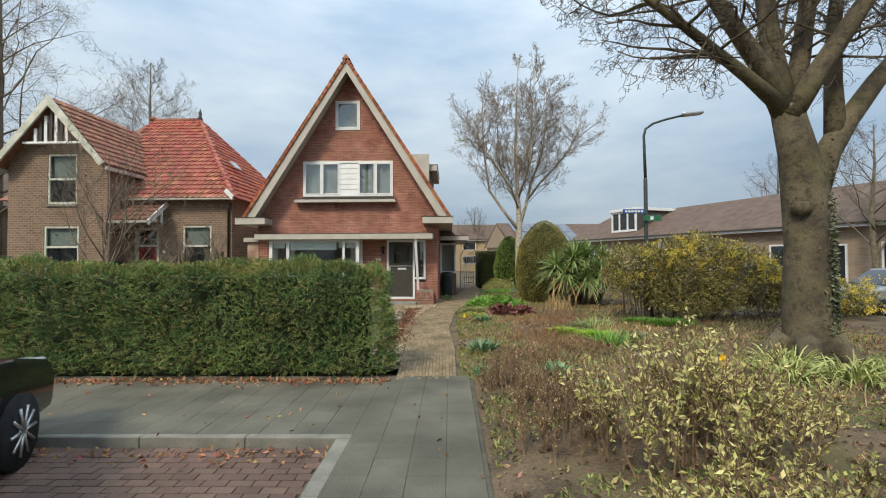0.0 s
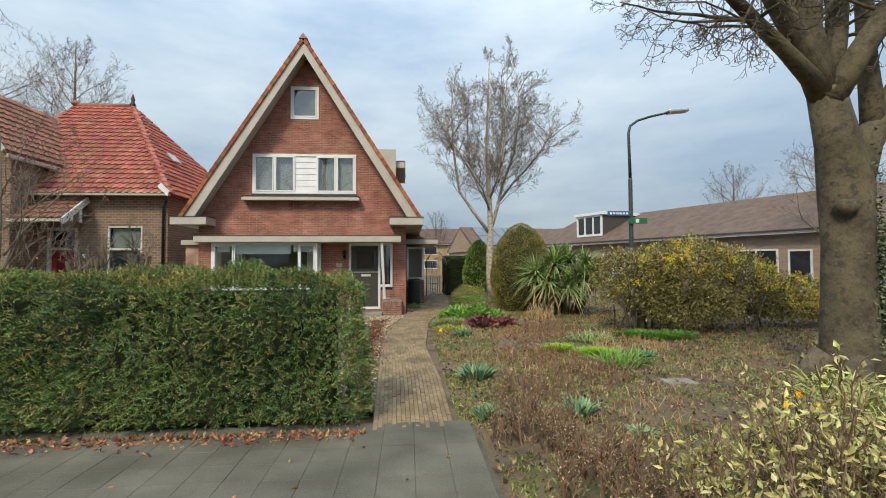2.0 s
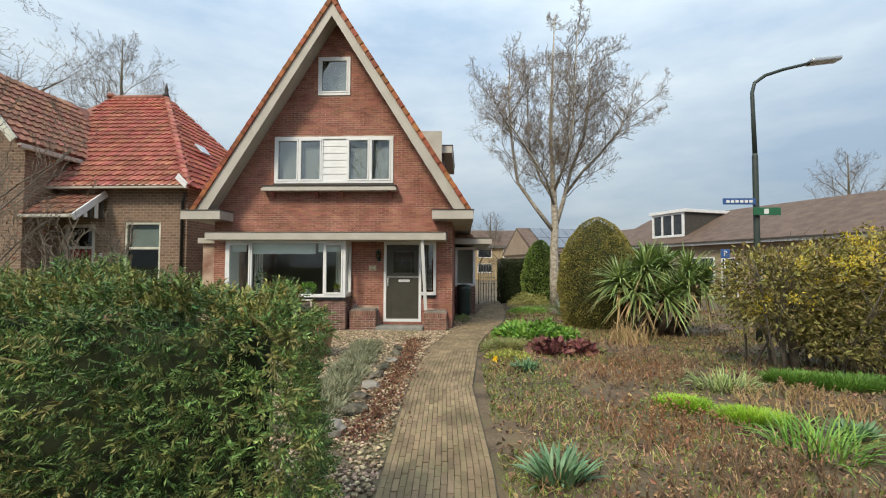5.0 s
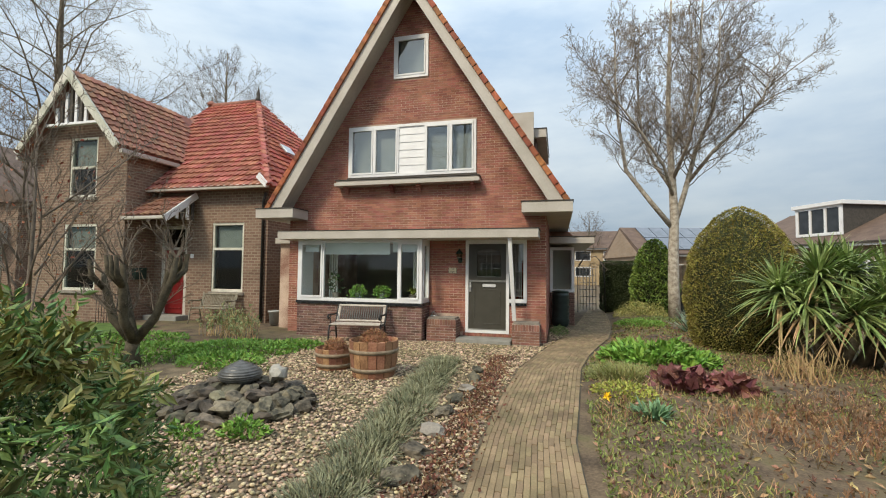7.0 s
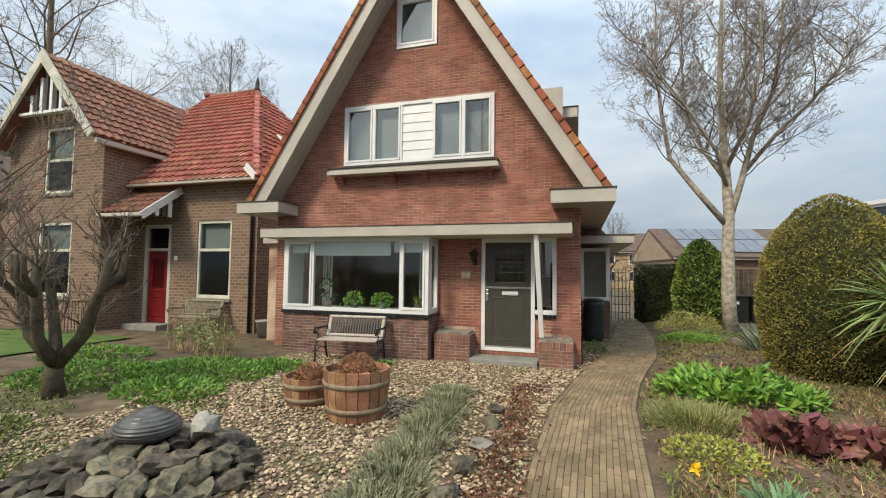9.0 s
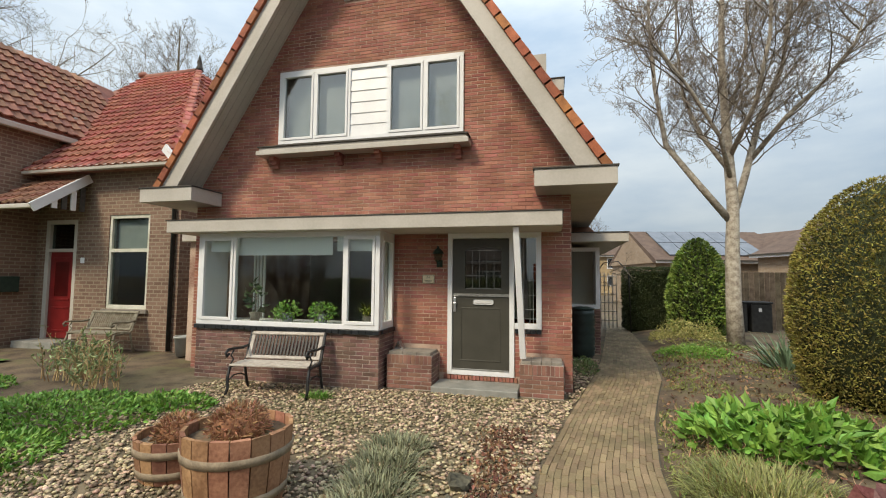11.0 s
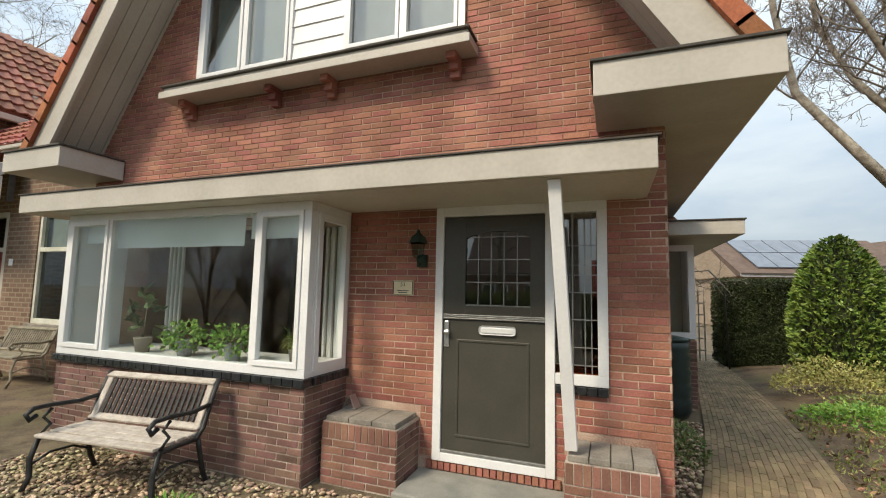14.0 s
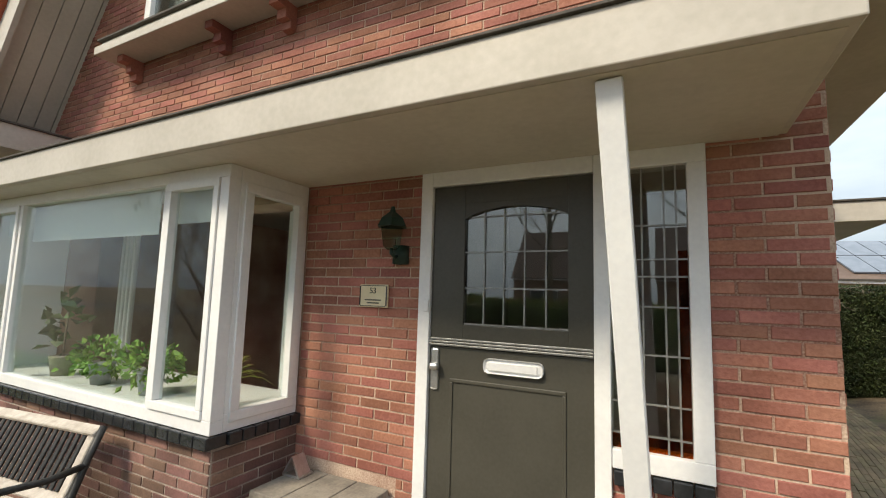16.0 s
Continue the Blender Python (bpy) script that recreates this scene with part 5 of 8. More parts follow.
# pollarded shrub beside the lawn
shoots_ = []
x, y = -7.2, 12.45
stems = [([(x, y, -0.05), (x - 0.05, y, 0.25), (x, y, 0.5)], [0.14, 0.11, 0.1])]
for a, l in ((2.6, 1.25), (1.2, 1.5), (0.2, 1.35), (3.6, 1.0), (5.0, 1.2)):
    dx, dy = math.cos(a), math.sin(a)
    stems.append(([(x, y, 0.4), (x + 0.35 * dx, y + 0.3 * dy, 0.8), (x + 0.5 * dx * l, y + 0.4 * dy, 1.0 + 0.35 * l), (x + 0.55 * dx * l, y + 0.42 * dy, 0.75 + 0.8 * l)], [0.085, 0.07, 0.06, 0.035]))
    st_, tw_ = [], []
    for q in (1, 2, 3):
        for k in range(4):
            grow(st_, tw_, stems[-1][0][q], (rng.normal(0, 0.5), rng.normal(0, 0.5), 1), rng.uniform(0.4, 0.9), 0.017, 1, 0.6, 0.3, (4, 4, 3))
    shoots_ += tw_ + st_
    for k in range(3):
        b = a + rng.uniform(-1.2, 1.2)
        s = (x + 0.5 * dx * l, y + 0.4 * dy, 0.95 + 0.33 * l)
        stems.append(([s, (s[0] + 0.2 * math.cos(b), s[1] + 0.2 * math.sin(b), s[2] + 0.22), (s[0] + 0.24 * math.cos(b), s[1] + 0.24 * math.sin(b), s[2] + 0.5)], [0.05, 0.04, 0.024]))
pol = thing("pollarded_shrub", (x, y, 0), "hard-pruned bare shrub with stubby dark branches", "shrub")
tubes("branch_frame", stems, mat("dark_shrub_bark", (0.05, 0.042, 0.028), (0.12, 0.1, 0.065), 0.95, 7, 0.9, 40), pol, sides=9)
tubes("twig_crown", shoots_, M_TWIG, pol, "thin brown shoots", sides=3, smooth=False)

# ---- neighbouring house ----
nb = thing("neighbour_house", (-13, 18.3, 0), "brown brick house with red tiled hip roof and gabled wing", "house")
NF = 18.3
ND, NW = (-12.95, -11.95, 0.12, 3.0), (-10.98, -9.8, 0.89, 3.08)
wall_xz("front_wall", M_NBRICK, nb, lambda z: -13.24, lambda z: -8.95, -0.1, 4.2, NF, NF + 0.3, [ND, NW], (), "brown brick front wall")
box("side_wall", nb, M_NBRICK, -9.25, -8.95, NF + 0.301, 27.0, -0.1, 4.2, 0)
box("back_wall", nb, M_NBRICK, -18.0, -8.95, 27.0, 27.3, -0.1, 4.2, 0)
box("inner_wall", nb, M_ROOM, -13.2, -9.26, 20.4, 20.5, -0.1, 4.1, 0)
GY = 17.2
GLX, GRX, GAX, GAZ = -17.15, -13.25, -15.2, 7.75
GS = 1.2
UW, LW = (-15.6, -14.45, 3.85, 5.8), (-15.72, -14.36, 0.88, 3.0)
wall_xz("wing_wall", M_NBRICK, nb, lambda z: max(GLX, GAX - max(0, (GAZ - z) / GS)), lambda z: min(GRX, GAX + max(0, (GAZ - z) / GS)), -0.1, 7.5, GY, GY + 0.3, [UW, LW], (5.41,), "brown brick gable wall")
box("wing_side", nb, M_NBRICK, GRX - 0.3, GRX, GY + 0.301, 20.5, -0.1, 5.5, 0)
box("wing_side", nb, M_NBRICK, GLX, GLX + 0.3, GY + 0.301, 27.0, -0.1, 5.5, 0)
box("inner_wall", nb, M_ROOM, GLX + 0.3, GRX - 0.3, 19.2, 19.3, -0.1, 6.0, 0)


def sash_window(parent, x0, x1, z0, z1, y, split=0.62):
    w = thing("window", ((x0 + x1) / 2, y, z0), "white sash window with dark glass", "")
    under(w, parent)
    bm = bmesh.new()
    zm = z0 + (z1 - z0) * split
    for a in ((x0, x1, z0, z0 + 0.09), (x0, x1, z1 - 0.08, z1), (x0, x0 + 0.07, z0 + 0.09, z1 - 0.08), (x1 - 0.07, x1, z0 + 0.09, z1 - 0.08), (x0 + 0.07, x1 - 0.07, zm - 0.04, zm + 0.04)):
        add_box(bm, a[0], a[1], y + 0.02, y + 0.12, a[2], a[3], 0.004)
    part("window_frame", bm, M_OLDPAINT, w)
    bm = bmesh.new()
    add_box(bm, x0 + 0.07, x1 - 0.07, y + 0.07, y + 0.076, z0 + 0.09, z1 - 0.08)
    part("pane", bm, M_GLASS_DK, w).visible_shadow = False
    box("window_sill", w, M_COPING, x0 - 0.06, x1 + 0.06, y - 0.06, y + 0.02, z0 - 0.09, z0 - 0.004, 0.006)
    box("blind", w, M_NET, x0 + 0.1, x1 - 0.1, y + 0.16, y + 0.17, zm + 0.05, z1 - 0.1, 0)


sash_window(nb, *NW, NF)
sash_window(nb, *UW, GY, 0.5)
sash_window(nb, *LW, GY)
nd = thing("front_door", ((ND[0] + ND[1]) / 2, NF, 0), "red panelled front door with top light and cream frame", "")
under(nd, nb)
bm = bmesh.new()
for a in ((ND[0], ND[0] + 0.12, 0.12, 3.0), (ND[1] - 0.1, ND[1], 0.12, 3.0), (ND[0] + 0.12, ND[1] - 0.1, 2.9, 3.0), (ND[0] + 0.12, ND[1] - 0.1, 2.22, 2.3)):
    add_box(bm, a[0], a[1], NF + 0.0, NF + 0.14, a[2], a[3], 0.004)
part("door_frame", bm, M_CREAM, nd)
bm = bmesh.new()
add_box(bm, ND[0] + 0.12, ND[1] - 0.1, NF + 0.06, NF + 0.11, 0.14, 2.22, 0.004)
for z0, z1 in ((0.3, 0.85), (1.05, 2.05)):
    for e in ((ND[0] + 0.25, ND[1] - 0.23, z0, z0 + 0.04), (ND[0] + 0.25, ND[1] - 0.23, z1, z1 + 0.04)):
        add_box(bm, e[0], e[1], NF + 0.045, NF + 0.07, e[2], e[3], 0.004)
part("door_leaf", bm, M_RED_DOOR, nd, "dark red door leaf")
bm = bmesh.new()
add_box(bm, ND[0] + 0.3, ND[1] - 0.28, NF + 0.05, NF + 0.062, 1.15, 1.98)
add_box(bm, ND[0] + 0.12, ND[1] - 0.1, NF + 0.07, NF + 0.076, 2.3, 2.9)
part("pane", bm, M_GLASS_DK, nd)
box("door_step", nb, M_STEP, -13.1, -11.8, 17.8, NF - 0.002, -0.1, 0.12, 0.01)
box("number_tile", nb, M_WHITE, -11.8, -11.68, NF - 0.012, NF - 0.001, 1.95, 2.08, 0.003)
tubes("drain_pipe", [([(-9.08, NF - 0.06, 0.0), (-9.08, NF - 0.06, 3.7), (-8.9, NF - 0.2, 3.95)], 0.045)], M_BLACK, nb, sides=8)
bm = bmesh.new()
add_box(bm, -13.26, -8.7, 17.86, 17.98, 4.08, 4.2, 0.02)
part("gutter", bm, M_CREAM, nb, "cream gutter")

TILE_ME = bpy.data.meshes.new("roof_tile")
tv, tf = [], []
prof = [(-0.12, 0.012), (-0.06, 0.0), (0.0, 0.004), (0.06, 0.03), (0.1, 0.042), (0.13, 0.02)]
for v, lift in ((-0.02, 0.055), (0.33, 0.0)):
    tv += [(u, v, h + lift) for u, h in prof]
tv += [(u, -0.02, h + 0.012) for u, h in prof]
k = len(prof)
tf = [[i, i + 1, k + i + 1, k + i] for i in range(k - 1)] + [[2 * k + i, 2 * k + i + 1, i + 1, i] for i in range(k - 1)]
TILE_ME.from_pydata(tv, [], tf)
TILE_ME.materials.append(M_TILE_RED)


def tiled(parent, origin, across, up, rows, inside, material, limit=0, label="rows of clay roof tiles"):
    """Clay tiles on a slope: origin at the eave, across along it, up the slope; inside(u, v) says where."""
    o, a, b = Vector(origin), Vector(across).normalized(), Vector(up).normalized()
    nrm = a.cross(b).normalized()
    rot = Matrix((a, b, nrm)).transposed().to_4x4()
    vs, fs, made = [], [], 0
    for j in range(rows):
        v = j * 0.3
        for i in range(-60, 61):
            u = i * 0.235
            if not inside(u, v):
                continue
            m = Matrix.Translation(o + a * u + b * v + nrm * random.uniform(0, 0.006)) @ rot
            if made < limit:
                ob = new("roof_tile", TILE_ME)
                ob.matrix_basis = m
                under(ob, parent)
                made += 1
            else:
                n = len(vs)
                vs += [tuple(m @ q.co) for q in TILE_ME.vertices]
                fs += [[n + q for q in f] for f in tf]
    if vs:
        tagged(raw("roof_tiles", vs, fs, material, parent, label), kind="stuff")


# hip roof: four slabs meeting at the ridge
R0, R1, RZ, RY, EZ = -15.15, -12.75, 8.75, 22.6, 4.12
corners = [(-18.3, 17.9), (-8.72, 17.9), (-8.72, 27.3), (-18.3, 27.3)]
ev = [(x, y, EZ) for x, y in corners]
hip = thing("hip_roof", (-13, 22, EZ), "red clay tiled hip roof", "")
under(hip, nb)
raw("roof_slab", ev + [(R0, RY, RZ), (R1, RY, RZ)], [[0, 1, 5, 4], [1, 2, 5], [2, 3, 4, 5], [3, 0, 4], [3, 2, 1, 0]], M_TILE_BROWN, hip)
up = (0, RY - 17.9, RZ - EZ)
sl = math.hypot(RY - 17.9, RZ - EZ)
tiled(hip, (-12.75, 17.9, EZ + 0.02), (1, 0, 0), up, 23, lambda u, v: -0.9 - 1.6 * smooth01(v / sl) < u < (R1 + 12.75) + (4.03) * (1 - v / sl) and v < sl, mat("red_roof_tile_far", (0.33, 0.085, 0.055), (0.48, 0.16, 0.105), 0.65, 3, 0.3, 60, vary="island", spread=0.22), 300)
upr = (R1 + 8.72, 0, RZ - EZ)
slr = math.hypot(R1 + 8.72, RZ - EZ)
tiled(hip, (-8.72, RY, EZ + 0.02), (0, 1, 0), (-(8.72 + 12.75) + 17.44, 0, RZ - EZ), 20, lambda u, v: -(RY - 17.9) * (1 - v / slr) < u < 4.6 * (1 - v / slr) and v < slr, mat("red_roof_tile_side", (0.26, 0.06, 0.035), (0.38, 0.1, 0.06), 0.65, 3, 0.3, 60, vary="island", spread=0.22))
for n, (a, b) in enumerate((((-8.72, 17.9, EZ), (R1, RY, RZ)),)):
    a, b = Vector(a), Vector(b)
    for i in range(22):
        bm = bmesh.new()
        p, q = a.lerp(b, i / 22), a.lerp(b, (i + 1.1) / 22)
        bar(bm, p + Vector((0, 0, 0.08)), q + Vector((0, 0, 0.055)), 0.2, 0.1, (0, 0, 1), 0.03)
        part("hip_tile", bm, M_TILE_RED, hip)
tubes("ridge", [([(R0, RY, RZ + 0.04), (R1, RY, RZ + 0.04)], 0.11)], M_TILE_BROWN, hip, sides=8)
lathe("finial", [(0.14, 0.0), (0.1, 0.12), (0.06, 0.2), (0.085, 0.3), (0.03, 0.5), (0.0, 0.62)], (R1, RY, RZ + 0.05), M_FELT, hip, "dark lead finial", sides=10)
lathe("finial_stub", [(0.16, 0.0), (0.18, 0.1), (0.08, 0.2), (0.0, 0.22)], (R0, RY, RZ + 0.05), M_TILE_BROWN, hip, sides=10)
bm = bmesh.new()
add_box(bm, -0.22, 0.22, -0.3, 0.3, 0.0, 0.06, 0.01)
bmesh.ops.transform(bm, matrix=Matrix.Translation((-10.1, 20.9, 6.05)) @ pose(0, 0, 0, 0, 49, 0), verts=bm.verts)
part("skylight", bm, M_METAL, hip, "small roof light in the side slope")
bm = bmesh.new()
prism(bm, [(-8.72, EZ - 0.06), (-8.66, EZ + 0.1), (-8.95, EZ + 0.4), (-9.05, EZ + 0.26)], 17.8, 17.86)
part("eave_board", bm, M_WHITE, hip, "white boarded eave corner")
# gabled wing roof
wing = thing("wing_roof", (GAX, GY, 5.4), "brown tiled roof of the gabled wing", "")
under(wing, nb)
for s in (-1, 1):
    bm = bmesh.new()
    prism(bm, [(GAX, GAZ + 0.12), (GAX + s * 2.12, GAZ + 0.12 - 2.12 * GS), (GAX + s * 2.12, GAZ - 2.12 * GS), (GAX, GAZ - 0.02)], GY - 0.42, 21.5)
    part("roof_slab", bm, M_TILE_BROWN, wing)
    bm = bmesh.new()
    prism(bm, [(GAX, GAZ + 0.2), (GAX + s * 2.16, GAZ + 0.2 - 2.16 * GS), (GAX + s * 2.0, GAZ - 0.12 - 2.0 * GS), (GAX, GAZ - 0.22)], GY - 0.5, GY - 0.43)
    part("barge_board", bm, M_OLDPAINT, wing, "white weathered barge board")
    box("gutter", wing, M_CREAM, min(GAX + s * 2.1, GAX + s * 2.22), max(GAX + s * 2.1, GAX + s * 2.22), GY - 0.4, 20.5, GAZ - 2.15 * GS - 0.08, GAZ - 2.15 * GS + 0.06, 0.02)
tiled(wing, (GAX + 2.14, GY - 0.3, GAZ + 0.13 - 2.14 * GS), (0, 1, 0), (-1, 0, GS), 11, lambda u, v: -0.02 < u < 3.9, M_TILE_BROWN)
for i in range(7):
    x = GAX - 0.62 + 0.2 * i
    top = GAZ - 0.3 - abs(x - GAX) * GS
    box("gable_slat", wing, M_WHITE if i % 2 == 0 else M_FELT, x - 0.055, x + 0.055, GY - 0.32, GY - 0.26, 6.2, max(6.3, top), 0.004)
box("gable_beam", wing, M_WHITE, GAX - 1.1, GAX + 1.1, GY - 0.34, GY - 0.2, 6.12, 6.2, 0.004)
# porch roof
porch = thing("porch_roof", (-13, 17.8, 3.3), "small red tiled porch roof on white brackets", "")
under(porch, nb)
raw("roof_slab", [(-13.3, 17.2, 3.22), (-11.6, 17.2, 3.22), (-11.6, NF, 4.0), (-13.3, NF, 4.0), (-13.3, 17.2, 3.12), (-11.6, 17.2, 3.12), (-11.6, NF, 3.9), (-13.3, NF, 3.9)], [[0, 1, 2, 3], [7, 6, 5, 4], [0, 4, 5, 1], [1, 5, 6, 2], [3, 7, 4, 0]], M_TILE_RED, porch)
tiled(porch, (-12.5, 17.18, 3.23), (1, 0, 0), (0, NF - 17.2, 0.78), 4, lambda u, v: -0.72 < u < 0.85, M_TILE_BROWN)
box("gutter", porch, M_CREAM, -13.3, -11.6, 17.08, 17.2, 3.1, 3.2, 0.02)
bm = bmesh.new()
bar(bm, (-11.58, 17.05, 3.1), (-11.58, NF - 0.05, 3.98), 0.05, 0.2, (0, 0, 1), 0.004)
part("barge_board", bm, M_WHITE, porch)
for i in range(4):
    box("bracket_slat", porch, M_WHITE if i % 2 == 0 else M_FELT, -11.62, -11.58, 17.45 + 0.2 * i, 17.56 + 0.2 * i, 3.15, 3.35 + 0.13 * i, 0.004)
box("letter_box", nb, M_GREEN, -13.248, -13.1, 17.5, 17.9, 1.25, 1.62, 0.01, "dark green letter box")
rail = thing("iron_railing", (-13.3, 17.0, 0), "low black iron railing beside the neighbouring door", "railing")
for i in range(9):
    tubes("bar", [([(-13.2, 16.5 + 0.08 * i - 0.1, 0.0), (-13.2, 16.5 + 0.08 * i - 0.1, 0.8)], 0.008)], M_BLACK, rail, sides=5)
box("top_rail", rail, M_BLACK, -13.22, -13.18, 16.36, 17.1, 0.8, 0.82, 0.002)

# house beyond on the left, with a white bay
lh = thing("left_house", (-29, 21, 0), "brown brick house with white window frames and dark roof", "house")
box("wall", lh, M_NBRICK, -36.0, -24.0, 21.0, 29.0, -0.1, 4.6, 0)
bm = bmesh.new()
prism(bm, [(-36.4, 4.5), (-23.7, 4.5), (-23.7, 4.6), (-30, 8.2), (-36.4, 4.6)], 20.7, 29.3)
part("roof", bm, M_FARROOF, lh)
box("bay", lh, M_CREAM, -27.6, -24.6, 20.2, 20.999, 2.6, 3.6, 0.02, "white bay parapet")
for x in (-27.5, -26.1):
    sash_window(lh, x, x + 1.2, 0.8, 2.5, 20.88)

# ---- bungalows and far houses ----
UD, VD, BO = Vector((0.355, -0.935, 0)), Vector((0.935, 0.355, 0)), Vector((11.0, 37.4, 0))
BT = Matrix(((UD.x, VD.x, 0, BO.x), (UD.y, VD.y, 0, BO.y), (0, 0, 1, 0), (0, 0, 0, 1)))


def turned(ob, m):
    """Moves a finished thing that was built round the origin."""
    ob.matrix_basis = m @ ob.matrix_basis
    return ob


def gable_house(name, label, u0, u1, depth, eave, ridge, m, units=(), walls=None, roof=None):
    h = thing(name, (0, 0, 0), label, "house")
    wm = walls or M_FARBRICK
    box("wall", h, wm, u0, u1, 0.4, depth - 0.4, -0.1, eave, 0)
    bm = bmesh.new()
    bmesh.ops.create_cube(bm, size=0.001)
    bm.clear()
    pr = [(0.0, eave - 0.08), (0.0, eave + 0.06), (depth / 2, ridge), (depth, eave + 0.06), (depth, eave - 0.08)]
    a = [bm.verts.new((u0 - 0.15, v, z)) for v, z in pr]
    b = [bm.verts.new((u1 + 0.15, v, z)) for v, z in pr]
    bm.faces.new(a)
    bm.faces.new(b[::-1])
    for i in range(5):
        bm.faces.new((a[i], a[(i + 1) % 5], b[(i + 1) % 5], b[i]))
    bmesh.ops.recalc_face_normals(bm, faces=bm.faces)
    part("roof", bm, roof or M_FARROOF, h)
    for u in (u0, u1):
        bm = bmesh.new()
        s = 1 if u == u1 else -1
        pts = [(u, 0.4, eave - 0.1), (u, depth - 0.4, eave - 0.1), (u, depth / 2, ridge - 0.2)]
        f = [bm.verts.new((p[0] + s * 0.16, p[1], p[2])) for p in pts]
        bm.faces.new(f)
        part("gable_wall", bm, wm, h)
    box("fascia", h, M_WHITE, u0 - 0.15, u1 + 0.15, -0.03, -0.003, eave - 0.12, eave + 0.06, 0.004, "white fascia board")
    box("gutter", h, M_FELT, u0 - 0.15, u1 + 0.15, -0.12, -0.035, eave + 0.0, eave + 0.09, 0.01)
    for i, (a, b, z0, z1) in enumerate(units):
        w = thing("window", (a, 0.4, z0), "white framed window", "")
        under(w, h)
        bm = bmesh.new()
        n = max(1, int((b - a) / 0.9))
        for e in ((a, b, z0, z0 + 0.08), (a, b, z1 - 0.08, z1)):
            add_box(bm, e[0], e[1], 0.33, 0.397, e[2], e[3])
        for k in range(n + 1):
            x = a + (b - a) * k / n
            add_box(bm, x - 0.04, x + 0.04, 0.335, 0.396, z0, z1)
        part("window_frame", bm, M_WHITE, w)
        bm = bmesh.new()
        add_box(bm, a, b, 0.36, 0.39, z0, z1)
        part("pane", bm, M_DARKGLASS, w)
    return turned(h, m)


M_DARKGLASS = mat("dark_window_glass", (0.02, 0.022, 0.025), (0.04, 0.045, 0.05), 0.08, 2, 0, spec=0.6)
units = []
for k in range(9):
    u = 1.0 + 4.6 * k
    units += [(u, u + 1.9, 0.9, 2.3), (u + 2.4, u + 3.3, 0.05, 2.25)]
gable_house("bungalow_row", "long low brick bungalow row with dark brown tiled roof", -2.0, 42.0, 10.0, 3.1, 5.5, BT, units)
dm = thing("dormer", (0, 0, 0), "white framed dormer on the bungalow roof", "dormer")
box("cheek", dm, M_FELT, 2.3, 4.9, 1.05, 5.0, 3.5, 5.2, 0)
box("roof_edge", dm, M_WHITE, 2.15, 5.05, 0.85, 5.0, 5.2, 5.4, 0.01)
bm = bmesh.new()
for e in ((2.3, 4.9, 3.65, 3.8), (2.3, 4.9, 5.08, 5.2), (2.3, 2.45, 3.8, 5.08), (3.1, 3.22, 3.8, 5.08), (3.95, 4.07, 3.8, 5.08), (4.75, 4.9, 3.8, 5.08)):
    add_box(bm, e[0], e[1], 0.96, 1.045, e[2], e[3])
part("window_frame", bm, M_WHITE, dm)
box("pane", dm, M_DARKGLASS, 2.4, 4.8, 1.02, 1.048, 3.75, 5.1, 0)
turned(dm, BT)
gable_house("bungalow", "brick bungalow with gable end and brown roof", 0, 9, 8.5, 2.9, 5.2, Matrix.Translation((9.2, 48.5, 0)) @ pose(0, 0, 0, 0, 0, -62), [(1, 3, 0.9, 2.2), (5, 7, 0.9, 2.2)])
sol = gable_house("bungalow", "bungalow with solar panels on its roof", 0, 9, 9.0, 2.9, 5.3, Matrix.Translation((5.8, 41.5, 0)) @ pose(0, 0, 0, 0, 0, 12), [(1, 3, 0.9, 2.2)])
M_SOLAR = mat("solar_panel", (0.12, 0.14, 0.17), (0.16, 0.18, 0.22), 0.15, 2, 0)
pan = thing("solar_panels", (0, 0, 0), "dark glossy solar panels on a bungalow roof", "solar panel")
for i in range(6):
    for j in range(2):
        u, t0 = 1.0 + 1.05 * i, 0.12 + 0.42 * j
        bm = bmesh.new()
        pts = [(u, t0), (u + 1.0, t0), (u + 1.0, t0 + 0.4), (u, t0 + 0.4)]
        lo = [bm.verts.new((x, 4.5 * t, 2.98 + 2.34 * t + 0.03)) for x, t in pts]
        hi = [bm.verts.new((x, 4.5 * t - 0.03, 2.98 + 2.34 * t + 0.1)) for x, t in pts]
        bm.faces.new(hi)
        bm.faces.new(lo[::-1])
        for k in range(4):
            bm.faces.new((lo[k], lo[(k + 1) % 4], hi[(k + 1) % 4], hi[k]))
        part("panel", bm, M_SOLAR, pan)
turned(pan, Matrix.Translation((5.8, 41.5, 0)) @ pose(0, 0, 0, 0, 0, 12))
M_OCHRE = course_mat("ochre_brick", (0.36, 0.25, 0.13), (0.44, 0.32, 0.18), (0.36, 0.3, 0.22), axis="xyz")
gable_house("terrace", "ochre brick terraced houses with dark roofs", 0, 30, 9, 4.4, 6.9, Matrix.Translation((-6.0, 64.0, 0)), [(1 + 3.4 * k, 2.8 + 3.4 * k, z, z + 1.2) for k in range(8) for z in (0.9, 2.9)], M_OCHRE)
# houses across the street, behind the walk
for x, w in ((-14.0, 9.0), (-2.0, 9.0), (9.5, 9.0)):
    gable_house("opposite_house", "red brick house with tiled roof across the street", 0, w, 8, 3.4, 8.2, Matrix.Translation((x + w, -20.0, 0)) @ pose(0, 0, 0, 0, 0, 180), [(1, 3.4, 0.9, 2.4), (5, 7.4, 0.9, 2.4)], M_NBRICK)

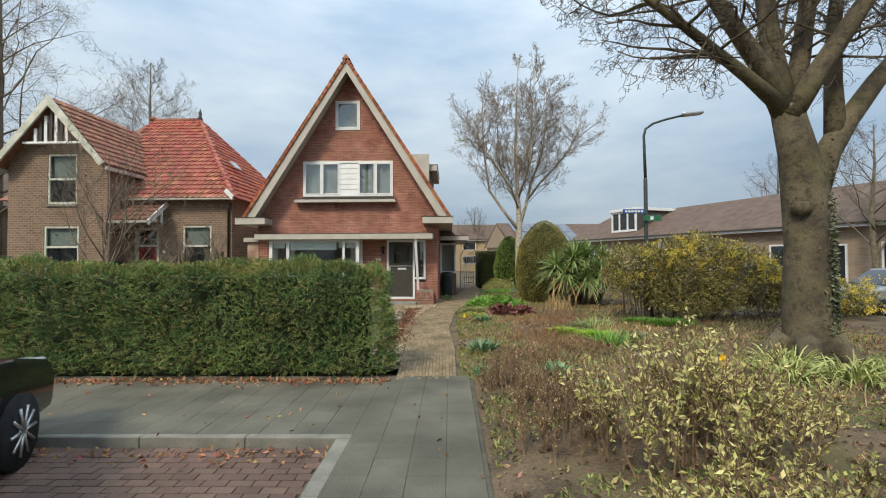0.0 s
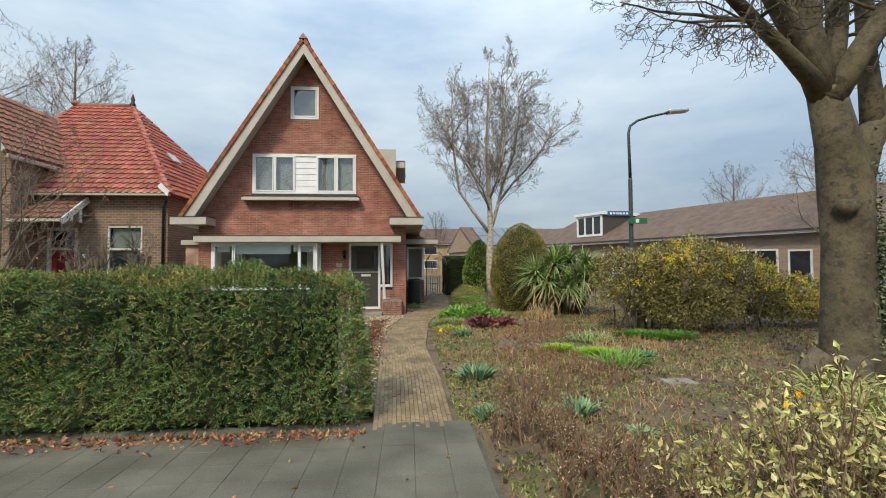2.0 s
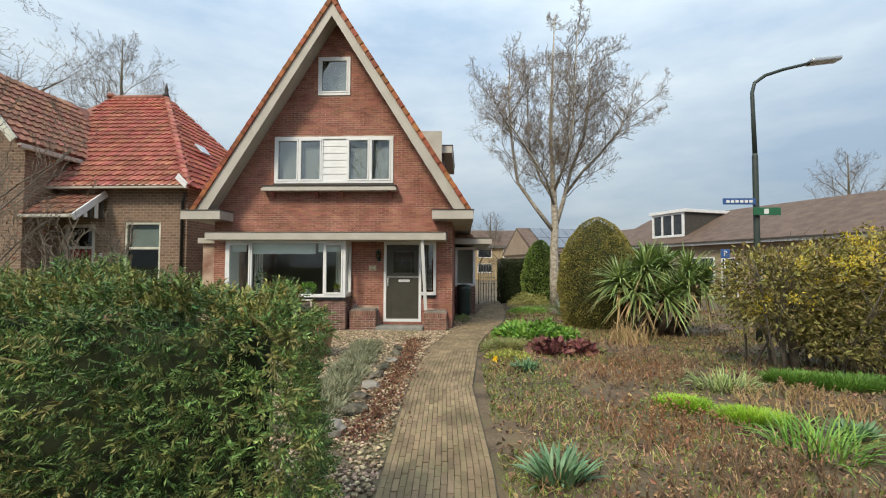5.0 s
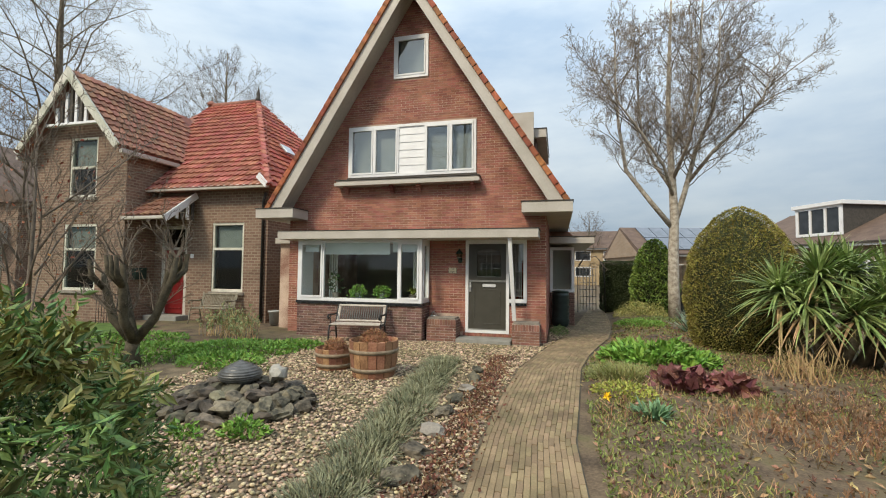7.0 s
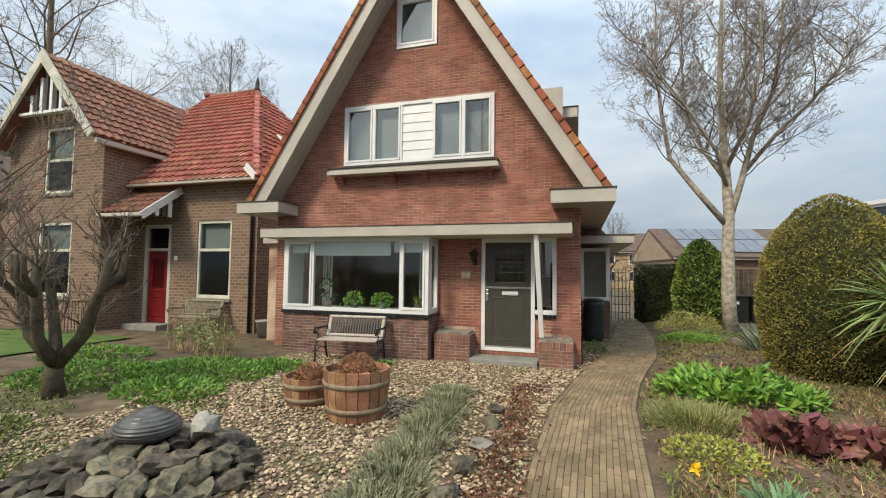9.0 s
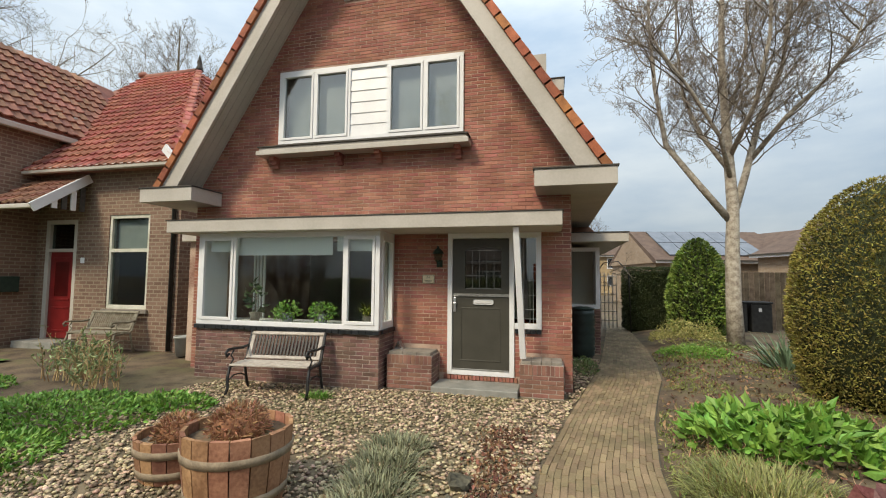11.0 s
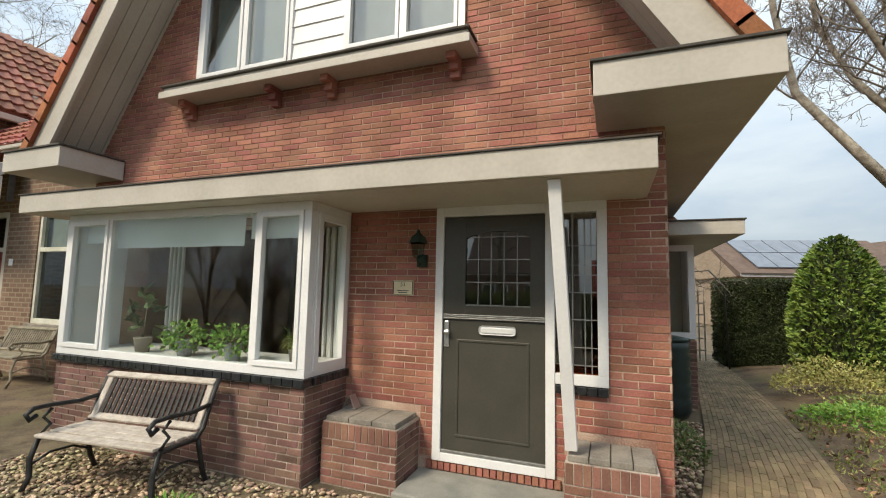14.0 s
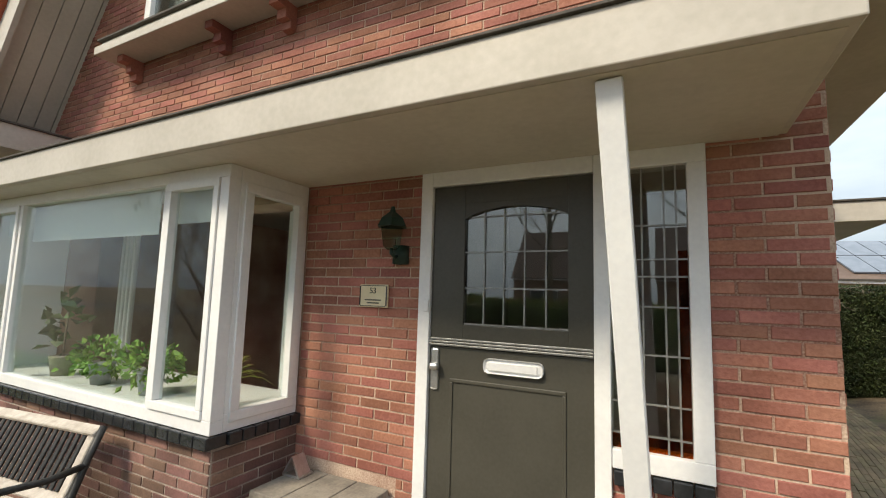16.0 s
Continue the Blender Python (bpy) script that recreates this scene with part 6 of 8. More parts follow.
# ---- street lamp ----
M_POLE = mat("dark_green_pole", (0.03, 0.045, 0.04), (0.05, 0.065, 0.06), 0.5, 8, 0.1)
sl_ = thing("street_lamp", (6.33, 14.9, 0), "dark green street lamp with curved arm", "street lamp")
tubes("pole", [([(6.33, 14.9, -0.05), (6.33, 14.9, 2.0), (6.33, 14.9, 4.2), (6.33, 14.9, 4.28)], [0.068, 0.064, 0.06, 0.045])], M_POLE, sl_, sides=12)
tubes("arm", [([(6.33, 14.9, 4.27), (6.31, 14.9, 5.2), (6.3, 14.9, 5.65), (6.36, 14.9, 5.88), (6.6, 14.9, 6.05), (7.0, 14.9, 6.18), (7.6, 14.9, 6.32)], [0.05, 0.045, 0.042, 0.04, 0.038, 0.036, 0.034])], M_POLE, sl_, sides=10)
bm = bmesh.new()
add_box(bm, -0.33, 0.33, -0.13, 0.13, -0.06, 0.06, 0.04)
bmesh.ops.transform(bm, matrix=Matrix.Translation((7.88, 14.9, 6.37)) @ pose(0, 0, 0, 0, -6, 0), verts=bm.verts)
part("lamp_head", bm, M_METAL, sl_, "grey lamp head")
M_SIGNBLUE = mat("blue_sign", (0.03, 0.09, 0.26), (0.04, 0.11, 0.3), 0.4, 5, 0)
M_SIGNGREEN = mat("green_sign", (0.02, 0.12, 0.06), (0.03, 0.15, 0.08), 0.4, 5, 0)
box("street_sign", sl_, M_SIGNBLUE, 5.55, 6.26, 14.8, 14.815, 3.1, 3.24, 0.004, "blue street name sign")
for k in range(6):
    box("text_bar", sl_, M_WHITE, 5.62 + 0.1 * k, 5.69 + 0.1 * k, 14.796, 14.8, 3.14, 3.2, 0)
box("sign_box", sl_, M_SIGNGREEN, 6.2, 6.78, 14.78, 14.82, 2.86, 3.03, 0.004, "small green route sign")
box("sign_panel", sl_, M_WHITE, 6.42, 6.52, 14.776, 14.78, 2.89, 3.0, 0)
post = thing("parking_sign", (11.6, 25.3, 0), "blue parking sign on a grey post", "sign")
tubes("post", [([(11.6, 25.3, 0), (11.6, 25.3, 2.5)], 0.03)], M_METAL, post)
box("sign_panel", post, M_SIGNBLUE, 11.4, 11.8, 25.25, 25.27, 2.12, 2.52, 0.01)
lettering("letter", "P", (11.6, 25.246, 2.32), 0.34, M_WHITE, post)


# ---- cars ----
def car(name, label, paint, m, tail=False):
    c = thing(name, (0, 0, 0), label, "car")
    bm = bmesh.new()
    body = [(2.0, 0.3), (2.08, 0.55), (2.0, 0.78), (1.3, 0.93), (1.0, 0.96), (-1.6, 0.98), (-2.0, 0.93), (-2.08, 0.6), (-2.0, 0.3)]
    prism(bm, body, -0.84, 0.84)
    bmesh.ops.bevel(bm, geom=list(bm.edges), offset=0.09, segments=3, affect="EDGES", profile=0.6)
    part("body", bm, paint, c, "", True)
    bm = bmesh.new()
    prism(bm, [(1.05, 0.94), (0.35, 1.4), (-0.95, 1.45), (-1.75, 0.96)], -0.74, 0.74)
    bmesh.ops.bevel(bm, geom=list(bm.edges), offset=0.1, segments=3, affect="EDGES", profile=0.6)
    part("window_band", bm, M_DARKGLASS, c, "dark car glazing", True)
    bm = bmesh.new()
    prism(bm, [(0.3, 1.42), (-0.92, 1.47), (-0.95, 1.43), (0.34, 1.38)], -0.66, 0.66)
    part("roof_panel", bm, paint, c)
    for x in (-1.28, 1.28):
        for y in (-0.78, 0.78):
            w = tubes("wheel", [([(x, y - 0.1, 0.31), (x, y + 0.1, 0.31)], 0.31)], mat_tyre, c, "black tyre", sides=28)
            s = -0.108 if y < 0 else 0.108
            runs = [([(x, y + s * 0.8, 0.31), (x, y + s, 0.31)], 0.06)]
            for k in range(10):
                a = 2 * math.pi * k / 10
                runs.append(([(x, y + s, 0.31), (x + 0.21 * math.cos(a), y + s, 0.31 + 0.21 * math.sin(a))], 0.014))
            tubes("rim", runs, M_METAL, w, "silver spoked rim", sides=8)
    for y in (-0.62, 0.62):
        bm = bmesh.new()
        add_box(bm, 1.9, 2.06, y - 0.16, y + 0.16, 0.66, 0.8, 0.04)
        part("headlight", bm, M_METAL, c)
        bm = bmesh.new()
        add_box(bm, -2.09, -1.96, y - 0.16, y + 0.16, 0.7, 0.88, 0.03)
        part("tail_light", bm, M_TAIL, c, "red tail light")
    return turned(c, m)


mat_tyre = mat("tyre_rubber", (0.012, 0.012, 0.012), (0.022, 0.022, 0.022), 0.85, 10, 0.2)
M_TAIL = mat("red_lens", (0.5, 0.01, 0.01), (0.6, 0.02, 0.02), 0.2, 5, 0)
M_CARBLACK = mat("black_car_paint", (0.008, 0.008, 0.01), (0.012, 0.012, 0.014), 0.15, 3, 0, spec=0.6)
M_CARSILVER = mat("silver_car_paint", (0.32, 0.34, 0.36), (0.38, 0.4, 0.42), 0.25, 3, 0, metal=0.5)
car("parked_car", "black parked car with silver rims", M_CARBLACK, pose(-3.99, 2.58, -0.085, 0, 0, 113))
car("parked_car", "silver parked car beyond the garden bed", M_CARSILVER, pose(13.4, 13.8, -0.13, 0, 0, 180))
car("parked_car", "pale grey parked car before the bungalows", M_CARSILVER, pose(14.5, 20.5, -0.13, 0, 0, -70))


# ---- shrubs ----
def ball_points(n, c, r, lumps=0.12):
    """Points and outward ways on an uneven rounded mass, radii r about c."""
    d = rng.normal(0, 1, (n, 3))
    d /= np.linalg.norm(d, axis=1)[:, None]
    k = np.array([1 + lumps * noise.noise((q[0] * 2.5 + c[0], q[1] * 2.5 + c[1], q[2] * 2.5)) for q in d]) * (1 - np.abs(rng.normal(0, 0.05, n)))
    return np.array(c) + d * np.array(r) * k[:, None], d


def turned_points(n, c, profile):
    """Points on a clipped shrub: profile of (height, radius)."""
    z = rng.uniform(profile[0][0], profile[-1][0], n)
    r = np.interp(z, [p[0] for p in profile], [p[1] for p in profile])
    keep = rng.uniform(0, max(p[1] for p in profile), n) < r + 0.1
    z, r = z[keep], r[keep]
    a = rng.uniform(0, 2 * np.pi, len(z))
    k = np.array([1 + 0.06 * noise.noise((3 * math.cos(t), 3 * math.sin(t), 2.5 * q)) for t, q in zip(a, z)]) * (1 - np.abs(rng.normal(0, 0.035, len(z))))
    P = np.stack([c[0] + r * k * np.cos(a), c[1] + r * k * np.sin(a), c[2] + z], 1)
    return P, np.stack([np.cos(a), np.sin(a), np.full(len(z), 0.5)], 1)


yew = thing("topiary_yew", (3.55, 17.4, 0), "big clipped egg-shaped olive green yew", "shrub")
prof = [(0.0, 0.85), (0.6, 1.02), (1.3, 1.08), (2.0, 0.97), (2.5, 0.74), (2.85, 0.45), (3.02, 0.18), (3.08, 0.02)]
# turned core with the inner shade painted on, just under the needles
lathe("shade_core", [(max(0.0, r - 0.09), z - (0.06 if z > 2 else 0)) for z, r in prof], (3.55, 17.4, 0.02), M_HEDGE_SHADE, yew, sides=28)
P, D = turned_points(42000, (3.55, 17.4, 0.02), prof)
leaf_field("foliage", P, D, 0.055, 0.02, leaf_mat("olive_yew_leaf", (0.14, 0.13, 0.03), (0.33, 0.28, 0.07), 0.5), yew, "dense olive green needles", jitter=0.7)

cone = thing("laurel_shrub", (3.05, 23.7, 0), "upright rounded bright green laurel", "shrub")
prof = [(0.05, 0.52), (0.5, 0.74), (1.2, 0.76), (1.8, 0.64), (2.3, 0.44), (2.6, 0.22), (2.72, 0.02)]
# same dark core, painted shade behind the broad leaves
lathe("shade_core", [(max(0.0, r - 0.1), z) for z, r in prof], (3.05, 23.7, 0.08), M_HEDGE_SHADE, cone, sides=24)
P, D = turned_points(7000, (3.05, 23.7, 0.08), prof)
leaf_field("foliage", P, D, 0.11, 0.06, leaf_mat("laurel_leaf", (0.1, 0.17, 0.035), (0.24, 0.33, 0.08), 0.4, 0.35), cone, "broad glossy green leaves", jitter=0.6)
hedge_of("back_hedge", "dark green clipped hedge at the end of the path", 1.45, 3.3, 25.6, 26.4, 2.05, 14000, "dark green leaves", leaf_mat("dark_hedge_leaf", (0.022, 0.035, 0.012), (0.055, 0.075, 0.025)), "flrt", length=0.07, width=0.03)

M_YUCCA = leaf_mat("yucca_leaf", (0.13, 0.2, 0.06), (0.28, 0.36, 0.13), 0.35, 0.4)
M_DRY = leaf_mat("dry_leaf", (0.32, 0.21, 0.1), (0.5, 0.36, 0.19), 0.35, 0.8)
yuc = thing("palm_lily", (4.5, 15.8, 0), "spiky palm lily clump with drooping dry leaves", "plant")
heads = [(3.6, 15.75, 1.35), (4.15, 15.65, 1.6), (4.7, 15.85, 1.7), (5.2, 15.7, 1.55), (4.45, 16.1, 1.75), (3.9, 15.5, 1.1), (5.0, 15.4, 1.2), (4.5, 15.35, 1.0), (5.5, 15.6, 1.35)]
tubes("stem_frame", [([(4.5 + (h[0] - 4.5) * 0.4, 15.8, -0.05), (4.5 + (h[0] - 4.5) * 0.8, h[1], h[2] * 0.6), h], [0.09, 0.08, 0.06]) for h in heads], M_BARK, yuc, sides=8)
B, D = [], []
for h in heads:
    for i in range(170):
        a, e = rng.uniform(0, 6.28), rng.uniform(-0.35, 1.45)
        B.append(h)
        D.append((math.cos(a) * math.cos(e), math.sin(a) * math.cos(e), math.sin(e)))
blade_field("foliage", B, D, 0.95, 0.05, 0.34, M_YUCCA, yuc, "long sword-shaped green leaves", jitter=0.1)
B, D = [], []
for h in heads:
    for i in range(18):
        a = rng.uniform(0, 6.28)
        B.append((h[0], h[1], h[2] - 0.1))
        D.append((math.cos(a) * 0.75, math.sin(a) * 0.75, -0.25))
blade_field("dry_leaves", B, D, 0.85, 0.045, 0.55, M_DRY, yuc, "hanging straw-coloured dry leaves", jitter=0.15)

rose = thing("flowering_bush", (6.4, 12.4, 0), "wide mahonia-like bush with yellow flower tufts", "shrub")
runs, twigs = [], []
for i in range(26):
    x = rng.uniform(4.6, 8.6)
    grow(runs, twigs, (x, 12.4 + rng.uniform(-0.5, 0.6), -0.05), (rng.normal(0, 0.25), rng.normal(0, 0.2), 1), rng.uniform(1.5, 2.1), 0.026, 0, 0.6, 0.25, (6, 4))
tubes("stem_frame", runs + [([(5.15, 12.2, -0.05), (5.1, 12.2, 0.5), (4.95, 12.2, 1.1)], [0.07, 0.06, 0.04])], M_TWIG, rose, sides=5)
tubes("twig_crown", twigs, M_TWIG, rose, sides=3, smooth=False)
P, D = [], []
for c, r, n in (((4.9, 12.3, 1.35), (0.95, 0.7, 0.75), 3200), ((5.8, 12.5, 1.25), (1.0, 0.8, 0.95), 4200), ((6.8, 12.5, 1.35), (1.1, 0.8, 0.98), 4600), ((7.8, 12.6, 1.15), (1.1, 0.8, 0.9), 4200), ((8.7, 12.6, 0.8), (0.8, 0.7, 0.65), 2600), ((6.3, 12.0, 0.7), (1.5, 0.6, 0.55), 3600), ((9.6, 12.7, 0.7), (0.9, 0.8, 0.6), 2600), ((10.7, 12.8, 0.5), (0.9, 0.7, 0.45), 2000)):
    p, d = ball_points(n, c, r, 0.3)
    k = rng.uniform(0.62, 1.03, (len(p), 1))
    P.append(np.array(c) + (p - np.array(c)) * k)
    D.append(d)
P, D = np.concatenate(P), np.concatenate(D)
leaf_field("foliage", P, D, 0.095, 0.045, leaf_mat("olive_bush_leaf", (0.17, 0.145, 0.045), (0.4, 0.34, 0.11), 0.5), rose, "olive and russet leaves", jitter=0.8)
B = []
for i in range(190):
    c = np.array([rng.uniform(4.4, 11.0), 12.1 + rng.normal(0, 0.3), 0])
    c[2] = max(0.95, 2.15 - 0.28 * abs(c[0] - 6.3) ** 1.1) + rng.uniform(-0.75, 0.15)
    B.append(c + rng.normal(0, 0.05, (26, 3)))
B = np.concatenate(B)
leaf_field("blossom_mass", B, np.tile([0, -0.3, 1.0], (len(B), 1)), 0.05, 0.03, leaf_mat("yellow_flower", (0.7, 0.52, 0.05), (0.85, 0.68, 0.12), 0.2), rose, "bright yellow flower tufts", jitter=0.6)

# cream-leaved privet in the foreground and brown twiggy growth
M_PRIVET = leaf_mat("cream_privet_leaf", (0.3, 0.28, 0.09), (0.52, 0.47, 0.21), 0.45)
M_BROWNTWIG = mat("brown_twig", (0.13, 0.08, 0.05), (0.24, 0.16, 0.1), 0.9, 8, 0.1)


def leafy_bush(name, label, c, rx, ry, h, stems, leaf_n, length, width, leaf_m, twig_m, kids=(5, 3)):
    b = thing(name, (c[0], c[1], 0), label, "shrub")
    runs, twigs = [], []
    for i in range(stems):
        a, q = rng.uniform(0, 6.28), math.sqrt(rng.uniform(0, 1))
        s = (c[0] + rx * q * math.cos(a), c[1] + ry * q * math.sin(a), 0.0)
        grow(runs, twigs, s, (rng.normal(0, 0.25), rng.normal(0, 0.25), 1), h * rng.uniform(0.6, 1.08) * (1.05 - 0.3 * q), 0.011, 0, 0.5, 0.3, kids)
    tagged(tubes("stem_frame", runs + twigs, twig_m, b, sides=3, smooth=False), kind="stuff")
    if leaf_n:
        all_p = np.concatenate([t[0][1:] for t in runs + twigs if len(t[0]) > 2])
        all_p = all_p[all_p[:, 2] > 0.12]
        pick = all_p[rng.integers(0, len(all_p), leaf_n)] + rng.normal(0, 0.014, (leaf_n, 3))
        leaf_field("foliage", pick, np.tile([0, 0, 0.6], (leaf_n, 1)), length, width, leaf_m, b, jitter=0.7)
    return b


leafy_bush("privet_bush", "loose bush with pale yellow-green leaves", (1.85, 4.1), 0.75, 0.8, 0.95, 62, 3600, 0.055, 0.026, M_PRIVET, M_BROWNTWIG)
leafy_bush("privet_bush", "loose low bush with pale yellow leaves", (2.7, 4.7), 0.7, 0.7, 0.6, 36, 1700, 0.055, 0.026, M_PRIVET, M_BROWNTWIG)
leafy_bush("privet_bush", "thin low bush with pale leaves", (1.7, 2.9), 0.6, 0.6, 0.42, 34, 1100, 0.05, 0.024, M_PRIVET, M_BROWNTWIG)
leafy_bush("privet_bush", "thin low bush with pale leaves", (2.6, 3.2), 0.5, 0.5, 0.36, 26, 800, 0.05, 0.024, M_PRIVET, M_BROWNTWIG)
leafy_bush("spiraea_bush", "bare brown twiggy bush at the path edge", (0.9, 4.7), 0.5, 0.8, 0.5, 60, 1300, 0.025, 0.012, leaf_mat("brown_bud", (0.3, 0.22, 0.11), (0.42, 0.33, 0.17)), M_BROWNTWIG, (6, 4))
leafy_bush("spiraea_bush", "low bare twiggy growth beside the path", (0.75, 6.3), 0.4, 0.6, 0.38, 60, 900, 0.025, 0.012, leaf_mat("tan_bud", (0.28, 0.2, 0.1), (0.4, 0.3, 0.16)), M_BROWNTWIG, (5, 3))
leafy_bush("rust_perennial", "rust-brown dried perennial stems", (1.9, 9.6), 0.8, 0.9, 0.17, 150, 600, 0.04, 0.02, leaf_mat("rust_leaf", (0.2, 0.1, 0.05), (0.32, 0.18, 0.09)), mat("rust_stem", (0.18, 0.09, 0.05), (0.3, 0.17, 0.09), 0.9, 8, 0.1), (3,))
leafy_bush("rust_perennial", "rust-brown dried perennial stems", (2.3, 12.0), 0.9, 0.8, 0.16, 150, 500, 0.04, 0.02, leaf_mat("rust_leaf_b", (0.2, 0.1, 0.05), (0.32, 0.18, 0.09)), mat("rust_stem_b", (0.18, 0.09, 0.05), (0.3, 0.17, 0.09), 0.9, 8, 0.1), (3,))
for x, y, w in ((1.15, 7.6, 0.55), (3.0, 12.6, 0.7), (3.9, 10.4, 0.7), (2.2, 8.3, 0.6)):
    leafy_bush("rust_perennial", "matted rust-brown dead stalks on the soil", (x, y), w, w, 0.22, 110, 260, 0.04, 0.016, leaf_mat("straw_leaf", (0.26, 0.14, 0.07), (0.42, 0.27, 0.15)), M_DRY if x > 3 else M_BROWNTWIG, (4,))
leafy_bush("rust_perennial", "dry stems before the palm lily", (3.4, 14.6), 0.5, 0.4, 0.55, 60, 0, 0, 0, M_DRY, M_DRY, (3,))


def tuft(name, label, c, spread, n, length, width, bend, material, cat="plant", up=1.0, group=""):
    t = thing(name, (c[0], c[1], 0), label, cat, group)
    a, q = rng.uniform(0, 6.28, n), np.sqrt(rng.uniform(0, 1, n))
    x, y = c[0] + spread[0] * q * np.cos(a), c[1] + spread[1] * q * np.sin(a)
    B = np.stack([x, y, [bed_z(i, j) - 0.01 if i > edge_at(PATH_R, max(6.5, j)) else -0.01 for i, j in zip(x, y)]], 1)
    D = np.stack([np.cos(a) * q * 0.8, np.sin(a) * q * 0.8, np.full(n, up)], 1)
    blade_field("foliage", B, D, length, width, bend, material, t)
    return t


M_BLUEGREEN = leaf_mat("blue_green_leaf", (0.1, 0.2, 0.1), (0.2, 0.33, 0.17), 0.3)
M_LIME = leaf_mat("lime_grass", (0.18, 0.34, 0.02), (0.32, 0.5, 0.05), 0.3)
M_LILY = leaf_mat("daylily_leaf", (0.2, 0.24, 0.06), (0.4, 0.42, 0.16), 0.4)
M_GREENLEAF = leaf_mat("fresh_green_leaf", (0.1, 0.22, 0.03), (0.2, 0.36, 0.07), 0.35)
for x, y, s in ((0.52, 8.3, 1.25), (0.4, 6.75, 0.75), (1.4, 6.7, 1.0), (0.78, 12.0, 1.0), (3.6, 9.3, 0.9), (1.8, 6.1, 0.6)):
    tuft("tulip_tuft", "young blue-green tulip leaves", (x, y), (0.13 * s, 0.12 * s), int(85 * s), 0.28 * s, 0.035, 0.3, M_BLUEGREEN, group="tulip leaves in the bed")
for x, y, sx, sy in ((2.42, 10.24, 0.26, 0.24), (2.92, 9.78, 0.36, 0.24), (5.2, 11.3, 0.6, 0.28), (4.6, 11.5, 0.35, 0.22)):
    tuft("bright_grass_patch", "bright lime green mossy grass cushion", (x, y), (sx, sy), 2200, 0.17 if x < 4 else 0.24, 0.006 if x < 4 else 0.012, 0.3, M_LIME if x < 4 else M_GREENLEAF, group="green cushions in the bed")
for x, y in ((4.5, 6.5), (5.2, 6.3), (5.0, 7.2), (6.0, 6.6), (5.7, 5.7)):
    tuft("daylily_clump", "arching yellow-green strap leaves", (x, y), (0.3, 0.3), 150, 0.75, 0.022, 0.75, M_LILY, group="strap-leaved clumps near the tree")
tuft("grass_clump", "long fresh grass blades", (3.0, 9.0), (0.35, 0.35), 190, 0.55, 0.014, 0.5, M_GREENLEAF)
tuft("grass_clump", "long fresh grass blades", (3.4, 11.1), (0.4, 0.3), 160, 0.45, 0.016, 0.5, leaf_mat("pale_strap", (0.2, 0.28, 0.08), (0.36, 0.42, 0.18)))
tuft("iris_clump", "upright blue-green iris leaves", (3.35, 19.5), (0.35, 0.3), 110, 0.85, 0.04, 0.25, leaf_mat("iris_leaf", (0.14, 0.22, 0.13), (0.25, 0.34, 0.22), 0.3))
for x, y in ((2.95, 5.75), (3.1, 5.6), (3.3, 6.0), (0.32, 12.45)):
    d = thing("daffodil", (x, y, 0), "yellow daffodil in bloom", "flower", "daffodils")
    h = 0.42 if x > 1 else 0.12
    tubes("stem", [([(x, y, 0.0), (x, y, h * 0.6), (x, y - 0.03, h)], 0.004)], M_GREENLEAF, d, sides=5)
    P = np.tile([x, y - 0.04, h], (12, 1))
    a = np.arange(12) * 2 * np.pi / 12
    leaf_field("petals", P, np.stack([np.cos(a), np.full(12, -0.3), np.sin(a)], 1), 0.06, 0.035, leaf_mat("daffodil_petal", (0.8, 0.45, 0.02), (0.9, 0.6, 0.04), 0.1), d, jitter=0.1)


def mound(name, label, c, r, h, n, length, width, material, jitter=0.6, cat="plant", group=""):
    t = thing(name, (c[0], c[1], 0), label, cat, group)
    z0 = bed_z(c[0], c[1]) if c[0] > edge_at(PATH_R, max(6.5, c[1])) else 0.0
    a, q = rng.uniform(0, 6.28, n), np.sqrt(rng.uniform(0, 1, n))
    z = z0 + h * np.sqrt(1 - q ** 2) * rng.uniform(0.3, 1.0, n) * np.array([0.85 + 0.5 * noise.noise((3 * math.cos(i) * j, 3 * math.sin(i) * j, c[0])) for i, j in zip(a, q)])
    P = np.stack([c[0] + r[0] * q * np.cos(a), c[1] + r[1] * q * np.sin(a), z], 1)
    D = np.stack([np.cos(a) * q, np.sin(a) * q, np.full(n, 0.55)], 1)
    leaf_field("foliage", P, D, length, width, material, t, jitter=jitter)
    return t


mound("leafy_perennial", "fresh green broad-leaved perennial", (1.48, 15.3), (0.95, 0.68), 0.38, 1200, 0.17, 0.08, M_GREENLEAF)
mound("coral_bells", "dark red coral bells with pink leaf edges", (1.5, 13.6), (0.38, 0.36), 0.27, 170, 0.19, 0.17, leaf_mat("dark_red_leaf", (0.1, 0.028, 0.028), (0.24, 0.1, 0.09), 0.5))
mound("coral_bells", "dark red coral bells with pink leaf edges", (2.05, 13.45), (0.24, 0.24), 0.24, 80, 0.18, 0.15, leaf_mat("red_leaf", (0.13, 0.035, 0.035), (0.28, 0.12, 0.1), 0.5))
tuft("grass_mound", "soft olive grass mound beside the path", (0.75, 14.1), (0.5, 0.55), 2200, 0.3, 0.006, 0.5, leaf_mat("olive_grass", (0.15, 0.17, 0.05), (0.28, 0.28, 0.1), 0.4))
mound("ground_cover", "low yellow-green ground cover", (0.6, 13.0), (0.42, 0.45), 0.12, 700, 0.05, 0.03, leaf_mat("yellow_green_leaf", (0.2, 0.24, 0.04), (0.36, 0.36, 0.08), 0.4))
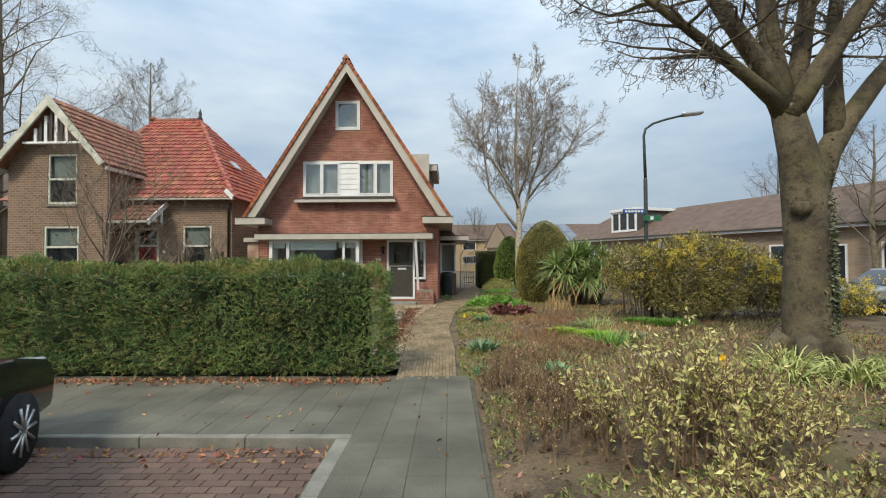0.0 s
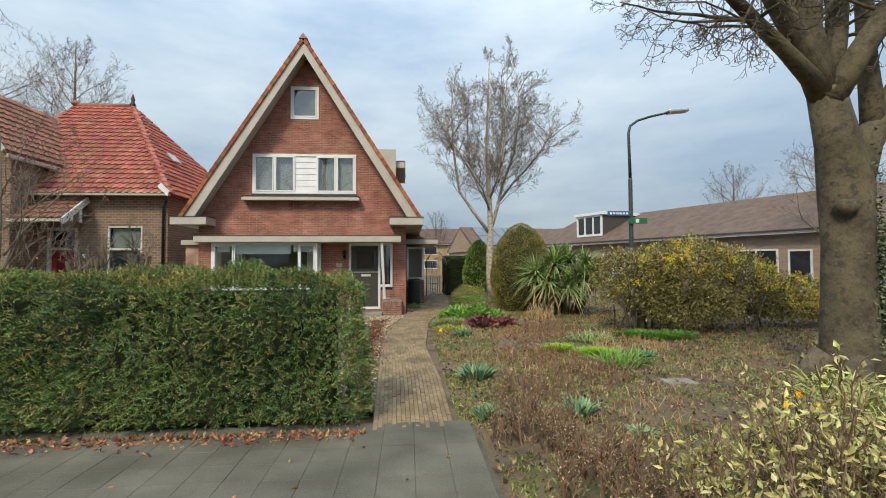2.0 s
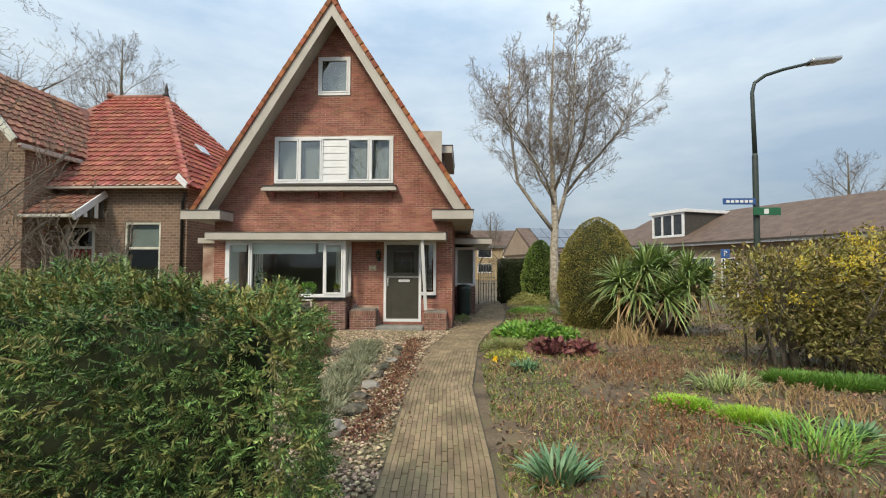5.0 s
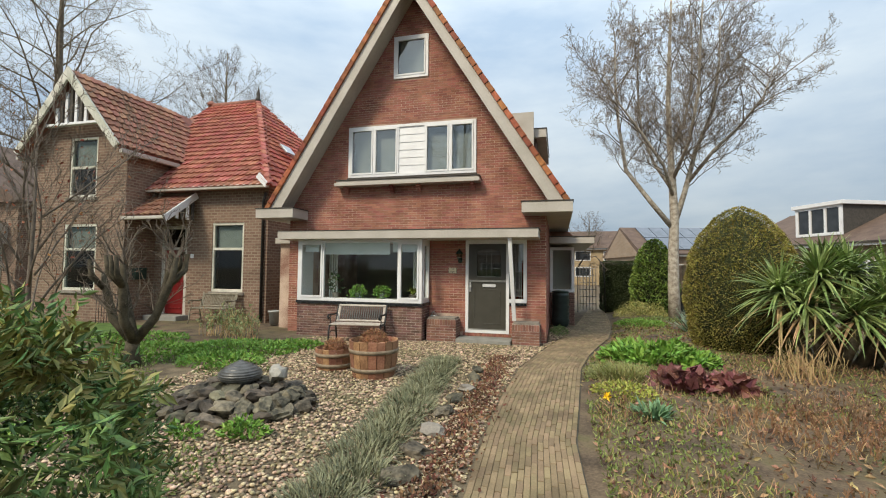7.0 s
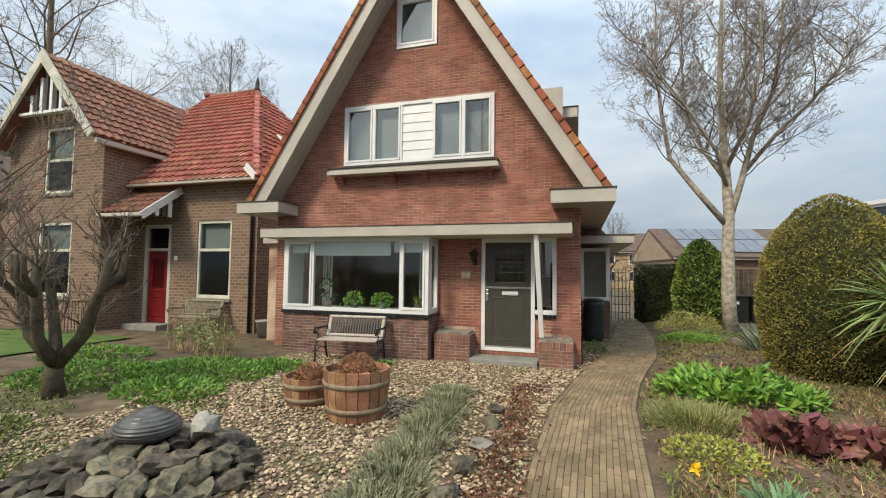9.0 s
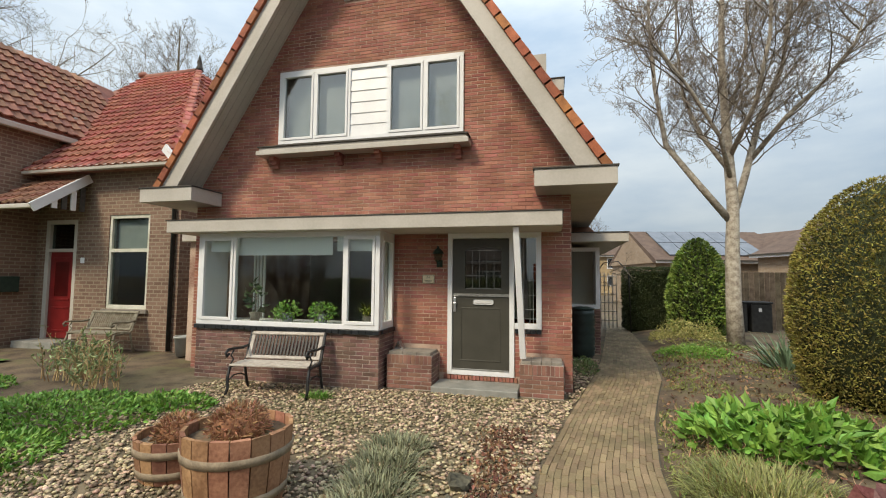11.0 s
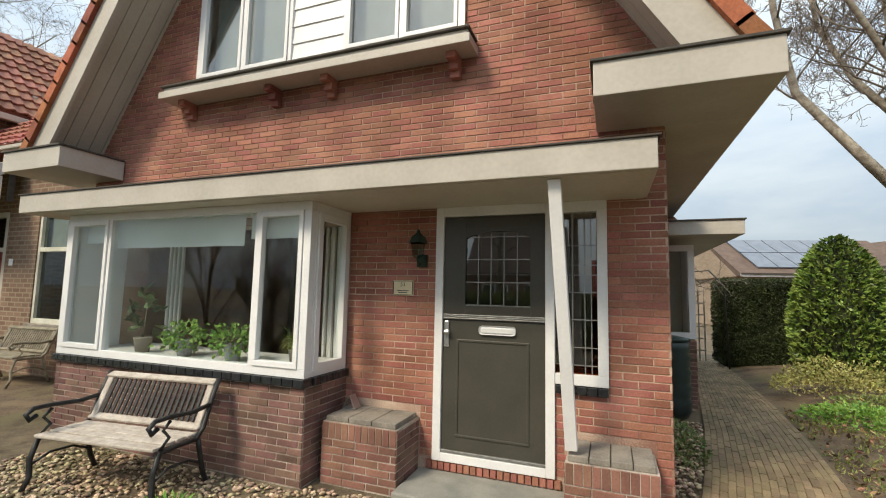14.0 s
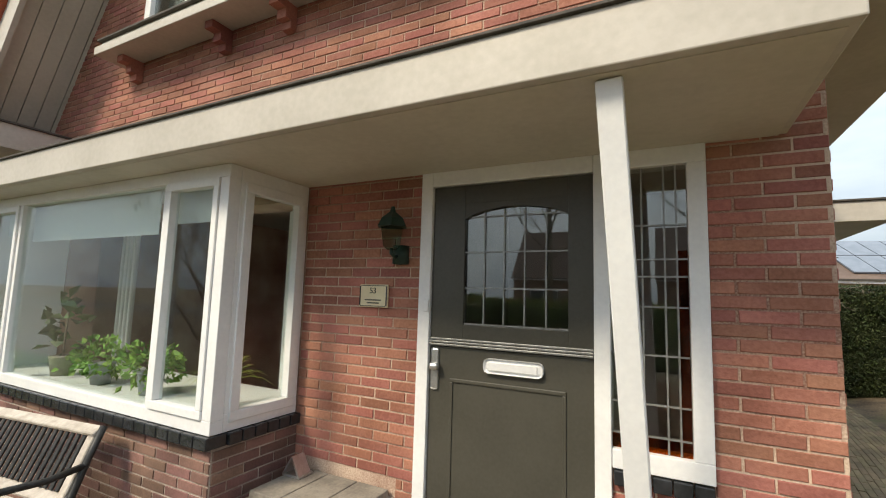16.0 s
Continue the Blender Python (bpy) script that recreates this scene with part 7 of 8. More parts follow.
mound("variegated_shrub", "low variegated yellow-green shrub beside the path", (2.35, 22.2), (0.85, 0.5), 0.62, 2600, 0.06, 0.03, leaf_mat("variegated_leaf", (0.24, 0.25, 0.07), (0.44, 0.4, 0.16), 0.4))
mound("ground_cover", "low green ground cover beside the path", (2.1, 20.6), (0.75, 0.6), 0.22, 1600, 0.06, 0.03, M_GREENLEAF)
mound("ground_cover", "low mossy cover under the birch", (2.7, 21.4), (0.7, 0.5), 0.15, 700, 0.06, 0.03, leaf_mat("moss_green", (0.1, 0.14, 0.04), (0.2, 0.24, 0.08)))
mound("ground_cover", "weeds between gravel and annex", (-0.25, 19.0), (0.22, 0.8), 0.16, 500, 0.06, 0.025, leaf_mat("weed_leaf", (0.1, 0.16, 0.05), (0.2, 0.26, 0.09)))

flag = box("flagstone", None, M_COPING, 3.05, 3.48, 7.66, 7.96, -0.04, 0.055, 0.012)
tagged(flag, "flat grey flagstone lying in the soil", "stone")

# leaf litter, moss and small weeds on the bed
n = 22000
x = rng.uniform(0.1, 9.5, n)
y = 1.5 + rng.uniform(0, 1, n) * 20
ok = np.array([i > (edge_at(PATH_R, j) + 0.04 if j > 6.5 else 0.28) for i, j in zip(x, y)])
x, y = x[ok], y[ok]
P = np.stack([x, y, [bed_z(i, j) + 0.012 for i, j in zip(x, y)]], 1)
lit = leaf_field("leaf_litter", P, np.tile([0.0, 0.0, 0.05], (len(P), 1)), 0.07, 0.04, leaf_mat("dead_leaf", (0.1, 0.06, 0.035), (0.33, 0.21, 0.12), 0.7, 0.9), None, jitter=0.6)
tagged(lit, "dry brown leaves scattered over the soil", "leaf litter", kind="stuff")
n = 90000
x, y = 0.1 + 9.4 * rng.uniform(0, 1, n) ** 1.3, 1.5 + rng.uniform(0, 1, n) ** 1.15 * 20
ok = np.array([i > (edge_at(PATH_R, j) + 0.05 if j > 6.5 else 0.3) and noise.noise((i * 0.8, j * 0.8, 7)) > -0.12 for i, j in zip(x, y)])
x, y = x[ok], y[ok]
P = np.stack([x, y, [bed_z(i, j) for i, j in zip(x, y)]], 1)
wd = leaf_field("bed_weeds", P, np.tile([0.0, 0.0, 0.6], (len(P), 1)), 0.055, 0.018, leaf_mat("small_weed", (0.11, 0.15, 0.035), (0.27, 0.3, 0.09), 0.5), None, jitter=0.7)
tagged(wd, "small weeds and moss on the soil", "weeds", kind="stuff")
n = 20000
x, y = 0.2 + 8.3 * rng.uniform(0, 1, n) ** 1.25, 5.2 + rng.uniform(0, 1, n) * 11.5
ok = np.array([i > edge_at(PATH_R, max(6.5, j)) + 0.25 and noise.noise((i * 0.7 + 9, j * 0.7, 2)) > -0.05 for i, j in zip(x, y)])
x, y = x[ok], y[ok]
dry = blade_field("dry_stalks", np.stack([x, y, [bed_z(i, j) - 0.01 for i, j in zip(x, y)]], 1), np.tile([0, 0, 0.7], (len(x), 1)), 0.19, 0.006, 0.25, leaf_mat("dry_stalk_tan", (0.22, 0.115, 0.055), (0.45, 0.31, 0.17), 0.6, 0.9), segs=2, jitter=0.5)
tagged(dry, "dry brown stalks over the garden bed", "dry plants", kind="stuff")
P = np.stack([rng.uniform(-8, -0.9, 1500), 6.5 - np.abs(rng.normal(0, 0.13, 1500)), np.full(1500, 0.006)], 1)
Q = np.stack([rng.uniform(-8, -1.0, 400), 4.42 - np.abs(rng.normal(0, 0.12, 400)), np.full(400, -0.07)], 1)
S = np.stack([rng.uniform(-8, 0.2, 160), rng.uniform(0.6, 6.4, 160), np.full(160, 0.008)], 1)
kl = leaf_field("kerb_leaves", np.concatenate([P, Q, S]), np.tile([0, 0, 0.04], (2060, 1)), 0.06, 0.035, leaf_mat("fallen_leaf", (0.26, 0.09, 0.04), (0.44, 0.25, 0.13), 0.6, 0.9), None, jitter=0.5)
tagged(kl, "fallen brown leaves along hedge and kerb", "leaf litter", kind="stuff")


# ---- front garden ----
def in_gravel(x, y):
    if 16.4 < y < 20.0 and x > WR + 0.05:
        return x < edge_at(PATH_L, y) - 0.02
    return x < edge_at(PATH_L, y) - 0.02 and x > (-8.0 if y < 11.9 else -6.2) - 0.9 * noise.noise((y * 0.7, 2.0, 0)) and not (y > 16.36 and -6.75 < x < -3.3) and not (y > 16.5 and x > -3.35 and x < -0.6) and y < 17.0


T = (1 + 5 ** 0.5) / 2
ICO = np.array([(-1, T, 0), (1, T, 0), (-1, -T, 0), (1, -T, 0), (0, -1, T), (0, 1, T), (0, -1, -T), (0, 1, -T), (T, 0, -1), (T, 0, 1), (-T, 0, -1), (-T, 0, 1)]) / math.hypot(1, T)
ICF = np.array([(0, 11, 5), (0, 5, 1), (0, 1, 7), (0, 7, 10), (0, 10, 11), (1, 5, 9), (5, 11, 4), (11, 10, 2), (10, 7, 6), (7, 1, 8), (3, 9, 4), (3, 4, 2), (3, 2, 6), (3, 6, 8), (3, 8, 9), (4, 9, 5), (2, 4, 11), (6, 2, 10), (8, 6, 7), (9, 8, 1)])
n = 82000
x, y = rng.uniform(-8.6, 0.2, n), 7.5 + rng.uniform(0, 1, n) * 12.5
ok = np.array([in_gravel(i, j) for i, j in zip(x, y)])
x, y = x[ok], y[ok]
n = len(x)
siz = rng.uniform(0.008, 0.025, n)
sc = np.stack([siz * rng.uniform(0.9, 1.5, n), siz, siz * rng.uniform(0.45, 0.75, n)], 1)
ang = rng.uniform(0, 6.28, n)
V = ICO[None] * sc[:, None, :]
V = np.stack([V[:, :, 0] * np.cos(ang)[:, None] - V[:, :, 1] * np.sin(ang)[:, None], V[:, :, 0] * np.sin(ang)[:, None] + V[:, :, 1] * np.cos(ang)[:, None], V[:, :, 2]], 2)
V += np.stack([x, y, -0.006 + rng.uniform(0, 0.012, n)], 1)[:, None, :]
Fc = (ICF[None] + (np.arange(n) * 12)[:, None, None]).reshape(-1, 3)
gravel = raw("gravel", V.reshape(-1, 3), Fc, M_GRAVEL, None, "", True)
tagged(gravel, "loose brown and white garden pebbles", "gravel", kind="stuff")
M_GBED = mat("sandy_gravel_bed", (0.07, 0.052, 0.033), (0.2, 0.155, 0.1), 0.95, 3, 0.6, 60)
add_patches(M_GBED, (0.08, 0.09, 0.03), 0.75, 0.48, 0.68, 0.7)
sheet("gravel_bed", -8.0, -0.62, 7.5, 16.95, lambda x, y: -0.012, M_GBED, "fine gravel between the pebbles", "gravel", 0.5)


def rock(name, label, c, r, seed, material, parent=None, group=""):
    vs = []
    for v in ICO2:
        k = 1 + 0.55 * noise.noise((v[0] * 1.6 + seed * 7.3, v[1] * 1.6, v[2] * 1.6)) + 0.22 * noise.noise((v[0] * 4 + seed, v[1] * 4, v[2] * 4))
        vs.append((v[0] * r[0] * k, v[1] * r[1] * k, v[2] * r[2] * k))
    ob = raw(name, vs, ICF2, material, parent)
    ob.matrix_basis = Matrix.Translation(c) @ pose(0, 0, 0, rng.uniform(-18, 18), rng.uniform(-18, 18), rng.uniform(0, 360))
    return tagged(ob, label, "rock", group)


bm = bmesh.new()
bmesh.ops.create_icosphere(bm, subdivisions=2, radius=1.0)
bm.verts.ensure_lookup_table()
ICO2 = [tuple(v.co) for v in bm.verts]
ICF2 = [[v.index for v in f.verts] for f in bm.faces]
bm.free()
sc_ = (-4.05, 11.17)
k = 0
for ring, cnt, rad, z in ((0, 24, 0.8, 0.04), (1, 19, 0.62, 0.12), (2, 13, 0.44, 0.2), (3, 8, 0.28, 0.24), (4, 3, 0.1, 0.2)):
    for i in range(cnt):
        a = 2 * math.pi * (i + 0.4 * ring) / cnt + rng.uniform(-0.1, 0.1)
        s = rng.uniform(0.8, 1.25)
        rock("pile_rock", "dark rough rock in a fountain pile", (sc_[0] + rad * math.cos(a) * 1.05, sc_[1] + rad * 0.9 * math.sin(a), z), (0.15 * s, 0.1 * s, 0.065 * s), k, M_ROCK, None, "rocks of the fountain pile")
        k += 1
M_RIB = mat("ribbed_dark_ceramic", (0.05, 0.05, 0.048), (0.12, 0.12, 0.115), 0.35, 6, 0.1)
prof = []
for i in range(41):
    t = i / 40
    r = 0.25 * math.sin(math.pi * (0.12 + 0.86 * t)) + 0.008 * math.cos(t * 40 * math.pi * 0.55)
    prof.append((max(0.0, r), 0.3 * t))
ball = thing("ribbed_fountain_stone", (sc_[0], sc_[1], 0.25), "dark ribbed round ceramic fountain on the rock pile", "fountain")
lathe("ribbed_body", prof, (sc_[0], sc_[1], 0.24), M_RIB, ball, sides=32)
rock("pile_rock", "pale rock on the fountain pile", (sc_[0] + 0.36, sc_[1] + 0.24, 0.36), (0.16, 0.12, 0.1), 77, mat("pale_rock", (0.2, 0.19, 0.16), (0.36, 0.34, 0.3), 0.85, 5, 0.6, 30), None, "rocks of the fountain pile")
for i in range(9):
    y = 9.3 + 0.55 * i + rng.uniform(-0.05, 0.05)
    rock("edging_rock", "grey edging rock beside the lavender", (-1.52 - 0.035 * max(0, y - 12) + rng.uniform(-0.06, 0.06), y, 0.03), (0.15, 0.11, 0.06), 100 + i, M_ROCK if i % 3 else M_COPING, None, "edging rocks")

n = 2600
y = rng.uniform(9.0, 15.2, n)
x = -1.25 - 0.03 * np.maximum(0, y - 12) + rng.normal(0, 0.13, n)
strip = leaf_field("dead_leaf_strip", np.stack([x, y, np.full(n, 0.016)], 1), np.tile([0, 0, 0.08], (n, 1)), 0.05, 0.03, leaf_mat("dark_red_dead_leaf", (0.1, 0.045, 0.03), (0.24, 0.12, 0.07), 0.5, 0.9), None, jitter=0.6)
tagged(strip, "dark red dead leaves on the gravel", "leaf litter", kind="stuff")

# half barrels
M_STAVE = mat("weathered_barrel_oak", (0.2, 0.09, 0.05), (0.37, 0.19, 0.11), 0.75, 5, 0.4, 40, vary="object", spread=0.3)
M_HOOP = mat("rusty_hoop", (0.22, 0.17, 0.12), (0.34, 0.27, 0.19), 0.75, 12, 0.3, 60, metal=0.3)
M_DRYHEAP = mat("dry_plant_heap", (0.16, 0.065, 0.035), (0.3, 0.14, 0.07), 0.95, 8, 0.8, 40)


def barrel(c, r, h, label):
    b = thing("half_barrel", (c[0], c[1], 0), label, "planter", "half barrels")
    n = 18
    prof = [(0.0, 0.84), (0.33, 0.93), (0.66, 0.985), (1.0, 1.0)]
    for i in range(n):
        a0, a1 = 2 * math.pi * i / n + 0.012, 2 * math.pi * (i + 1) / n - 0.012
        vs = []
        for t, q in prof:
            for rr in (r * q, r * q - 0.03):
                for a in (a0, a1):
                    vs.append((c[0] + rr * math.cos(a), c[1] + rr * math.sin(a), h * t + (rng.uniform(-0.006, 0.006) if t == 1 else 0)))
        fs = []
        for j in range(3):
            o = 4 * j
            fs += [[o, o + 1, o + 5, o + 4], [o + 3, o + 2, o + 6, o + 7], [o + 2, o, o + 4, o + 6], [o + 1, o + 3, o + 7, o + 5]]
        fs += [[12, 13, 15, 14], [2, 3, 1, 0]]
        raw("stave", vs, fs, M_STAVE, b)
    for t in (0.22, 0.72):
        q = np.interp(t, [p[0] for p in prof], [p[1] for p in prof]) * r + 0.004
        lathe("hoop", [(q - 0.01, -0.03), (q, -0.03), (q + 0.006, 0.03), (q - 0.01, 0.03)], (c[0], c[1], h * t), M_HOOP, b, sides=30)
    lathe("soil", [(r * 0.93, 0.0), (r * 0.9, 0.02), (0.0, 0.03)], (c[0], c[1], h - 0.09), M_SOIL, b, sides=20)
    P, D = ball_points(1500, (c[0], c[1], h - 0.04), (r * 0.52, r * 0.52, 0.17))
    leaf_field("dry_plant", P[P[:, 2] > h - 0.06], D[P[:, 2] > h - 0.06], 0.06, 0.012, leaf_mat("dry_stalk", (0.22, 0.1, 0.05), (0.4, 0.22, 0.12)), b, "dried clipped plant", jitter=0.5)
    lathe("root_mound", [(r * 0.5, 0.0), (r * 0.46, 0.08), (r * 0.3, 0.13), (0.0, 0.15)], (c[0], c[1], h - 0.07), M_DRYHEAP, b, sides=16)


barrel((-3.93, 13.35), 0.335, 0.34, "small weathered half barrel with dried plant")
barrel((-3.1, 13.05), 0.39, 0.56, "large weathered half barrel with dried plant")


# bench
def bench(name, label, m, wood, metal, cat="bench"):
    b = thing(name, (0, 0, 0), label, cat)
    W = 1.16
    for i, (y, z) in enumerate(((-0.2, 0.42), (-0.09, 0.425), (0.02, 0.425), (0.13, 0.42))):
        box("seat_slat", b, wood, -W / 2, W / 2, y - 0.048, y + 0.048, z, z + 0.028, 0.008)
    bk = lambda t: Vector((0, 0.2 + 0.16 * t, 0.47 + 0.38 * t))
    for t in (0.04, 0.97):
        bm = bmesh.new()
        p = bk(t)
        bar(bm, (-W / 2, p.y, p.z), (W / 2, p.y, p.z), 0.075, 0.028, (0, -0.39, 0.92), 0.006)
        part("back_rail", bm, wood, b)
    for x in (-W / 2 + 0.035, W / 2 - 0.035):
        bm = bmesh.new()
        bar(bm, (x, bk(0.05).y, bk(0.05).z), (x, bk(0.95).y, bk(0.95).z), 0.06, 0.028, (0, -0.92, 0.39), 0.006)
        part("back_stile", bm, wood, b)
    for i in range(19):
        x = -W / 2 + 0.1 + (W - 0.2) * i / 18
        bm = bmesh.new()
        bar(bm, (x, bk(0.12).y, bk(0.12).z), (x, bk(0.9).y, bk(0.9).z), 0.03, 0.014, (0, -0.92, 0.39), 0.003)
        part("back_slat", bm, metal, b)
    for s in (-1, 1):
        x = s * (W / 2 + 0.012)
        runs = [
            ([(x, -0.3, -0.02), (x, -0.24, 0.1), (x, -0.25, 0.25), (x, -0.2, 0.4), (x, -0.05, 0.41), (x, 0.15, 0.4), (x, 0.22, 0.47), (x, 0.3, 0.7), (x, 0.37, 0.87)], 0.021),
            ([(x, 0.3, -0.02), (x, 0.24, 0.12), (x, 0.2, 0.28), (x, 0.17, 0.4)], 0.021),
            ([(x, -0.24, 0.2), (x, -0.1, 0.26), (x, 0.08, 0.25), (x, 0.22, 0.18)], 0.011),
            ([(x, 0.3, 0.66), (x, 0.1, 0.64), (x, -0.12, 0.66), (x, -0.26, 0.66), (x, -0.31, 0.62), (x, -0.28, 0.57), (x, -0.23, 0.6)], 0.02),
            ([(x, -0.2, 0.42), (x, -0.12, 0.5), (x, -0.18, 0.57), (x, -0.12, 0.63)], 0.014),
        ]
        tubes("iron_end", runs, metal, b, "black cast-iron scrolled bench end", sides=7)
    return turned(b, m)


M_PALEWOOD = mat("pale_weathered_slat", (0.35, 0.3, 0.255), (0.52, 0.465, 0.41), 0.7, 12, 0.25, 50)
M_GREYWOOD = mat("mossy_grey_wood", (0.16, 0.14, 0.1), (0.28, 0.25, 0.19), 0.85, 12, 0.4, 50)
bench("garden_bench", "pale wooden garden bench with black iron ends on the gravel", pose(-4.72, 15.86, 0.0, 0, 0, 7) @ Matrix.Diagonal((1, 1, 0.95, 1)), M_PALEWOOD, M_BLACK)
bench("garden_bench", "old grey wooden bench before the neighbouring house", pose(-10.4, 17.75, 0.0, 0, 0, 4), M_GREYWOOD, M_GREYWOOD)
pot = thing("planter_pot", (-8.35, 17.9, 0), "pale grey tapered plastic pot", "pot")
lathe("pot_body", [(0.12, 0.0), (0.16, 0.36), (0.18, 0.37), (0.18, 0.41), (0.15, 0.41), (0.14, 0.36)], (-8.35, 17.9, 0.0), mat("grey_plastic", (0.28, 0.29, 0.27), (0.36, 0.37, 0.35), 0.5, 5, 0.05), pot, sides=20)

# lavender strip, weeds, small shrubs
M_LAV = leaf_mat("lavender_leaf", (0.14, 0.15, 0.085), (0.28, 0.28, 0.17), 0.4, 0.8)
for i in range(12):
    y = 9.35 + 0.45 * i
    tuft("lavender", "grey-green lavender cushion beside the gravel", (-1.88 - 0.035 * i + rng.uniform(-0.05, 0.05), y), (0.3, 0.32), 620, 0.19, 0.009, 0.35, M_LAV, group="lavender edging")
for x, y, sx, sy, n in ((-6.6, 14.2, 1.3, 0.9, 2600), (-7.9, 13.4, 1.2, 0.9, 1800), (-5.6, 14.9, 0.6, 0.4, 700), (-6.6, 10.5, 0.9, 1.2, 1400), (-5.2, 9.6, 0.5, 0.5, 500), (-3.31, 10.34, 0.25, 0.16, 220), (-3.84, 10.1, 0.18, 0.1, 90), (-4.76, 10.3, 0.3, 0.12, 120), (-6.0, 13.1, 0.8, 0.55, 1100), (-9.5, 14.6, 1.1, 0.8, 1200)):
    mound("green_weeds", "patch of fresh green weeds on the gravel", (x, y), (sx, sy), 0.16, n, 0.075, 0.04, M_GREENLEAF if n != 1400 else leaf_mat("olive_weed", (0.12, 0.15, 0.04), (0.24, 0.27, 0.09)), group="weed patches")
for x, y in ((-7.9, 15.6), (-7.2, 15.2), (-8.5, 15.7)):
    leafy_bush("perennial_stalks", "green and straw perennial stalks", (x, y), 0.35, 0.3, 0.75, 22, 260, 0.09, 0.035, leaf_mat("stalk_leaf", (0.16, 0.24, 0.08), (0.36, 0.4, 0.2)), M_DRY, (3,))
n = 14000
x, y = rng.uniform(-9.5, -3.0, n), rng.uniform(8.2, 13.0, n)
ok = np.array([noise.noise((i * 0.9, j * 0.9, 31)) > 0.16 * (i + 5.5) / 3 for i, j in zip(x, y)])
x, y = x[ok], y[ok]
gw = leaf_field("gravel_weeds", np.stack([x, y, np.full(len(x), 0.005)], 1), np.tile([0.0, 0.0, 0.5], (len(x), 1)), 0.06, 0.022, leaf_mat("gravel_moss_leaf", (0.09, 0.13, 0.03), (0.2, 0.26, 0.07), 0.5), None, jitter=0.7)
tagged(gw, "moss and tiny weeds between the pebbles", "weeds", kind="stuff")
tuft("gravel_tuft", "small green tuft by the bench", (-4.0, 15.75), (0.2, 0.08), 160, 0.16, 0.012, 0.3, M_GREENLEAF)

# rain barrel, bins, fence, gate
rb = thing("rain_barrel", (-0.2, 20.25, 0), "dark green ribbed plastic rain barrel", "barrel")
prof = [(0.2, 0.0)]
for i in range(9):
    prof += [(0.235 + 0.012 * (i % 2), 0.06 + 0.1 * i), (0.25 + 0.012 * (i % 2), 0.1 + 0.1 * i)]
lathe("barrel_body", prof + [(0.24, 1.0), (0.2, 1.02)], (-0.2, 20.25, 0.0), mat("dark_green_plastic", (0.016, 0.03, 0.028), (0.028, 0.045, 0.042), 0.4, 5, 0.05), rb, sides=26)
lathe("lid", [(0.25, 0.0), (0.25, 0.03), (0.1, 0.06), (0.0, 0.06)], (-0.2, 20.25, 1.02), M_GREEN, rb, sides=26)
for x in (4.55, 5.2):
    bn = thing("wheelie_bin", (x, 25.6, 0), "black wheelie bin beside the fence", "bin", "wheelie bins")
    box("bin_body", bn, M_BLACK, x - 0.28, x + 0.28, 25.3, 25.95, 0.05, 0.98, 0.03)
    box("lid", bn, M_BLACK, x - 0.3, x + 0.3, 25.26, 25.98, 0.985, 1.04, 0.02)
    box("label_plate", bn, M_WHITE, x - 0.08, x + 0.0, 25.29, 25.298, 0.75, 0.85, 0)
fence = thing("wooden_fence", (7, 27, 0), "weathered vertical board fence", "fence")
M_FENCE = mat("weathered_fence_board", (0.12, 0.085, 0.055), (0.22, 0.165, 0.11), 0.85, 6, 0.4, 40, vary="object", spread=0.25)
for i in range(26):
    x = 4.0 + 0.15 * i
    box("board", fence, M_FENCE, x, x + 0.135, 26.9, 26.93, 0.0, 1.95 if i < 17 else 1.95 - 0.11 * (i - 17), 0.004)
for z in (0.4, 1.1):
    box("rail", fence, M_FENCE, 4.0, 7.9, 26.932, 26.98, z, z + 0.08, 0.004)
gate = thing("trellis_gate", (1.0, 26.5, 0), "pale wooden trellis gate at the end of the path", "gate")
for i in range(6):
    x = 0.62 + 0.13 * i
    box("upright", gate, M_PALEWOOD, x, x + 0.035, 26.4, 26.43, 0.0, 1.9, 0.003)
for i in range(6):
    box("cross_slat", gate, M_PALEWOOD, 0.6, 1.32, 26.435, 26.46, 0.25 + 0.3 * i, 0.285 + 0.3 * i, 0.003)
arch_ = thing("garden_arch", (1.0, 25.2, 0), "dark garden arch overgrown with bare vines", "arch")
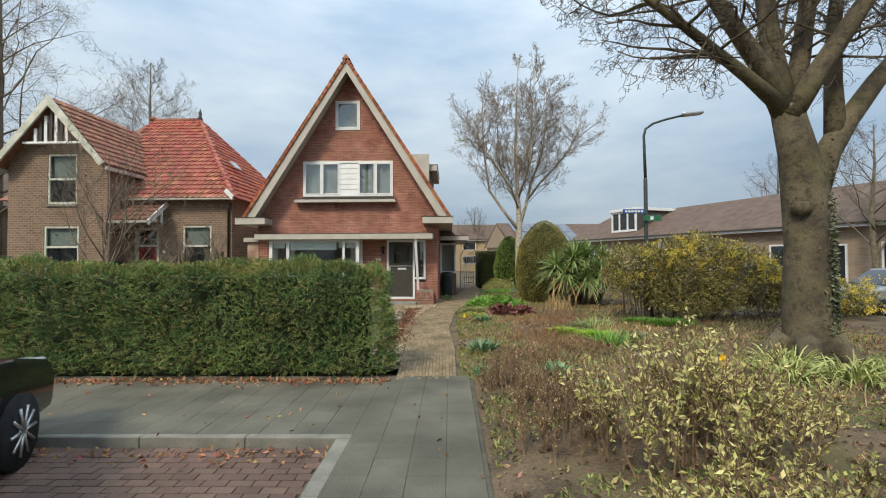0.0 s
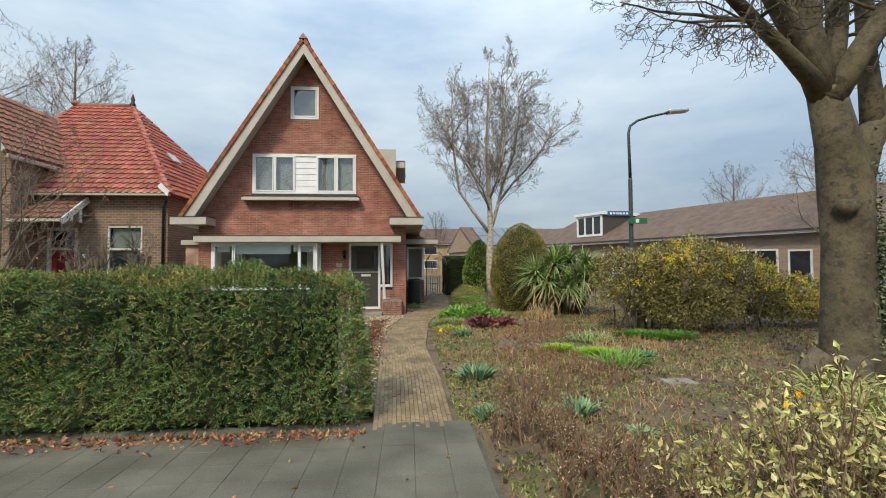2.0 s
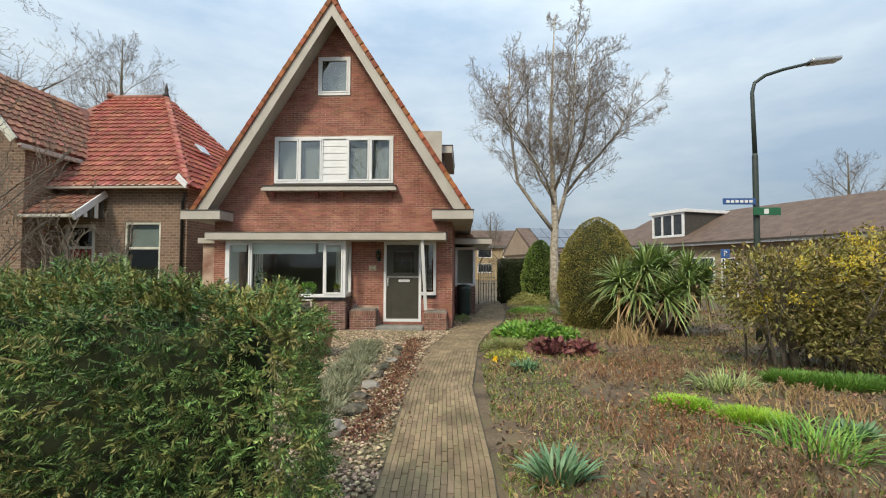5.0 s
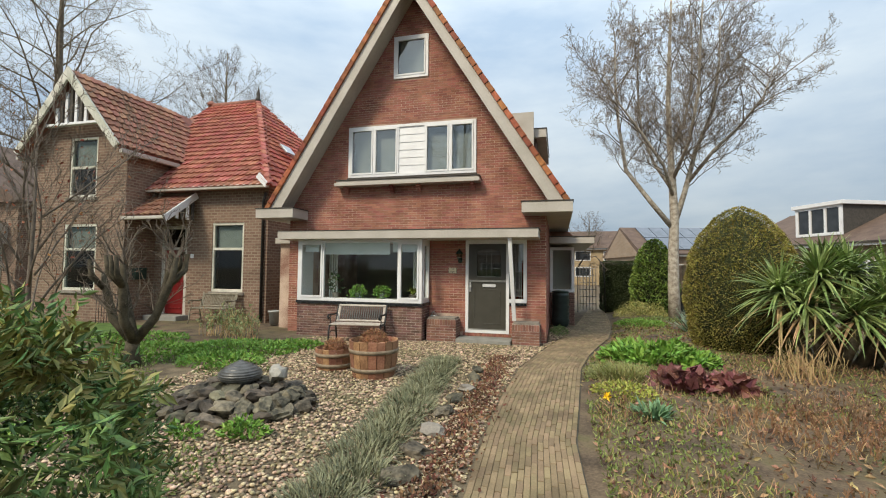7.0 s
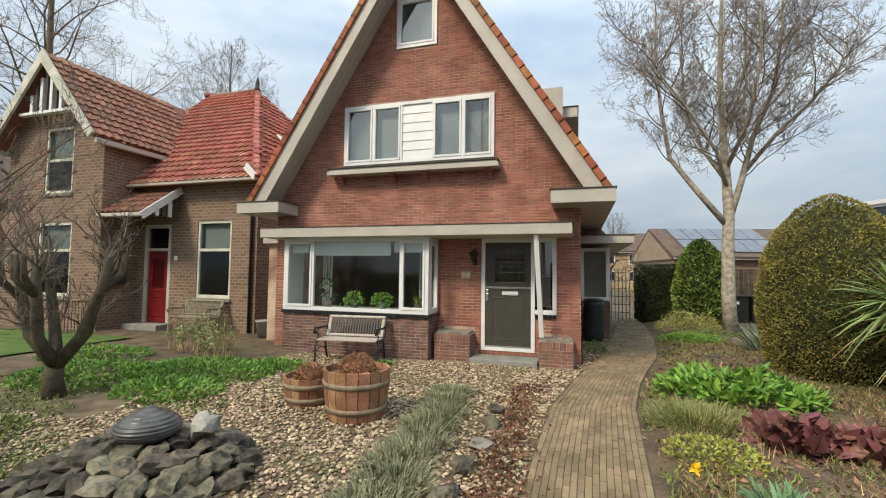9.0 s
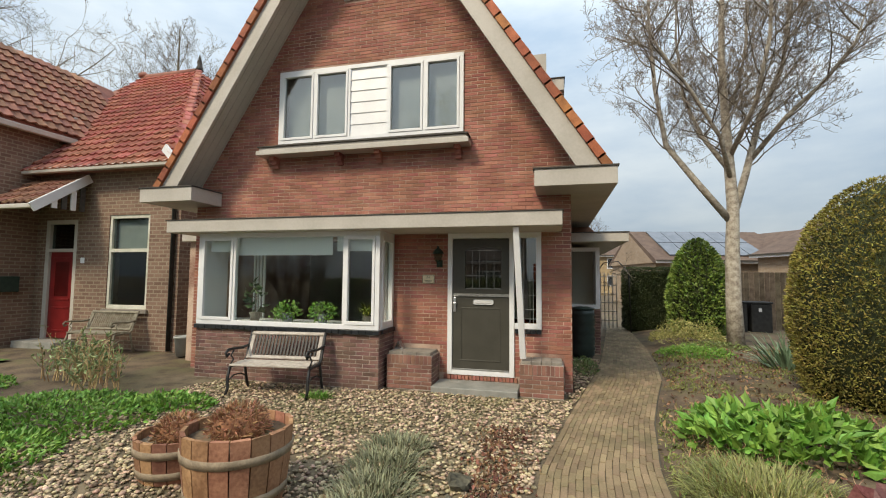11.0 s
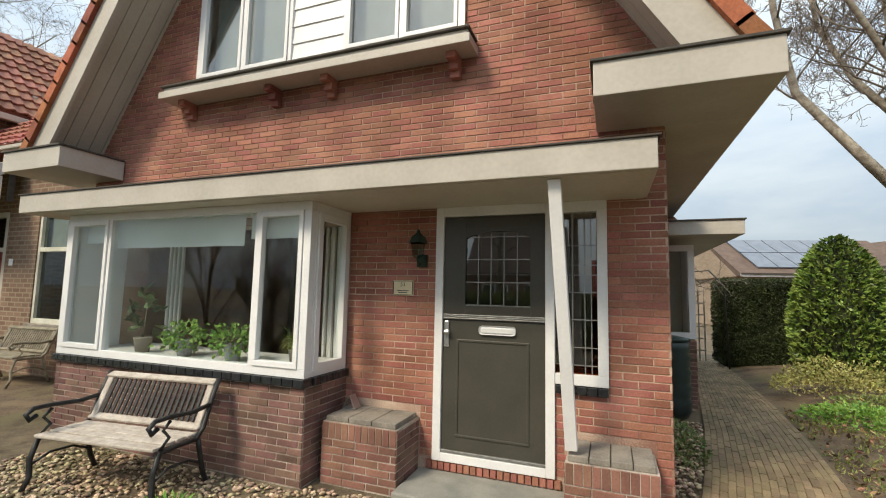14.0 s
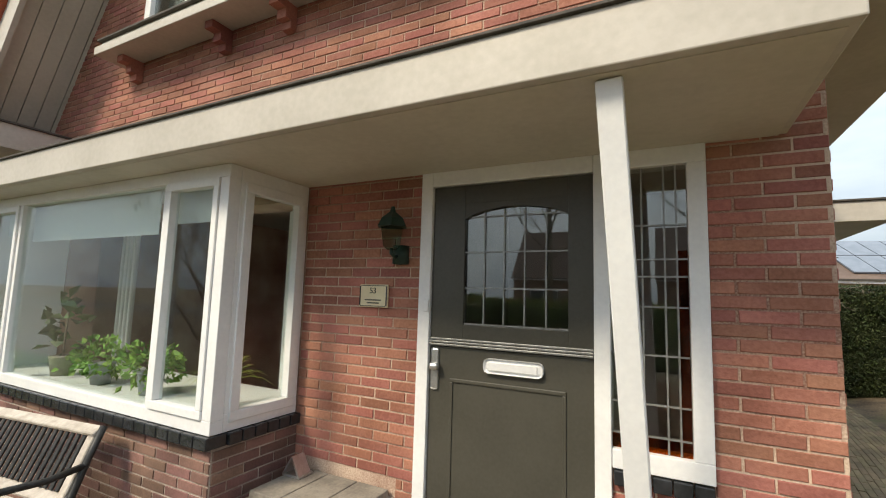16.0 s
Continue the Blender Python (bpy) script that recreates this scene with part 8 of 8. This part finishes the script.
runs = [([(0.5, 25.2, 0.0), (0.5, 25.2, 1.8), (0.75, 25.2, 2.2), (1.2, 25.2, 2.25), (1.5, 25.2, 1.9), (1.55, 25.2, 0.0)], 0.02)]
tw = []
for i in range(16):
    grow(runs, tw, (rng.uniform(0.5, 1.5), 25.2, rng.uniform(1.6, 2.2)), rng.normal(0, 1, 3), 0.6, 0.012, 1, 0.7, 0.1, (3, 3, 2))
tubes("hoop", runs[:1], M_BLACK, arch_, sides=8)
tubes("vine_crown", runs[1:] + tw, M_TWIG, arch_, sides=3, smooth=False)

# plants on the bay sill
for x, kind in ((-5.75, 1), (-5.12, 0), (-4.47, 0), (-3.68, 2)):
    p = thing("potted_plant", (x, 16.75, 0.9), "green potted plant on the window sill", "plant", "plants on the sill")
    lathe("pot", [(0.065, 0.0), (0.09, 0.15), (0.095, 0.16), (0.08, 0.16)], (x, 16.72, 0.9), M_COPING if kind else mat("grey_pot", (0.2, 0.22, 0.24), (0.28, 0.3, 0.32), 0.5, 5, 0), p, sides=18)
    if kind == 0:
        P, D = ball_points(260, (x, 16.72, 1.1), (0.17, 0.14, 0.1))
        P = P + rng.normal(0, 0.035, P.shape)
        leaf_field("foliage", P, D, 0.06, 0.05, M_GREENLEAF, p, jitter=0.5)
    elif kind == 1:
        P = np.array([(x + rng.normal(0, 0.09), 16.72 + rng.normal(0, 0.07), rng.uniform(1.1, 1.55)) for _ in range(26)])
        leaf_field("foliage", P, P - [x, 16.72, 1.2], 0.14, 0.1, leaf_mat("rubber_leaf", (0.03, 0.06, 0.02), (0.07, 0.12, 0.04)), p, jitter=0.6)
        tubes("stem", [([(x, 16.72, 1.0), (x + 0.03, 16.72, 1.5)], 0.008)], M_TWIG, p, sides=5)
    else:
        a = rng.uniform(0, 6.28, 90)
        blade_field("fronds", np.tile([x, 16.72, 1.05], (90, 1)), np.stack([np.cos(a) * 0.4, np.sin(a) * 0.4, np.full(90, 1.0)], 1), 0.42, 0.014, 0.6, leaf_mat("fern_frond", (0.16, 0.2, 0.03), (0.3, 0.32, 0.06)), p)

# ---- bricks nearest to the walk ----
for r in near:
    brick_piece("brick", r, M_BRICK_P, front, on_front, Matrix())
